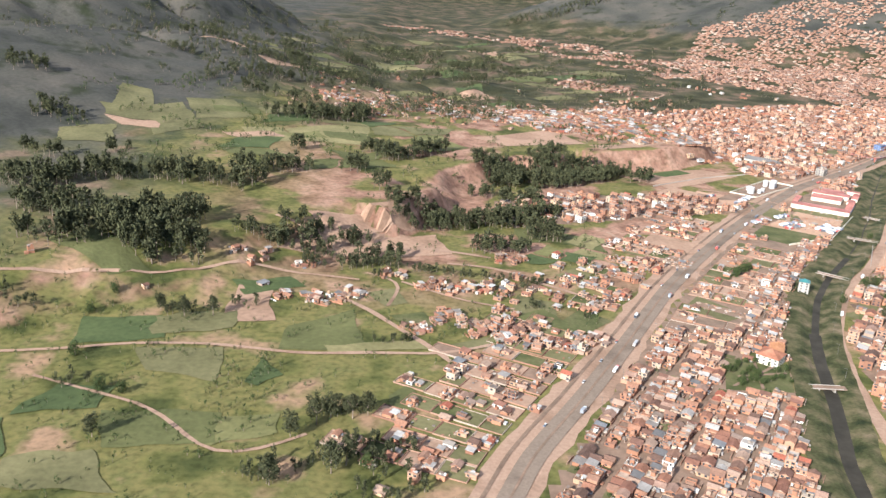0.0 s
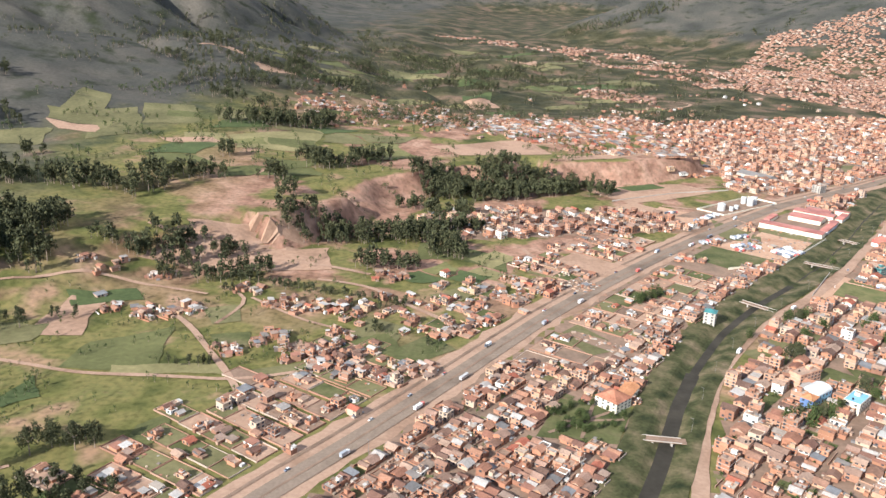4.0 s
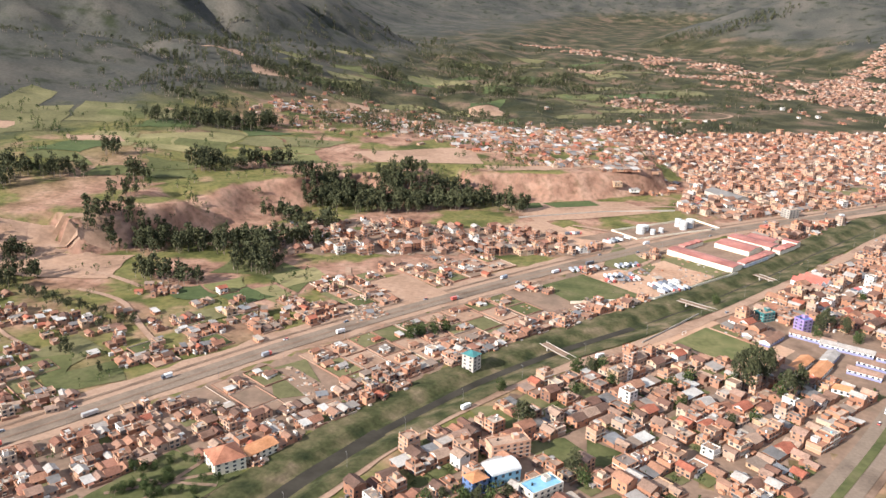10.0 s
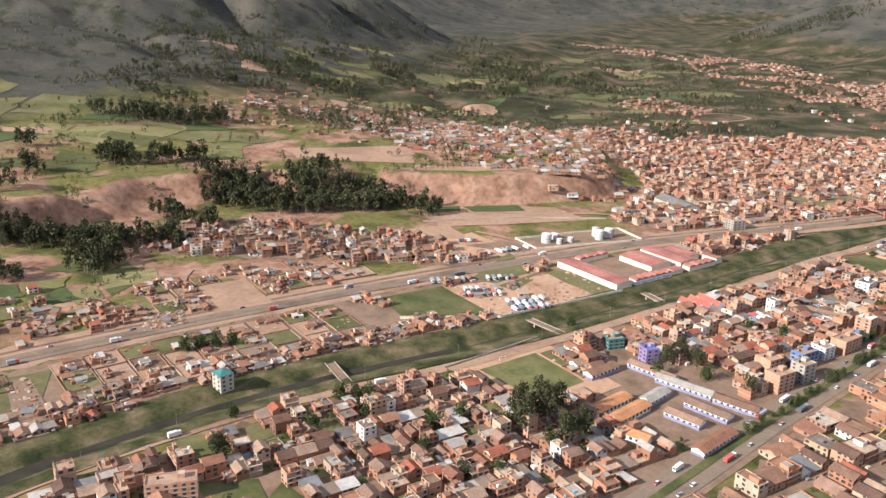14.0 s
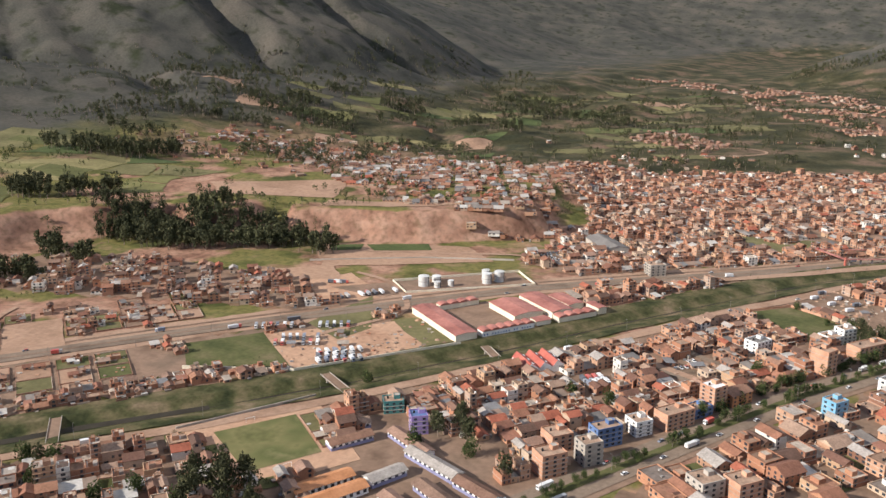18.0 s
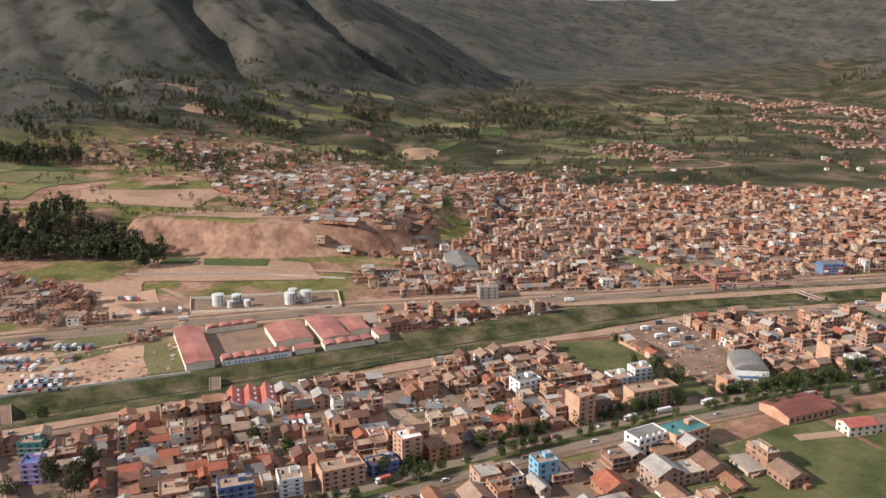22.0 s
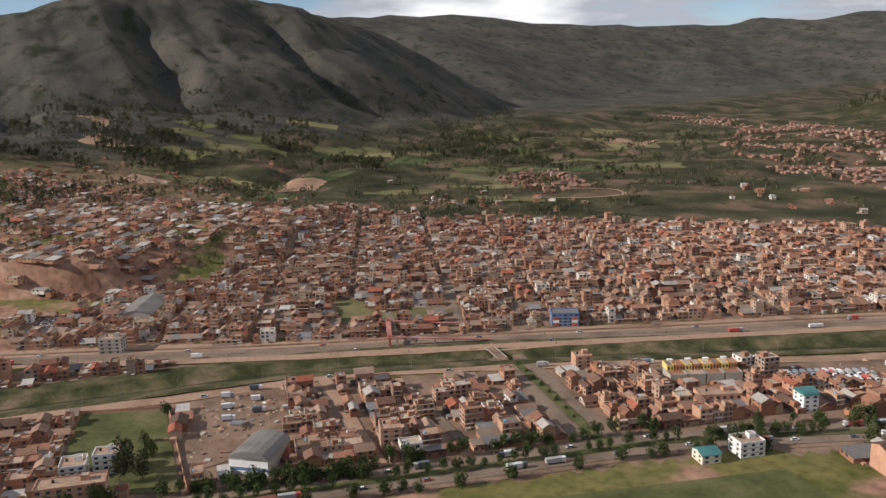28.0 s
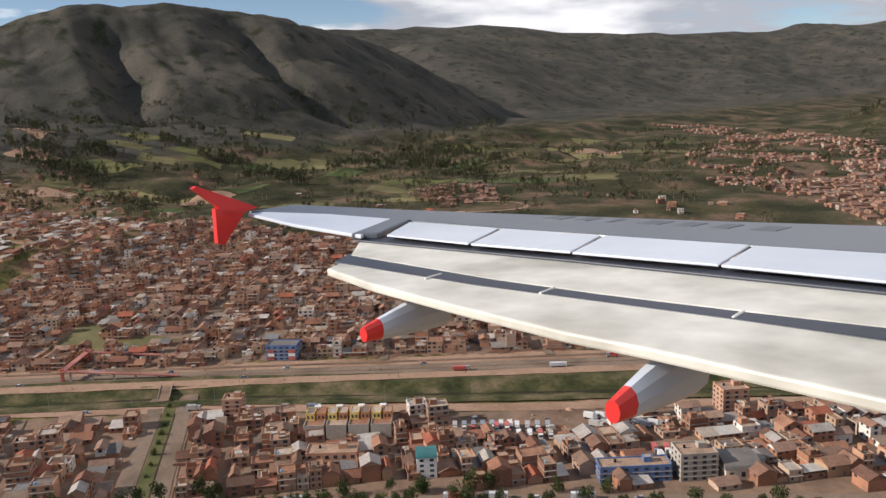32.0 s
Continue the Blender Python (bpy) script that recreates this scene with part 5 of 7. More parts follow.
    if kind not in ("gable_y", "depot"):
        windows_on(e, lx, ly, floors, storey, 1.1, 2.4, (0, 1, 2, 3), blind)
    return e


for b in BLOCKS:
    larger_building(*b)

for x, y, lx, ly, a, roof, wall in SCHOOL_RANGES:
    e = thing("school_range", "long low school range with tile roof and painted walls", "building", "school ranges", "", (x, y, 0), a)
    g = Geo()
    g.box(0, 0, -0.4, 2.4, lx, ly, 0, M["white"])
    part("wall_shell", g, e)
    g = Geo()
    g.box(0, 0, 0.0, 0.7 if wall == "white" else 1.2, lx + 0.08, ly + 0.08, 0, M["white" if wall == "white" else "violetgrey"])
    part("dado", g, e)
    g = Geo()
    g.gable(0, 0, 2.4, lx, ly, 0, 1.0, M[roof], M["white"], 0.45)
    part("roof", g, e)
    windows_on(e, lx, ly, 1, 2.4, 1.2, 2.2, (0, 2))

# ---- landmarks ----
PITCH_A = sheet("sports_ground", [(300, 541), (324, 586), (366, 558), (346, 519)], M["earth"], "bare earth round the football pitch", "ground", 0.14)
sheet("football_pitch", [(311, 546), (326, 572), (352, 555), (340, 532)], M["pitch"], "dry yellowish football pitch", "pitch", 0.24)
sheet("football_pitch_walled", [(454, 550), (468, 584), (489, 578), (480, 554)], M["turf"], "green walled football pitch", "pitch", 0.24)
sheet("pitch_meadow", MEADOW, M["turf"], "green walled meadow", "field", 0.2)
sheet("airfield_grass", [(552, 768), (600, 735), (700, 850), (640, 884)], M["turf"], "mown grass by the airfield", "field", 0.2, 10)
sheet("airfield_grass_south", [(520, 700), (560, 670), (600, 735), (548, 766)], M["turf"], "mown grass by the avenue", "field", 0.2, 10)
for c in GRASS:
    sheet("grass_plot", c, random.choice((M["turf"], FIELDS[0], FIELDS[2])), "green grass plot between houses", "field", 0.2)
for c in LOTS:
    sheet("yard", c, M["street"], "bare dirt yard with parked vehicles", "yard", 0.18)
sheet("yard_wide", YARD, M["earth"], "wide bare earth lorry yard", "yard", 0.16, 10)
sheet("yard_grass", YARD_GRASS, M["turf"], "walled grass field beside the lorry yard", "field", 0.16, 10)
sheet("yard_end", YARD_END, M["earth"], "bare earth with heaps before the market", "yard", 0.16, 10)
sheet("yard_grass_end", [(300, 674), (309, 687), (339, 664), (331, 651)], FIELDS[2], "patchy grass before the market wall", "field", 0.2, 10, 2.5)
sheet("bus_lot", BUS_LOT, M["earth"], "bare earth bus yard by the tank farm", "yard", 0.16, 8, 1.5)
sheet("croft", CROFT, FIELDS[5], "brown fallow field beside the highway", "field", 0.2, 8, 1.0)
sheet("stubble", STUBBLE, FIELDS[3], "yellow stubble field under the wood", "field", 0.2, 8, 1.0)
for c in ([(184, 770), (201, 783), (207, 771), (193, 759)], [(203, 783), (236, 805), (246, 793), (216, 773)]):
    sheet("crop_strip", c, FIELDS[4], "dark green crop strip below the earth cliff", "field", 0.4, 8)
sheet("plaza", PLAZA, M["turf"], "planted green town square", "plaza", 0.16)
sheet("yard_tanks", TANKS, M["street"], "bare ground round the fuel tanks", "yard", 0.16)
sheet("yard_market", [(p[0], p[1]) for p in FACTORY], M["street"], "paved market yard", "yard", 0.16)
for a0, b0 in (((150, 366), (176, 372)), ((158, 354), (164, 384)), ((145, 356), (176, 382))):
    strip("plaza_path", [a0, ((a0[0] + b0[0]) / 2, (a0[1] + b0[1]) / 2), b0], -0.8, 0.8, 0.3, M["street"], "pale path across the square", "path")



def heaps(name, corners, n, sheds, label):
    """Rubble, timber stacks and low sheds strewn over a yard."""
    g = Geo()
    x0, x1 = min(c[0] for c in corners), max(c[0] for c in corners)
    y0, y1 = min(c[1] for c in corners), max(c[1] for c in corners)
    for i in range(n * 3):
        x, y = random.uniform(x0, x1), random.uniform(y0, y1)
        if not inside((x, y), corners):
            continue
        z, a, k = ground_z(x, y) + 0.1, random.uniform(0, 3), random.uniform(0.5, 1.8)
        if i < sheds:
            house_into(g, x, y, z, random.uniform(3, 6), random.uniform(2.5, 4), 0.6 + 1.57 * (i % 2), 1, random.choice(("tin", "gable", "tin")), WORLD_MATS, 0.5)
        elif i % 3:
            g.box(x, y, z, z + random.uniform(0.25, 0.8), k, k * random.uniform(0.4, 1.3), a, random.choice((M["wall"], M["sheet"], M["concrete"], M["deck"], M["bark"])))
        else:
            g.prism(x, y, z, z + k * 0.5, k, 7, random.choice((M["dirt"], M["street"], M["earth"])), k * 0.2)
    tagged(new(name, g.mesh(name)), label, "clutter", "", "stuff")


heaps("yard_clutter", LOTS[5], 70, 9, "rubble heaps and low sheds strewn over a dirt yard")
heaps("yard_clutter", YARD, 40, 3, "heaps and crates strewn over the lorry yard")
heaps("yard_clutter", LOTS[7], 90, 4, "scrap and old vehicles strewn over a junk yard")
heaps("yard_clutter", LOTS[8], 30, 3, "heaps and sheds in a dirt plot")
heaps("yard_clutter", YARD_END, 40, 0, "earth heaps and stacks before the market")
heaps("yard_clutter", LOTS[3], 30, 2, "scrap and crates in a dirt yard")
heaps("yard_clutter", LOTS[2], 26, 2, "scrap and crates in a dirt yard")


def goal(x, y, a):
    e = thing("football_goal", "white football goal frame", "goal", "football goals", "", (x, y, 0.2), a)
    for u in (-1.6, 1.6):
        g = Geo()
        g.box(u, 0, 0, 1.5, 0.1, 0.1, 0, M["white"])
        part("post", g, e)
    g = Geo()
    g.box(0, 0, 1.5, 1.6, 3.3, 0.1, 0, M["white"])
    part("crossbar", g, e)


goal(316, 559, 1.07)
goal(349, 541, 1.07)
goal(461, 566, 1.0)
goal(484, 566, 1.0)


def wall_line(name, pts, h, material, label, thick=0.3):
    e = thing(name, label, "wall")
    for (ax, ay), (bx, by) in zip(pts[:-1], pts[1:]):
        g = Geo()
        g.box((ax + bx) / 2, (ay + by) / 2, -0.4, h, math.hypot(bx - ax, by - ay) + thick, thick, math.atan2(by - ay, bx - ax), material)
        part("panel", g, e)
    return e


wall_line("compound_wall", [(258, 580), (299, 602), (342, 664)], 1.5, M["cream"], "long cream plastered wall of the lorry yard")
wall_line("compound_wall", [(262, 727), (280, 713), (332, 762), (313, 780), (262, 727)], 1.2, M["cream"], "pale wall round the tank farm")
wall_line("compound_wall", [(437, 774), (458, 798)], 1.2, M["brick"], "brick wall of the meadow")
wall_line("compound_wall", [(458, 797), (518, 767)], 1.2, M["brick"], "brick wall of the meadow")
wall_line("compound_wall", [(452, 548), (468, 587), (491, 580)], 1.3, M["yellow"], "yellow wall of the football ground")
wall_line("compound_wall", [(298, 541), (322, 588)], 1.1, M["concrete"], "low wall of the sports ground")
wall_line("compound_wall", [(196, 735), (250, 775), (300, 800)], 1.1, M["concrete"], "pale boundary wall below the earth cliff")


def tank(x, y, r, h):
    e = thing("storage_tank", "pale steel fuel tank with a low conical roof", "tank", "fuel tanks", "", (x, y, 0.1))
    g = Geo()
    g.prism(0, 0, 0, h, r, 24, M["steel"], cap=False)
    part("shell", g, e)
    g = Geo()
    g.prism(0, 0, h, h + r * 0.22, r * 1.02, 24, M["steel"], 0.1)
    part("roof", g, e)
    g = Geo()
    g.prism(0, 0, h * 0.5, h * 0.5 + 0.12, r + 0.06, 24, M["grey"])
    part("stiffener", g, e)
    g = Geo()
    g.box(r + 0.1, 0, 0, h, 0.25, 0.5, 0.0, M["grey"])
    part("ladder", g, e)


for x, y, r, h in ((281, 729, 3.0, 5.6), (289, 730, 1.8, 3.4), (283, 739, 2.6, 3.4), (294, 736, 1.7, 3.4), (308, 751, 2.6, 5.8), (312, 758, 2.8, 5.8), (304, 757, 2.2, 5.6)):
    tank(x, y, r, h)


# the red-roofed market between highway and river
def market_hall(s0, s1, d0, d1, kind, h=3.0, wall="cream"):
    (ox, oy), (ex, ey) = FACTORY[1], FACTORY[2]
    a = math.atan2(ey - oy, ex - ox)
    c, s = math.cos(a), math.sin(a)
    u, v = (s0 + s1) / 2, (d0 + d1) / 2
    e = thing("market_hall", "market hall under a weathered red metal roof", "building", "market halls", "", (ox + c * u - s * v, oy + s * u + c * v, 0.1), a)
    lx, ly = s1 - s0, d1 - d0
    g = Geo()
    g.box(0, 0, -0.3, h, lx, ly, 0, M[wall])
    part("wall_shell", g, e)
    if kind == "vaults":
        n = max(2, int(lx / 4.6))
        for i in range(n):
            r = Geo()
            p, w = [], lx / n / 2
            cx = -lx / 2 + (i + 0.5) * lx / n
            for j in range(7):
                t = math.pi * j / 6
                p += [(cx - math.cos(t) * w, -ly / 2 - 0.2, h + math.sin(t) * 1.1), (cx - math.cos(t) * w, ly / 2 + 0.2, h + math.sin(t) * 1.1)]
            r.add(p, [(2 * j, 2 * j + 2, 2 * j + 3, 2 * j + 1) for j in range(6)] + [tuple(2 * j for j in range(7)), tuple(2 * j + 1 for j in range(6, -1, -1))], M["rust"])
            part("vault", r, e)
    else:
        r = Geo()
        if lx > ly:
            r.gable(0, 0, h, lx, ly, 0, ly * 0.06, M["rust"], M[wall])
        else:
            r.gable(0, 0, h, ly, lx, math.pi / 2, lx * 0.06, M["rust"], M[wall])
        part("roof", r, e)
    return e


market_hall(0, 11, 1, 46, "gable", 3.4)
market_hall(14, 36, 43, 47, "vaults", 2.6)
front = market_hall(14, 42, 1, 6, "vaults", 2.8, "white")
market_hall(38, 54, 12, 36, "gable", 3.2)
market_hall(44, 52, 2, 8, "gable", 2.6)
market_hall(57, 69, 8, 38, "gable", 3.4)
market_hall(56, 78, 1, 6, "vaults", 2.8)
market_hall(71, 80, 14, 32, "gable", 3.0)
market_hall(80, 85, 2, 12, "gable", 3.6)
for i in range(18):
    g = Geo()
    if i not in (2, 10, 13):
        g.box(-13 + i * 1.45, -2.55, 0.9, 1.7, 0.8 if i % 3 else 0.5, 0.06, 0, M["blue"])
        part("letter_bar", g, front)

# the saw-tooth roofed works
e = thing("sawtooth_works", "works with three red sawtooth roofs and white gables", "building", "", "", (382, 660, 0), 0.88)
g = Geo()
g.box(0, 0, -0.4, 2.6, 17.6, 14.5, 0, M["white"])
part("wall_shell", g, e)
for i in range(3):
    g = Geo()
    x0, w, hy = -8.8 + i * 5.87, 5.87, 7.5
    p = [(x0, -hy, 2.6), (x0 + w, -hy, 2.6), (x0 + w * 0.35, -hy, 5.0), (x0, hy, 2.6), (x0 + w, hy, 2.6), (x0 + w * 0.35, hy, 5.0)]
    g.add(p, [(0, 1, 2), (3, 5, 4)], M["white"])
    g.add(p, [(0, 2, 5, 3), (1, 4, 5, 2)], M["red"])
    part("sawtooth", g, e)
    for k in range(3):
        r = Geo()
        c0 = (x0 + w * 0.66, -4.5 + k * 4.5, 3.9)
        r.box(*c0[:2], 3.74, 3.95, 1.0, 1.6, 0, M["white"])
        part("skylight", r, e)

# the terrace of orange-topped flats
e = thing("apartment_terrace", "concrete apartment terrace with orange upper storeys", "building", "", "", (590, 936, 0), 0.79)
for i in range(4):
    g = Geo()
    g.flat_top(-10.2 + i * 6.8, -1.5, -0.4, 4.4, 6.2, 9.0, 0, M["concrete"], M["deck_one"])
    part("block", g, e)
    for k in (-1.6, 1.7):
        g = Geo()
        g.flat_top(-10.2 + i * 6.8 + k, 1.5, 4.4, 6.6, 2.6, 5.5, 0, M["yellow"] if k < 0 else M["orange"], M["deck_one"], 0.12, 0.15)
        u = part("penthouse", g, e)
        for q in (-0.6, 0.6):
            g = Geo()
            g.pane(-10.2 + i * 6.8 + k, 1.5, 5.0, 6.0, 2.6, 5.5, 0, 0, q, 0.6, M["pane"])
            part("window", g, u)
    g = Geo()
    g.box(-10.2 + i * 6.8, 4.5, 4.4, 7.0, 2.0, 1.6, 0, M["white"])
    part("stair_head", g, e)

# the pedestrian bridge over the highway
e = thing("footbridge", "red steel footbridge with long ramps over the highway", "bridge", "", "", (463, 901, 0), 0.82)
for nm, lx, x, y, z in (("deck", 3.0, 0, 0, 4.0), ("ramp", 42.0, 22, -11, 2.6), ("ramp", 38.0, 20, 13, 2.6)):
    g = Geo()
    if nm == "deck":
        g.box(0, 1, z, z + 0.35, 2.2, 27, 0, M["rust"])
    else:
        g.add([(x - lx / 2, y - 0.9, 4.0), (x + lx / 2, y - 0.9, 0.8), (x + lx / 2, y + 0.9, 0.8), (x - lx / 2, y + 0.9, 4.0), (x - lx / 2, y - 0.9, 4.35), (x + lx / 2, y - 0.9, 1.15), (x + lx / 2, y + 0.9, 1.15), (x - lx / 2, y + 0.9, 4.35)],
              [(0, 1, 5, 4), (1, 2, 6, 5), (2, 3, 7, 6), (3, 0, 4, 7), (4, 5, 6, 7), (3, 2, 1, 0)], M["rust"])
    part(nm, g, e)
    if nm == "ramp":
        for k in range(5):
            g = Geo()
            u = x - lx / 2 + 2 + k * lx / 5.2
            g.box(u, y, -0.2, 4.0 - 3.2 * (u - x + lx / 2) / lx, 0.6, 0.9, 0, M["concrete"])
            part("pier", g, e)
for k in (-11, 13):
    g = Geo()
    g.box(0, k, -0.2, 5.2, 1.0, 1.0, 0, M["red"])
    part("tower", g, e)

# ---- tracks over the farmland and uplands ----
for pts, w, lab in (
        ([(-230, 350), (-170, 361), (-139, 372), (-97, 375), (-60, 368), (-27, 373), (10, 375), (45, 395)], 1.3, "pale dirt track between fields"),
        ([(-240, 405), (-199, 421), (-161, 435), (-128, 451), (-112, 472), (-85, 478), (-40, 470)], 1.2, "pale dirt track along the wood"),
        ([(-170, 335), (-110, 312), (-91, 292), (-79, 278), (-60, 283), (-45, 297)], 0.9, "winding footpath through pasture"),
        ([(-53, 445), (-33, 429), (-13, 402), (10, 374), (22, 350)], 1.6, "reddish dirt road to the village"),
        ([(-90, 504), (-55, 515), (-20, 532), (10, 531), (40, 520)], 1.6, "red earth haul road"),
        ([(-100, 530), (-68, 523), (-18, 561), (-60, 512)], 1.4, "red earth haul road up the bank"),
        ([(128, 590), (129, 580), (138, 568), (160, 556), (172, 545)], 1.6, "dirt lane to the highway"),
        ([(-21, 432), (-15, 459), (-15, 471), (-37, 482)], 1.0, "dirt lane of the village"),
        ([(-15, 470), (23, 443), (49, 436)], 1.0, "dirt lane of the village"),
        ([(12, 505), (42, 503), (69, 477), (92, 460), (108, 446)], 1.5, "dirt road of the village"),
        ([(-72, 514), (-58, 528), (-29, 533), (4, 522), (-31, 521), (-61, 519)], 1.8, "red earth haul road"),
        ([(477, 851), (500, 840), (512, 832), (549, 812)], 2.4, "dusty town street"),
        ([(267, 511), (286, 503), (316, 492), (345, 478)], 1.8, "dusty town street"),
        ([(372, 672), (381, 647), (400, 629), (425, 612)], 2.0, "dusty town street"),
        ([(380, 706), (398, 695), (434, 684), (465, 672)], 2.0, "dusty town street"),
        ([(280, 640), (300, 690), (262, 727), (235, 730)], 1.6, "dirt lane by the yards"),
        ([(548, 745), (600, 800), (660, 872), (740, 950)], 2.2, "dirt track inside the airfield fence"),
        ([(210, 770), (255, 790), (300, 815), (350, 800)], 1.6, "dirt road under the cliff"),
        ([(290, 1310), (320, 1330), (350, 1310), (330, 1270), (290, 1250)], 2.0, "pale dirt road looping over the hill"),
        ([(-130, 1000), (-50, 960), (42, 935), (110, 960), (180, 1010)], 2.0, "dirt road of the upper village")):
    strip("track", pts, -w, w, 0.32, M["dirt"], lab, "path", ragged=0.25)



# ---- bridges over the river ----
for ax, ay, bx, by in ((180, 359, 199, 359), (252, 526, 272, 510), (309, 608, 333, 596), (352, 668, 364, 658), (500, 921, 520, 909)):
    L = math.hypot(bx - ax, by - ay)
    e = thing("bridge", "low concrete road bridge over the river", "bridge", "bridges over the river", "", ((ax + bx) / 2, (ay + by) / 2, 0), math.atan2(by - ay, bx - ax))
    g = Geo()
    g.box(0, 0, 0.0, 0.32, L, 4.0, 0, M["street"])
    part("deck", g, e)
    for k in (-2.0, 2.0):
        g = Geo()
        g.box(0, k, 0.3, 0.62, L * 0.8, 0.16, 0, M["concrete"])
        part("parapet", g, e)
    for k in (-L * 0.2, L * 0.2):
        g = Geo()
        g.box(k, 0, -2.4, 0.0, 0.8, 3.6, 0, M["concrete"])
        part("pier", g, e)

# ---- walled plots beside the highway and between the houses ----
def walled_plots(name, line, near, far, lo, hi, width, label, share=1.0):
    g, v = Geo(), 0
    pts = resample([p for p in line if lo - 60 < p[1] < hi + 60], width)
    for i in range(1, len(pts) - 1):
        (ax, ay), (bx, by) = pts[i - 1], pts[i + 1]
        if not lo < pts[i][1] < hi or random.random() > share:
            continue
        a = math.atan2(by - ay, bx - ax)
        nx, ny = math.sin(a), -math.cos(a)
        d0, d1 = (near, far * random.uniform(0.8, 1.1))
        d = d0
        while abs(d) < abs(d1):
            deep = random.uniform(10, 18) * (1 if d1 > d0 else -1)
            m = d + deep / 2
            cx, cy = pts[i][0] + nx * m, pts[i][1] + ny * m
            lx, ly = width * random.uniform(0.9, 1.0), abs(deep) * 0.96
            d += deep
            if not is_free((cx, cy)):
                continue
            z = ground_z(cx, cy)
            c, s = math.cos(a), math.sin(a)
            q = [(cx + c * u - s * w, cy + s * u + c * w) for u, w in ((-lx / 2, -ly / 2), (lx / 2, -ly / 2), (lx / 2, ly / 2), (-lx / 2, ly / 2))]
            m2 = random.choice((M["turf"], M["dirt"], FIELDS[2], M["dirt"], M["street"], FIELDS[2], FIELDS[5]))
            g.add([(p[0], p[1], ground_z(*p) + 0.35) for p in q], [(0, 1, 2, 3)], m2)
            for (px, py), (rx, ry) in zip(q, q[1:] + q[:1]):
                g.box((px + rx) / 2, (py + ry) / 2, z - 0.6, z + random.uniform(0.45, 0.85), math.hypot(rx - px, ry - py), 0.22, math.atan2(ry - py, rx - px), M["adobe"])
            for _ in range(random.choice((0, 1, 2, 3, 4))):
                u, w = random.uniform(-0.32, 0.32) * lx, random.uniform(-0.32, 0.32) * ly
                house_into(g, cx + c * u - s * w, cy + s * u + c * w, z, random.uniform(2.5, 4.5), random.uniform(2.5, 4.2), a, 1, random.choice(("gable", "tin", "flat")), WORLD_MATS, 0.6)
            for _ in range(random.choice((0, 3, 6))):
                u, w, k = random.uniform(-0.42, 0.42) * lx, random.uniform(-0.42, 0.42) * ly, random.uniform(0.5, 1.3)
                g.box(cx + c * u - s * w, cy + s * u + c * w, z, z + random.uniform(0.3, 0.9), k, k * random.uniform(0.5, 1.6), random.uniform(0, 3), random.choice((M["sheet"], M["wall"], M["concrete"], M["deck"])))
    tagged(new(name, g.mesh(name)), label, "walled plots", "", "stuff")


walled_plots("plots_west", HIGHWAY, -17, -64, 262, 420, 11.0, "walled plots with sheds and grass beside the highway")
walled_plots("plots_west_far", HIGHWAY, -17, -46, 420, 620, 12.0, "walled plots with sheds beside the highway", 0.8)
walled_plots("plots_south", HIGHWAY, 12, 44, 420, 588, 13.0, "walled work yards with sheds beside the highway", 0.95)
walled_plots("plots_bank", RIVER_ROAD, 7, 26, 440, 640, 10.0, "walled gardens beside the river road", 0.45)


def scattered(name, n, x0, x1, y0, y1, ok, label):
    g = Geo()
    for _ in range(n):
        x, y = random.uniform(x0, x1), random.uniform(y0, y1)
        if ok(x, y) and is_free((x, y)):
            house_into(g, x, y, ground_z(x, y), random.uniform(3, 6.5), random.uniform(2.8, 4.5), random.choice((0.5, 1.05, 2.1)) + random.uniform(-0.2, 0.2), random.choice((1, 1, 1, 2)), random.choice(("gable", "gable", "tin", "flat")), WORLD_MATS, 0.8)
    tagged(new(name, g.mesh(name)), label, "houses", "", "stuff")


def hamlet(name, spots, label):
    """Small adobe houses, sheds and yard walls in loose clusters (x, y, radius, count)."""
    g = Geo()
    for cx, cy, r, n in spots:
        turn = random.choice((0.45, 0.9, 1.1))
        taken = []
        for _ in range(n * 3):
            q, t = r * math.sqrt(random.random()), random.uniform(0, 6.28)
            x, y = cx + q * math.cos(t), cy + q * math.sin(t)
            if len(taken) >= n or not is_free((x, y)) or any(math.hypot(x - u, y - v) < 3.1 for u, v in taken):
                continue
            taken.append((x, y))
            a = turn + random.choice((0, math.pi / 2)) + random.uniform(-0.12, 0.12)
            house_into(g, x, y, ground_z(x, y), random.uniform(2.6, 5.2), random.uniform(2.3, 3.6), a, random.choice((1, 1, 1, 2)), random.choice(("gable", "gable", "tin", "flat")), WORLD_MATS, 0.8)
            if random.random() < 0.35:
                c, s = math.cos(a), math.sin(a)
                g.box(x - s * 3.4, y + c * 3.4, ground_z(x, y) - 0.4, ground_z(x, y) + 0.8, random.uniform(4, 9), 0.2, a, M["wall"])
    tagged(new(name, g.mesh(name)), label, "houses", "", "stuff")


hamlet("houses_village", [(-109, 475, 8, 5), (-100, 485, 6, 3), (-75, 489, 9, 6), (-57, 440, 11, 12), (-40, 446, 7, 7), (-4, 404, 7, 7), (12, 420, 10, 14), (27, 405, 8, 9), (42, 403, 9, 10), (56, 394, 9, 9), (2, 467, 9, 9), (14, 459, 8, 6), (30, 466, 10, 10), (43, 470, 8, 6), (41, 415, 7, 6), (72, 394, 9, 9), (52, 518, 10, 8), (90, 446, 9, 6), (108, 464, 11, 9), (-82, 439, 7, 4), (-6, 348, 2, 1), (120, 500, 14, 12), (140, 520, 12, 10), (88, 400, 9, 8), (100, 485, 12, 8), (-20, 480, 10, 6)], "clusters of adobe houses of the village")
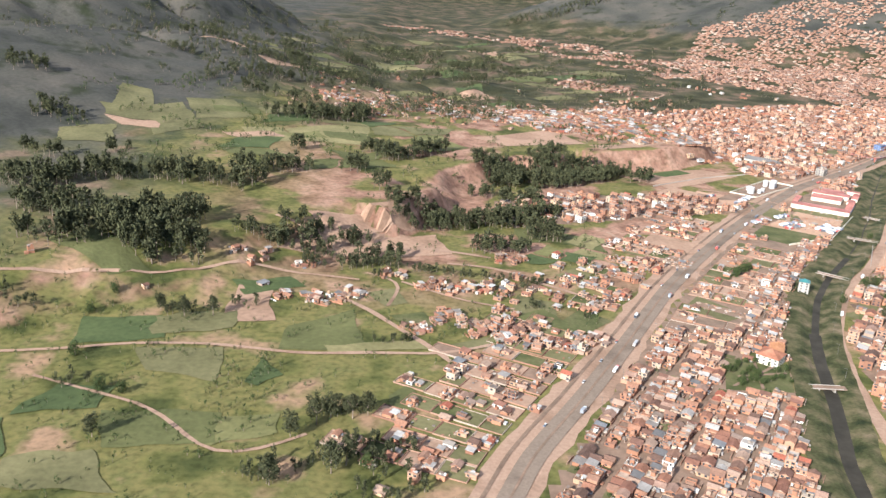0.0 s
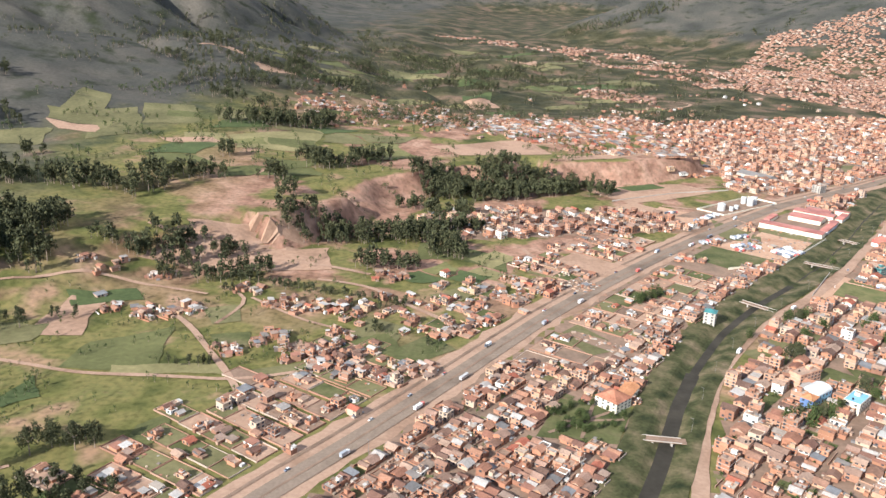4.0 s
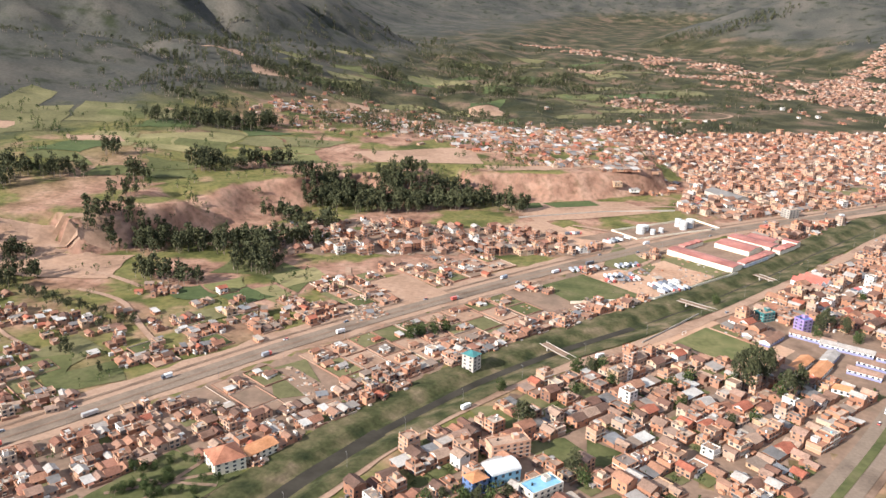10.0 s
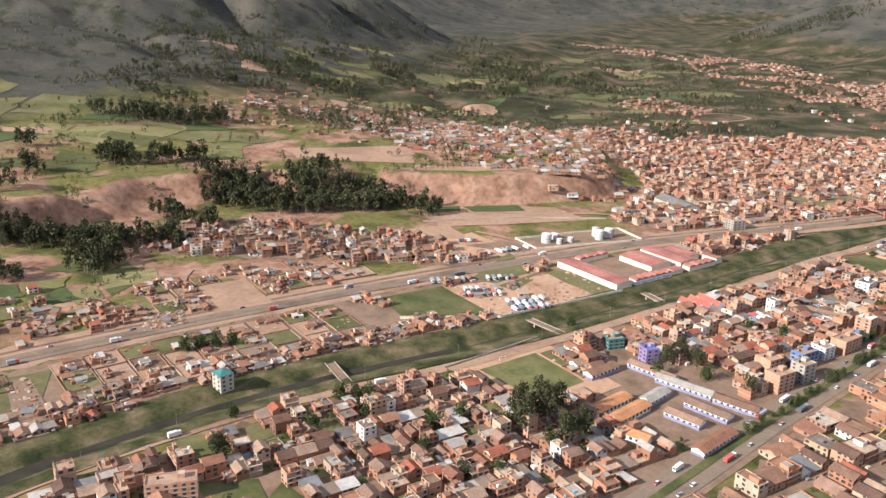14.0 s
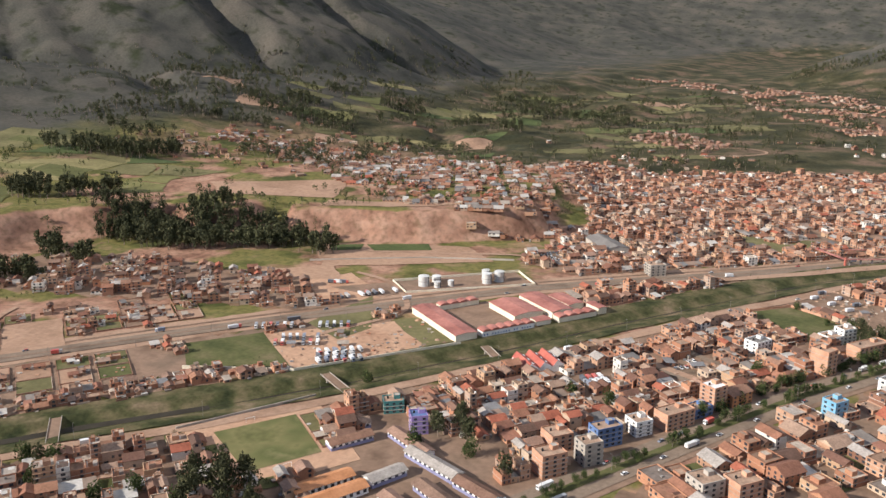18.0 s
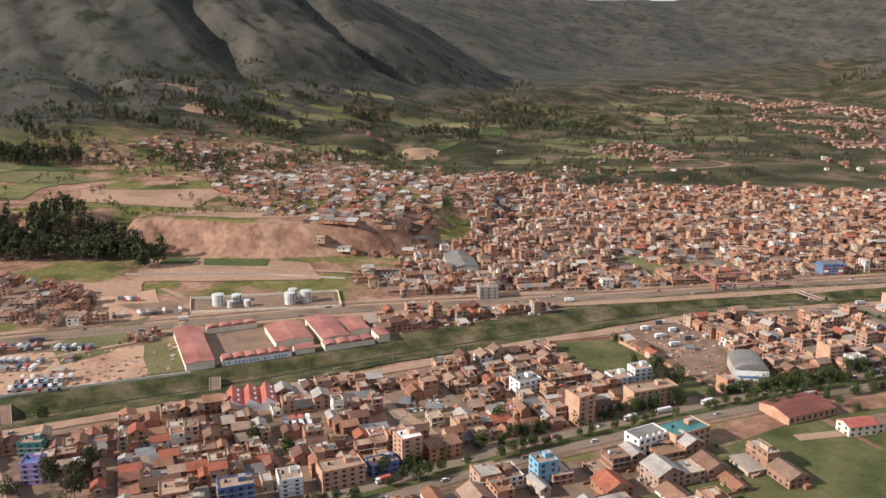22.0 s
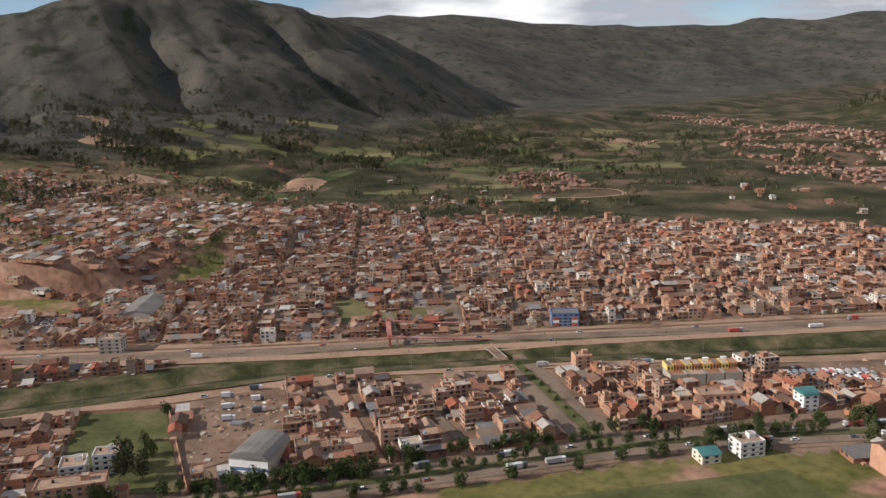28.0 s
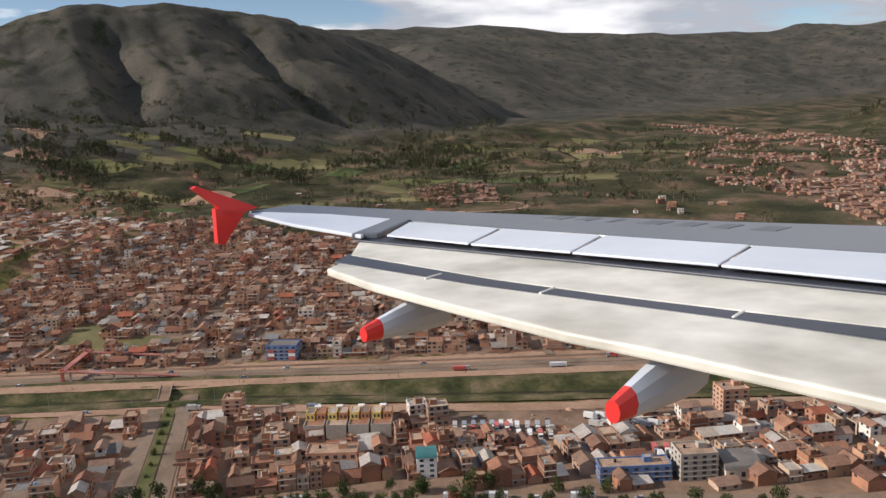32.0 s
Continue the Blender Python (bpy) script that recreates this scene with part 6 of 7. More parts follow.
scattered("houses_farm", 26, -300, -40, 300, 480, lambda x, y: abs(y - 440 - 0.15 * (x + 100)) < 30, "few farmhouses by the track")
scattered("houses_upper", 170, -150, 150, 860, 1130, lambda x, y: True, "scattered houses of the upper village")
scattered("houses_foothill", 60, -120, 240, 1080, 1260, lambda x, y: waves(np.array([x]), np.array([y]), 60, 2, 0.3)[0] > 0.1, "scattered houses on the foothills")
scattered("houses_edge", 260, 180, 760, 1130, 1420, lambda x, y: waves(np.array([x]), np.array([y]), 70, 3, 0.8)[0] > 0.05 and not inside((x, y), DISTRICTS[8][1]), "scattered houses at the town's far edge")

# ---- fields ----
for c, k in (
        ([(172, 768), (262, 815), (290, 790), (212, 728)], 5), ([(-71, 399), (-38, 425), (-28, 379), (-68, 370)], 0), ([(-172, 397), (-135, 405), (-125, 380), (-168, 367)], 4), ([(-78, 339), (-74, 362), (-62, 346), (-71, 335)], 4),
        ([(-135, 368), (-96, 371), (-91, 337), (-126, 344)], 2), ([(-95, 304), (-58, 312), (-57, 296), (-82, 283)], 1), ([(-15, 331), (-7, 342), (2, 324), (-10, 313)], 0),
        ([(49, 425), (66, 440), (74, 420), (57, 404)], 0), ([(-106, 402), (-80, 405), (-87, 456), (-105, 448)], 5), ([(-136, 766), (-65, 833), (-56, 746), (-114, 725)], 3),
        ([(-172, 759), (-140, 770), (-118, 727), (-148, 702)], 3), ([(-265, 778), (-241, 815), (-203, 746), (-232, 701)], 2), ([(-303, 830), (-275, 834), (-250, 760), (-285, 745)], 2),
        ([(-243, 832), (-200, 850), (-170, 795), (-215, 770)], 2), ([(158, 790), (224, 830), (238, 850), (150, 812)], 5), ([(36, 811), (119, 875), (147, 820), (69, 786)], 5),
        ([(175, 700), (215, 735), (235, 715), (200, 690)], 5), ([(130, 545), (150, 566), (166, 552), (148, 535)], 2), ([(96, 560), (112, 548), (126, 572), (108, 584)], 3),
        ([(60, 552), (92, 560), (84, 585), (60, 590)], 0), ([(-262, 1420), (-222, 1480), (-196, 1455), (-240, 1400)], 3),
        ([(-122, 1396), (-97, 1339), (-60, 1350), (-85, 1410)], 1), ([(-279, 1278), (-240, 1300), (-230, 1255), (-270, 1240)], 1), ([(-206, 1309), (-174, 1340), (-150, 1290), (-190, 1270)], 0),
        ([(202, 1287), (235, 1330), (262, 1310), (230, 1265)], 3), ([(-174, 1179), (-120, 1210), (-100, 1160), (-150, 1140)], 1), ([(-50, 380), (0, 388), (5, 378), (-48, 372)], 3),
        ([(-200, 480), (-150, 440), (-170, 430), (-215, 455)], 0), ([(-95, 498), (15, 522), (5, 562), (-75, 528)], 5), ([(-70, 530), (-10, 560), (-20, 575), (-80, 545)], 5), ([(-110, 452), (-80, 470), (-70, 455), (-100, 440)], 4)):
    sheet("field", c, FIELDS[k], ("green field of young crops", "bright green pasture", "olive fallow grass", "yellow ripening field", "dark green crop field", "bare brown ploughed field")[k], "field", 0.18, 10, 3.0)


def patchwork(x0, x1, y0, y1, step, a, chance, weights, poly=None):
    """Small farmed strips on a loose grid; a few ways of tilling."""
    c, s = math.cos(a), math.sin(a)
    cx, cy = (x0 + x1) / 2, (y0 + y1) / 2
    nx, ny = int((x1 - x0) / step[0]), int((y1 - y0) / step[1])
    jit = {}

    def node(i, j):
        if (i, j) not in jit:
            u, v = x0 + i * step[0] - cx + random.uniform(-0.28, 0.28) * step[0], y0 + j * step[1] - cy + random.uniform(-0.28, 0.28) * step[1]
            jit[i, j] = (cx + c * u - s * v, cy + s * u + c * v)
        return jit[i, j]
    for i in range(nx):
        for j in range(ny):
            q = [node(i, j), node(i + 1, j), node(i + 1, j + 1), node(i, j + 1)]
            m = (sum(p[0] for p in q) / 4, sum(p[1] for p in q) / 4)
            if random.random() > chance or (poly and not inside(m, poly)):
                continue
            q = [(m[0] + (p[0] - m[0]) * 0.93, m[1] + (p[1] - m[1]) * 0.93) for p in q]
            if np.ptp(height(np.array([p[0] for p in q]), np.array([p[1] for p in q]))) > 16:
                continue
            k = random.choices(range(6), weights)[0]
            sheet("field", q, FIELDS[k], ("green field of young crops", "bright green pasture", "olive fallow grass", "yellow ripening field", "dark green crop field", "bare brown ploughed field")[k], "field", 0.22, 10, 6.0)


patchwork(-330, -60, 240, 440, (40, 26), 0.2, 0.42, (5, 1, 6, 0, 5, 0), [(-330, 240), (-50, 240), (-20, 330), (-40, 440), (-200, 420), (-330, 380)])
patchwork(-320, 60, 640, 860, (44, 30), 0.35, 0.45, (5, 2, 5, 1, 3, 1), [(-320, 640), (-60, 640), (20, 720), (130, 800), (20, 860), (-280, 860)])
patchwork(-330, 320, 1080, 1420, (54, 34), 0.5, 0.32, (2, 0, 6, 1, 5, 2), [(-330, 1130), (-140, 1060), (80, 1070), (200, 1130), (300, 1250), (240, 1420), (-250, 1420)])
patchwork(-250, 480, 1400, 2000, (84, 50), 0.6, 0.32, (2, 0, 6, 1, 5, 2), [(-150, 1400), (380, 1290), (480, 1400), (280, 1600), (120, 2000), (-250, 1900)])
patchwork(60, 130, 500, 560, (24, 18), 0.9, 0.6, (4, 2, 3, 2, 2, 2))

# ---- groves and trees ----
grove("wood_west", [(-261, 548, 24, 14, 0.3, 44), (-225, 575, 30, 12, 0.4, 51), (-225, 500, 26, 14, 0.2, 51), (-185, 480, 28, 16, 0.2, 78), (-150, 462, 26, 14, 0.3, 57), (-160, 500, 24, 16, 0.4, 51), (-170, 585, 36, 10, 0.2, 44), (-132, 600, 14, 24, 0, 20), (-210, 455, 20, 12, 0, 27)], "dark wood of tall eucalyptus between fields", 15.0, "wood")
grove("wood_farm", [(-80, 501, 22, 3, 0.1, 16), (-48, 502, 20, 3, -0.1, 16), (-20, 494, 20, 3.5, -0.35, 20), (8, 486, 18, 3.5, -0.2, 20), (34, 482, 16, 3, -0.2, 14), (-29, 476, 4, 4, 0, 6), (-16, 386, 16, 2.5, 0.2, 10), (62, 471, 10, 5, 0.4, 12), (88, 426, 4, 4, 0, 4), (60, 440, 8, 4, 0.5, 8), (-36, 318, 15, 6, 0.2, 26), (-22, 284, 22, 9, 0.3, 44), (-52, 270, 14, 8, 0.2, 22), (-8, 262, 14, 12, 0.2, 20), (-128, 412, 12, 8, 0.2, 14), (-205, 395, 14, 8, 0.1, 12), (-98, 425, 8, 4, 0.2, 8), (-150, 330, 10, 5, 0.3, 8), (-190, 300, 12, 6, 0.2, 10)], "bushy dark trees along the fields", 6.0, "wood")
grove("wood_bank", [(-90, 505, 34, 7, 0.25, 35), (-60, 524, 22, 6, 0.3, 22), (-28, 507, 18, 6, 0.1, 16), (-50, 488, 34, 3, 0.1, 22), (-83, 524, 14, 8, 0, 16)], "line of eucalyptus along the red earth bank", 11.0, "wood")
grove("wood_cliff", [(48, 716, 16, 12, 0.6, 40), (66, 728, 18, 12, 0.6, 46), (86, 738, 20, 12, 0.55, 52), (112, 750, 20, 11, 0.5, 46), (136, 760, 16, 9, 0.5, 30), (104, 712, 22, 6, 0.5, 24), (64, 655, 10, 8, 0, 16), (84, 664, 10, 6, 0, 12), (40, 668, 10, 8, 0, 14), (-48, 724, 14, 9, 0.3, 18), (-7, 748, 12, 6, 0, 10), (-12, 572, 22, 12, 0.5, 43), (22, 590, 26, 16, 0.4, 72), (55, 596, 24, 12, 0.2, 54), (80, 572, 14, 18, 0.3, 46), (48, 533, 22, 5, 0.1, 28), (66, 612, 20, 10, 0.4, 32), (90, 622, 10, 8, 0, 14), (60, 706, 16, 10, 0.4, 28), (100, 735, 26, 9, 0.5, 46), (140, 742, 26, 10, 0.45, 54), (165, 762, 22, 8, 0.5, 39), (118, 722, 22, 8, 0.5, 28), (190, 752, 14, 6, 0.5, 14)], "dense dark grove under the earth cliff", 12.0, "wood")
grove("wood_terrace", [(-30, 708, 22, 8, 0.5, 32), (-5, 735, 22, 8, 0.7, 25), (70, 716, 20, 7, 0.5, 19), (-111, 640, 20, 16, 0, 25), (-140, 628, 14, 10, 0, 12), (-112, 697, 8, 6, 0, 8), (-38, 612, 8, 12, 0, 9), (-60, 655, 14, 6, 0.5, 9)], "clumps of eucalyptus on the terrace", 14.0, "wood")
grove("wood_upper", [(-115, 822, 50, 10, 0.35, 60), (-78, 862, 14, 22, 0.2, 18), (-186, 899, 20, 12, 0, 10), (-386, 805, 22, 16, 0, 20), (-318, 715, 24, 14, 0.2, 22), (-288, 620, 16, 12, 0, 10), (-242, 640, 10, 10, 0, 6)], "dark eucalyptus plantation on the upland", 14.0, "wood")
grove("wood_far", [(-186, 1180, 22, 18, 0, 22), (-110, 1150, 26, 10, 0.6, 14), (-115, 1310, 40, 8, 0.9, 14), (-221, 1245, 10, 10, 0, 6), (-90, 1200, 36, 8, 0.6, 14), (-19, 1329, 60, 10, 0.7, 22), (-40, 1520, 70, 22, 0.5, 44), (20, 1380, 50, 14, 0.7, 26), (-209, 1402, 18, 14, 0, 10), (-250, 1360, 26, 14, 0.6, 14), (20, 1290, 36, 10, 0.4, 16), (-110, 1105, 40, 10, 0.3, 16), (-254, 1892, 40, 16, 0, 14), (-81, 2109, 60, 16, 0.6, 14), (269, 1424, 30, 8, 0.6, 10), (100, 1560, 60, 10, 0.7, 14), (-311, 1135, 50, 16, 0.4, 20), (-260, 1180, 40, 12, 0.4, 14), (150, 1440, 50, 8, 0.6, 12), (40, 1700, 70, 12, 0.5, 14), (180, 1800, 80, 12, 0.7, 14), (-180, 1700, 60, 16, 0.8, 16), (330, 2440, 80, 26, 0.4, 90), (230, 2430, 60, 22, 0.4, 60), (440, 2500, 70, 30, 0.4, 60), (-330, 1230, 30, 16, 0.6, 18), (-350, 1330, 30, 14, 0.9, 14), (-140, 900, 30, 16, 1.2, 26), (-195, 1000, 40, 14, 0.9, 30), (-150, 1040, 36, 14, 0.6, 30), (-160, 1110, 30, 14, 0.4, 26), (-237, 953, 22, 12, 0.5, 14), (-118, 1130, 30, 10, 0.4, 20), (-305, 1153, 30, 12, 0.6, 16), (-60, 1240, 30, 12, 0.5, 18), (-109, 1631, 40, 14, 0.6, 18), (111, 1457, 40, 12, 0.5, 16), (215, 1393, 24, 8, 0.5, 8), (-119, 1308, 34, 16, 0.6, 40), (-47, 1597, 60, 26, 0.6, 60), (57, 1427, 46, 16, 0.6, 36), (57, 1275, 14, 30, 0.6, 30), (-189, 1187, 24, 12, 0.5, 26), (-217, 1289, 34, 14, 0.6, 32), (-24, 1289, 30, 14, 0.5, 26), (-102, 850, 60, 12, 0.6, 70), (-196, 1190, 16, 10, 0, 16), (-152, 1355, 34, 14, 0.6, 30), (-79, 1661, 60, 22, 0.6, 36), (48, 1537, 50, 18, 0.6, 34), (-230, 1120, 50, 16, 0.5, 34), (-300, 1080, 40, 16, 0.5, 26)], "scattered dark woods on the foothills", 13.0, "far")


def hedges(name, n, x0, x1, y0, y1, ok, tall, label):
    trees = []
    for _ in range(n):
        x, y = random.uniform(x0, x1), random.uniform(y0, y1)
        if not ok(x, y):
            continue
        a, k = random.uniform(0, 3.1), random.randint(2, 9)
        for i in range(k):
            trees.append((x + math.cos(a) * i * 3.6 + random.uniform(-3, 3), y + math.sin(a) * i * 3.6 + random.uniform(-3, 3), tall * random.uniform(0.3, 1.15), random.uniform(1.0, 1.7)))
    tree_mesh(name, trees, "hedge", label, M["bush"] if "bush" in label else M["leaf"])


hedges("hedge_farmland", 230, -320, -30, 240, 470, lambda x, y: True, 3.6, "bushes and hedge trees between the fields")
hedges("hedge_village", 70, -40, 130, 330, 600, lambda x, y: line_distance((x, y), HIGHWAY) > 22, 4.0, "bushes among the village houses")
hedges("hedge_gully", 16, 258, 296, 900, 965, lambda x, y: True, 3.2, "bushes in the gully above the town")
hedges("hedge_town", 70, -120, 300, 840, 1080, lambda x, y: inside((x, y), DISTRICTS[9][1]), 4.5, "dark bushes between the upper houses")
hedges("hedge_terrace", 150, -320, 200, 620, 900, lambda x, y: near_line(np.array([x]), np.array([y]), CLIFF)[1][0] > 0, 6.5, "bushes and trees on the terrace")
hedges("hedge_hills", 480, -420, 420, 1040, 1900, lambda x, y: ground_z(x, y) < 90 and not inside((x, y), DISTRICTS[8][1]), 9.0, "hedgerow trees over the foothills")
hedges("hedge_ravines", 240, -260, 120, 900, 1150, lambda x, y: waves(np.array([x]), np.array([y]), 55, 3, 0.5)[0] > -0.1 and x < 1200 - y, 10.0, "dark trees in the ravines above the village")
hedges("hedge_slopes", 260, -560, -180, 900, 1750, lambda x, y: 30 < ground_z(x, y) < 120, 7.0, "dark shrubs on the mountain's foot")
hedges("hedge_valley", 130, 60, 800, 1330, 2300, lambda x, y: not inside((x, y), DISTRICTS[10][1]) and not inside((x, y), DISTRICTS[11][1]) and not inside((x, y), DISTRICTS[8][1]), 11.0, "dark hedgerow trees along the far valley")
hedges("bank_bushes", 420, 160, 640, 280, 1010, lambda x, y: 5 < line_distance((x, y), RIVER) < 15, 1.5, "bushes on the river banks")

for x, y, i, s in ((-42, 305, 0, .8), (-37, 311, 2, .8), (-28, 311, 0, .75), (-22, 314, 2, .7), (-51, 295, 2, .8), (-32, 271, 2, .9), (-27, 277, 0, .8), (-19, 276, 4, 1.4), (-126, 288, 2, .7), (-137, 326, 4, 1.6), (-127, 323, 4, 1.5), (-160, 356, 4, 1.5), (-138, 411, 2, .7), (-124, 405, 0, .7), (-110, 408, 0, .8),
                   (-171, 401, 4, 1.4), (-164, 419, 4, 1.4), (-53, 262, 2, .8), (341, 511, 0, 1), (346, 516, 2, 1), (351, 512, 1, 1), (344, 506, 2, .9), (352, 520, 0, .9), (337, 506, 4, 1.5), (358, 515, 4, 1.6), (285, 418, 2, .7), (289, 415, 4, 1.5),
                   (379, 585, 2, .7), (385, 590, 0, .6), (390, 586, 2, .7), (383, 596, 0, .7), (376, 574, 4, 1.6), (396, 579, 4, 1.5), (412, 571, 2, .6), (493, 762, 2, .7), (497, 758, 0, .6), (501, 763, 2, .6), (488, 772, 4, 1.4), (462, 700, 4, 1.4), (420, 640, 4, 1.4), (405, 640, 4, 1.3), (330, 610, 4, 1.3),
                   (244, 382, 4, 1.7), (249, 385, 2, .5), (254, 387, 4, 1.8), (259, 389, 2, .5), (264, 391, 4, 1.8), (268, 394, 2, .5), (253, 381, 4, 1.6), (274, 499, 4, 1.7), (279, 501, 2, .5), (284, 503, 4, 1.8), (263, 443, 2, .8), (260, 445, 0, .6), (276, 476, 4, 1.5), (290, 492, 4, 1.5), (300, 468, 4, 1.3), (318, 480, 4, 1.3), (336, 470, 2, .5), (345, 478, 4, 1.5), (359, 504, 2, .8), (363, 510, 0, .8), (355, 500, 4, 1.8), (195, 508, 4, 1.6), (199, 512, 4, 1.5), (203, 517, 4, 1.6), (207, 522, 4, 1.5),
                   (247, 470, 4, 1.2), (313, 497, 4, 1.5), (320, 505, 4, 1.5)):
    plant(i, x, y, s * (1.55 if i < 3 else 1.1))
for x, y in ((521, 771), (527, 782), (535, 794), (554, 779), (560, 779), (508, 748), (461, 794), (477, 777), (615, 893), (622, 901), (628, 908), (636, 910), (636, 923), (645, 927), (598, 884), (572, 853)):
    plant(random.choice((3, 4)) if y < 800 else 4, x, y, random.uniform(0.8, 1.3))
for k in range(16):
    plant(4, 526 + k * 1.5 + random.uniform(-1, 1), 776 + k * 1.9 + random.uniform(-1, 1), random.uniform(0.9, 1.5))
for k in range(34):
    plant(random.choice((3, 4)), random.uniform(145, 176), random.uniform(354, 381), random.uniform(0.7, 1.05))
for x, y in resample(BOULEVARD[1:-1], 7.0):
    plant(4, x, y, random.uniform(0.35, 0.6))
spots = resample(AVENUE[3:], 4.2)
for k, (x, y) in enumerate(spots):
    if random.random() < 0.72 and y < 985:
        plant(3, x + random.uniform(-1, 1), y + random.uniform(-1, 1), random.uniform(0.75, 1.3))
    if random.random() < 0.6 and 640 < y < 960:
        plant(random.choice((3, 4)), x - 7.2 + random.uniform(-1, 1), y + 5.2 + random.uniform(-1, 1), random.uniform(0.9, 1.5))
    if random.random() < 0.35 and 760 < y < 960:
        plant(4, x + 6.8 + random.uniform(-1, 1), y - 5.0 + random.uniform(-1, 1), random.uniform(0.9, 1.5))


# ---- vehicles ----
def make_car():
    e = thing("car", "small car parked or driving on the road", "car", "cars")
    g = Geo()
    p = [(-1.3, -.52, .18), (1.3, -.52, .18), (1.3, .52, .18), (-1.3, .52, .18), (-1.3, -.52, .5), (1.3, -.5, .44), (1.3, .5, .44), (-1.3, .52, .5)]
    g.add(p, [(0, 1, 5, 4), (1, 2, 6, 5), (2, 3, 7, 6), (3, 0, 4, 7), (4, 5, 6, 7), (3, 2, 1, 0)], M["carpaint"])
    part("body", g, e)
    g = Geo()
    p = [(-1.1, -.48, .5), (.7, -.48, .46), (.7, .48, .46), (-1.1, .48, .5), (-.85, -.4, .85), (.25, -.4, .85), (.25, .4, .85), (-.85, .4, .85)]
    g.add(p, [(0, 1, 5, 4), (1, 2, 6, 5), (2, 3, 7, 6), (3, 0, 4, 7)], M["pane"])
    part("glasshouse", g, e)
    g = Geo()
    g.box(-.3, 0, .85, .89, 1.12, .82, 0, M["carpaint"])
    part("roof", g, e)
    for u in (-.8, .85):
        for v in (-.5, .5):
            part("wheel", wheel_mesh, e).location = (u, v, 0.2)
    return e


g = Geo()
g.add([(0.2 * math.cos(t * math.pi / 4), s, 0.2 * math.sin(t * math.pi / 4)) for s in (-.08, .08) for t in range(8)], [(t, (t + 1) % 8, 8 + (t + 1) % 8, 8 + t) for t in range(8)] + [tuple(range(8)), tuple(range(15, 7, -1))], M["rubber"])
wheel_mesh = g.mesh("wheel")


def make_truck(length, label, name="truck"):
    e = thing(name, label, name, name + "s")
    g = Geo()
    g.box(length / 2 - 0.6, 0, 0.35, 1.75, 1.2, 1.3, 0, M["carpaint"])
    part("cab", g, e)
    g = Geo()
    g.box(-0.65, 0, 0.45, 2.0 if name == "truck" else 1.8, length - 1.4, 1.4, 0, M["carpaint"])
    part("cargo_box" if name == "truck" else "body", g, e)
    g = Geo()
    g.pane(length / 2 - 0.6, 0, 1.05, 1.55, 1.2, 1.3, 0, 1, 0, 1.1, M["pane"])
    part("windscreen", g, e)
    for u in (-length * 0.32, length * 0.36):
        for v in (-.62, .62):
            o = part("wheel", wheel_mesh, e)
            o.location, o.scale = (u, v, 0.32), (1.5, 1.5, 1.5)
    return e


FLEET = {"car": make_car(), "truck": make_truck(4.6, "box truck with a pale body"), "bus": make_truck(6.2, "long white bus on the road", "bus")}
PARKED = {k: 0 for k in FLEET}


def park(kind, x, y, a, z=None):
    m = Matrix.Translation((x, y, (ground_z(x, y) if z is None else z) + 0.3)) @ Matrix.Rotation(a, 4, "Z")
    if PARKED[kind]:
        copy_thing(FLEET[kind], m)
    else:
        FLEET[kind].matrix_basis = m
    PARKED[kind] += 1


def lane(line, offset, every, kinds, lo, hi):
    pts = [p for p in resample(line, 2.0) if lo < p[1] < hi]
    i = random.randint(2, every)
    while i < len(pts) - 1:
        (ax, ay), (bx, by) = pts[i - 1], pts[i + 1]
        a = math.atan2(by - ay, bx - ax)
        k = random.choice(kinds)
        park(k, pts[i][0] + math.sin(a) * offset, pts[i][1] - math.cos(a) * offset, a if offset > 0 else a + math.pi)
        i += random.randint(int(every * 0.5), int(every * 1.6))


lane(AVENUE, 4.0, 9, ("car", "car", "car", "bus"), 480, 960)
lane(AVENUE, -4.2, 9, ("car", "car", "car", "bus", "truck"), 480, 960)
lane(HIGHWAY, 4.2, 26, ("car", "truck", "bus"), 290, 1050)
lane(HIGHWAY, -5.0, 26, ("car", "truck", "car"), 290, 1050)
lane(RIVER_ROAD, 1.0, 34, ("car", "truck"), 400, 980)
for (x0, y0), (dx, dy), (ex, ey), n, m, kind, a in (
        ((268, 626), (2.6, 1.7), (4.2, -5.4), 7, 2, "truck", -0.95), ((296, 622), (2.6, 2.4), (3.0, -4.0), 6, 3, "truck", -0.6), ((250, 632), (2.7, 1.9), (0, 0), 14, 1, "truck", -0.95),
        ((306, 820), (1.4, 1.6), (4.2, -3.4), 8, 4, "car", -0.7), ((256, 688), (2.2, 3.0), (0, 0), 9, 1, "bus", 2.6), ((236, 706), (3.0, 1.6), (0, 0), 3, 1, "truck", 0.4), ((428, 690), (1.6, 1.8), (4, -3), 6, 2, "car", -0.7),
        ((614, 958), (2.0, 2.0), (0, 0), 7, 1, "truck", -0.8), ((624, 966), (2.2, 2.2), (4.5, -4.2), 6, 2, "truck", -0.8), ((404, 655), (1.7, 1.9), (4, -3), 4, 2, "truck", -0.7), ((640, 992), (2.6, 2.4), (5, -4), 6, 2, "truck", 0.3), ((668, 984), (2.4, 2.2), (4, -3), 4, 2, "truck", -0.8), ((466, 816), (9.0, -6.0), (2, 11), 3, 2, "truck", 0.9)):
    for j in range(m):
        for i in range(n):
            if random.random() < 0.85:
                park(kind, x0 + i * dx + j * ex, y0 + i * dy + j * ey, a + random.uniform(-0.08, 0.08))


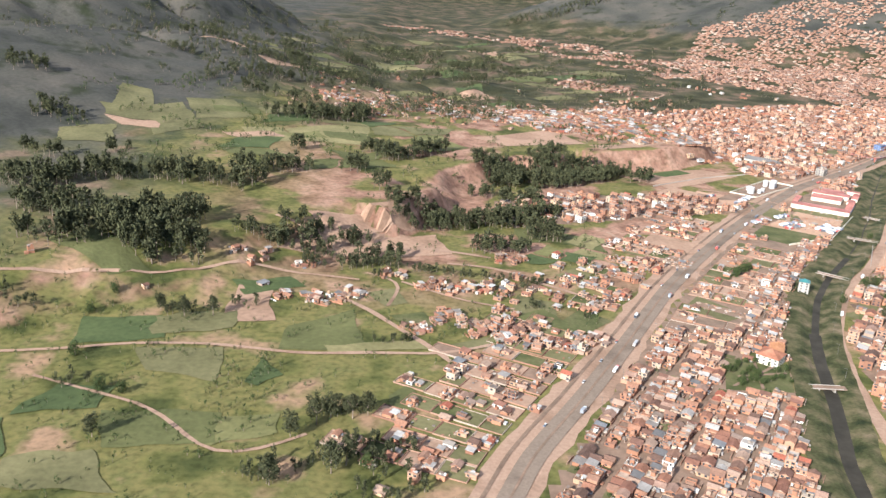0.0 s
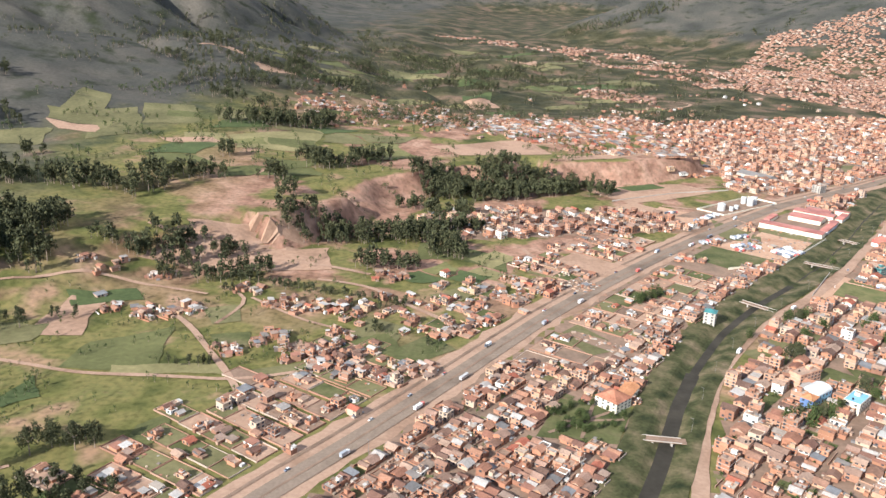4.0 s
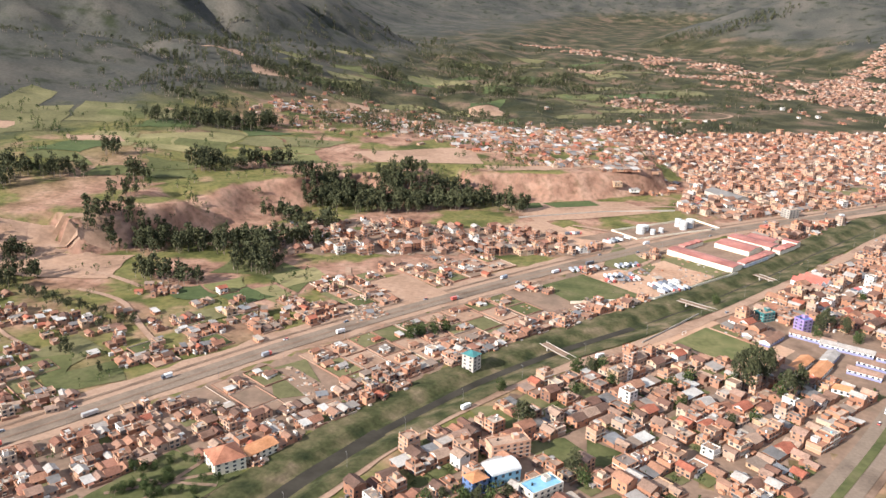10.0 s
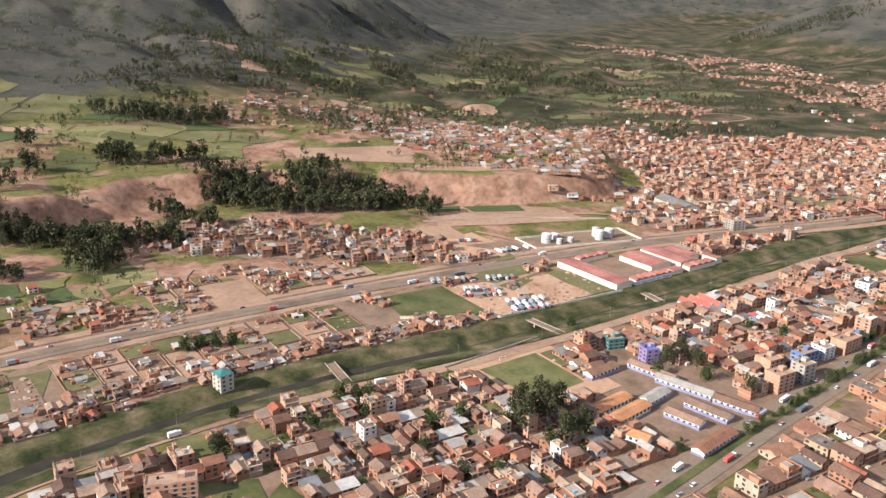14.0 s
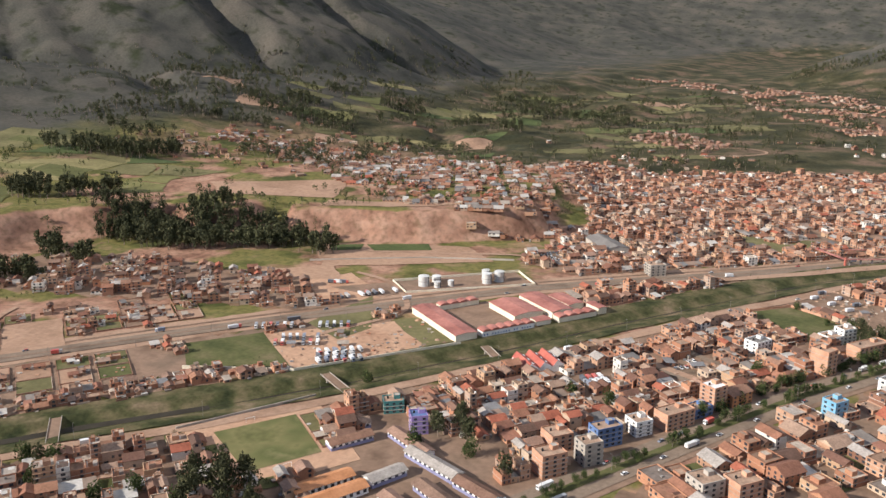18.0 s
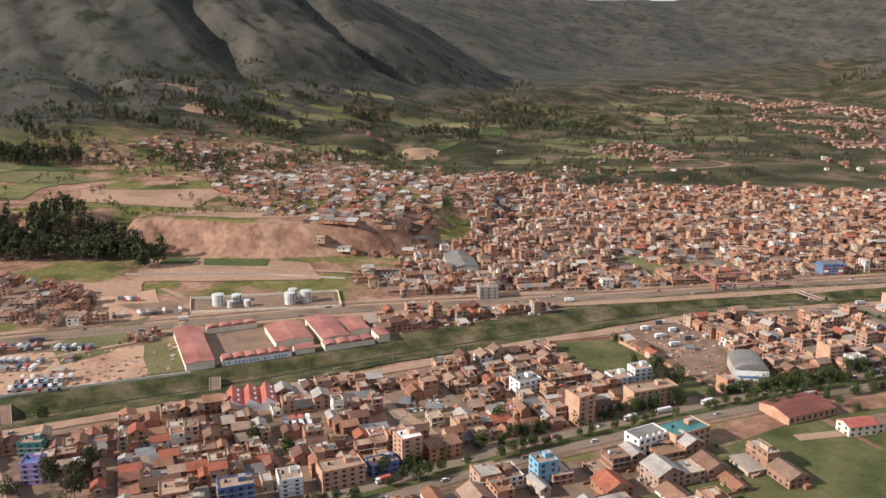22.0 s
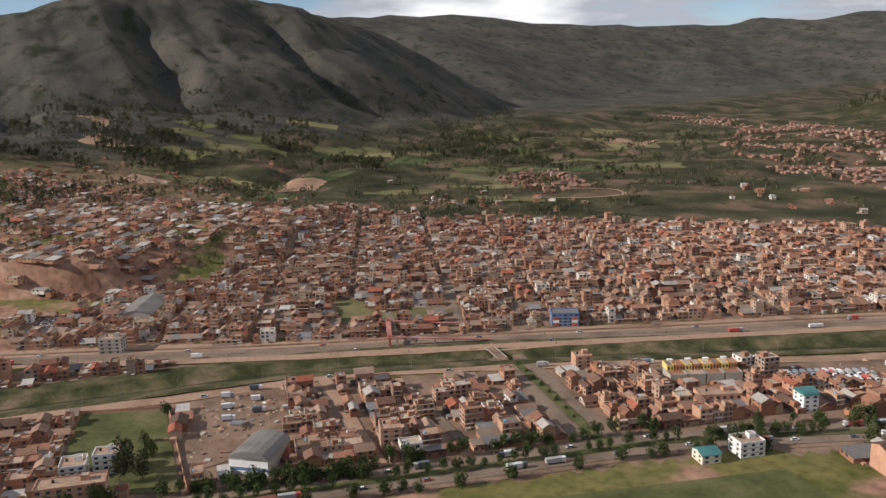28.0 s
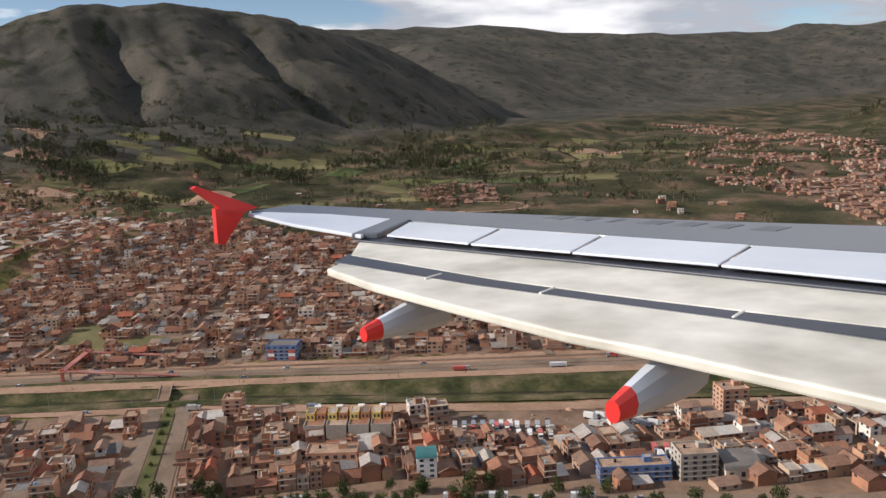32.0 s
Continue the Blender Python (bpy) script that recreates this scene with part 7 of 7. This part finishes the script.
# ---- street lamps and power poles ----
def make_lamp():
    e = thing("street_lamp", "tall slim grey street lamp", "street lamp", "street lamps")
    g = Geo()
    g.prism(0, 0, -0.2, 6.0, 0.07, 6, M["grey"], 0.04)
    part("pole", g, e)
    g = Geo()
    g.box(0.5, 0, 5.9, 6.0, 1.2, 0.08, 0, M["grey"])
    part("arm", g, e)
    g = Geo()
    g.box(1.1, 0, 5.8, 5.92, 0.4, 0.16, 0, M["grey"])
    part("lamp_head", g, e)
    return e


lamp = make_lamp()
first = True
for line, off, lo, hi in ((RIVER_ROAD, -4.5, 320, 980), (HIGHWAY, 10.0, 290, 1040), (AVENUE, 0.0, 480, 960)):
    for x, y in resample([p for p in line if lo < p[1] < hi], 26.0):
        m = Matrix.Translation((x + off * 0.8, y - off * 0.6, ground_z(x, y))) @ Matrix.Rotation(2.4, 4, "Z")
        if first:
            lamp.matrix_basis, first = m, False
        else:
            copy_thing(lamp, m)


# ---- the airliner's left wing, over the far end of the valley ----
SKIN = surface("wing_grey", [(0.12, 0.13, 0.15), (0.145, 0.155, 0.175)], 0.35, 3.0, 0.6, 0.08)
PALE = surface("wing_white", [(0.58, 0.63, 0.71), (0.66, 0.70, 0.77)], 0.35, 3.0, 0.8, 0.06)
FLAP = surface("flap_cream", [(0.50, 0.475, 0.40), (0.66, 0.64, 0.56), (0.72, 0.70, 0.63)], 0.45, 6.0, 1.6, 0.22)
# near-black colour standing in for shade inside the wing's gaps
SLOT_SHADE = surface("flap_slot", [(0.03, 0.036, 0.05), (0.05, 0.056, 0.075)], 0.5, 3.0, 0.6, 0.15)
RED = surface("signal_red", [(0.78, 0.035, 0.03), (0.82, 0.05, 0.045)], 0.35, 3.0, 0.8, 0.05)
LETTER = surface("faded_lettering", [(0.075, 0.08, 0.095), (0.09, 0.097, 0.112)], 0.4, 3.0, 0.6, 0.1)
wing = tagged(new("aircraft_wing"), "white and grey airliner wing with lowered flaps and red winglet", "wing")
wing.matrix_basis = Matrix(((-0.9982, 0.0474, -0.0375, 789.03), (-0.0472, -0.9989, -0.0042, 790.42), (-0.0376, -0.0024, 0.9993, 103.42), (0, 0, 0, 1)))


def plate(name, outline, top, thick, material, label="", parent=None):
    n = len(outline)
    g = Geo()
    p = [(x, y, z) for z in (top - thick, top) for x, y in outline]
    area = sum(outline[i - 1][0] * outline[i][1] - outline[i][0] * outline[i - 1][1] for i in range(n))
    f = [(i, (i + 1) % n, n + (i + 1) % n, n + i) for i in range(n)] + [tuple(range(n, 2 * n)), tuple(range(n - 1, -1, -1))]
    g.add(p, f if area > 0 else [tuple(reversed(q)) for q in f], material)
    o = part(name, g, parent or wing, label)
    b = o.modifiers.new("bevel", "BEVEL")
    b.width, b.segments = min(0.012, thick * 0.3), 2
    return o


plate("upper_skin", [(5.79, -0.06), (5.74, -0.58), (3.84, -0.62), (1.37, -0.79), (-0.15, -0.95), (-0.32, -0.03), (0.70, -0.01), (2.55, -0.03), (3.75, -0.13), (4.7, -0.16)], 0.0, 0.05, SKIN, "grey upper wing skin")
plate("aileron", [(5.58, 0.09), (5.51, -0.04), (4.7, -0.14), (3.75, -0.10), (3.35, 0.63), (4.44, 0.42)], 0.006, 0.03, PALE, "white aileron")
plate("track_gap", [(3.46, 0.63), (3.80, -0.12), (3.60, -0.12), (3.28, 0.52)], 0.012, 0.05, SKIN)
for q in ([(3.17, 0.54), (3.50, -0.02), (2.57, 0.0), (2.34, 0.59)], [(2.31, 0.6), (2.53, 0.0), (1.70, 0.02), (1.54, 0.59)], [(1.52, 0.6), (1.67, 0.01), (0.71, 0.01), (0.62, 0.6)], [(0.6, 0.61), (0.68, 0.02), (-0.33, 0.0), (-0.48, 0.67)]):
    plate("spoiler", q, 0.004, 0.014, PALE, "pale spoiler panel")
plate("flap", [(3.02, 1.02), (3.50, 0.50), (2.47, 0.52), (0.69, 0.55), (-0.46, 0.60), (-0.61, 1.22), (0.19, 1.24), (0.89, 1.24), (1.63, 1.2)], -0.05, 0.08, FLAP, "cream lowered flap with scuffs")
# the open slot is a dark plate, its shade given by colour
plate("flap_slot", [(3.1, 0.96), (0.26, 1.1), (-0.58, 1.08), (-0.64, 1.4), (0.2, 1.36), (1.62, 1.34), (2.95, 1.22)], -0.054, 0.03, SLOT_SHADE, "dark plate painting the shaded slot between the flaps")
tab = plate("flap_tab", [(2.83, 1.38), (2.91, 1.2), (1.57, 1.32), (0.17, 1.33), (-0.64, 1.38), (-0.78, 2.03), (0.29, 1.89), (0.69, 1.86), (1.46, 1.72), (2.19, 1.57)], -0.06, 0.05, FLAP, "white trailing flap section")
# added filler plate: closes the spoiler gap and paints its shade
plate("shroud", [(3.40, 0.62), (3.46, 0.40), (-0.45, 0.45), (-0.5, 0.715), (1.5, 0.64)], -0.035, 0.02, SLOT_SHADE, "added dark plate painting the shaded gap under the spoilers")
for x in (2.0, 1.2, 0.2):
    plate("bracket", [(x, 1.2), (x + 0.02, 1.2), (x + 0.01, 1.35), (x - 0.01, 1.35)], -0.048, 0.03, FLAP)
for x, y, w, h in ((1.98, 1.25, 0.60, 0.12), (0.32, 1.5, 0.60, 0.135)):
    n, pts = 10, []
    g = Geo()
    for j in range(12):
        t = j / 11
        r = h * (1.0 - 0.66 * t ** 1.2)
        pts += [(x + r * 0.72 * math.cos(2 * math.pi * i / n), y + w * t, -0.225 - 0.03 * t + r * math.sin(2 * math.pi * i / n)) for i in range(n)]
    g.add(pts, [(j * n + i, (j + 1) * n + i, (j + 1) * n + (i + 1) % n, j * n + (i + 1) % n) for j in range(9) for i in range(n)], PALE)
    f = part("flap_fairing", g, wing, "pale flap track fairing")
    g = Geo()
    g.add(pts[9 * n:], [(k + i, k + n + i, k + n + (i + 1) % n, k + (i + 1) % n) for k in (0, n) for i in range(n)] + [tuple(range(3 * n - 1, 2 * n - 1, -1))], RED)
    part("fairing_tip", g, f, "red fairing tip")


def fence(name, outline, label):
    g = Geo()
    n = len(outline)
    p = [(x, y, z) for x in (5.72, 5.78) for y, z in outline]
    g.add(p, [(i, (i + 1) % n, n + (i + 1) % n, n + i) for i in range(n)] + [tuple(range(n, 2 * n)), tuple(range(n - 1, -1, -1))], RED)
    part(name, g, wing, label)


fence("winglet_upper", [(0.56, 0.29), (0.52, 0.31), (-0.13, 0.03), (0.23, -0.02), (0.35, 0.12)], "red upper winglet fence")
fence("winglet_lower", [(0.35, 0.08), (0.03, 0.0), (0.29, -0.28), (0.36, -0.25)], "red lower winglet fence")
for i, w in enumerate((0.16, 0.12, 0.05, 0.16, 0.14, 0.12, 0.16)):
    x = 2.55 - i * 0.27
    plate("letter_bar", [(x, -0.50), (x - w, -0.50), (x - w - 0.03, -0.68), (x - 0.03, -0.68)], 0.003, 0.004, LETTER)
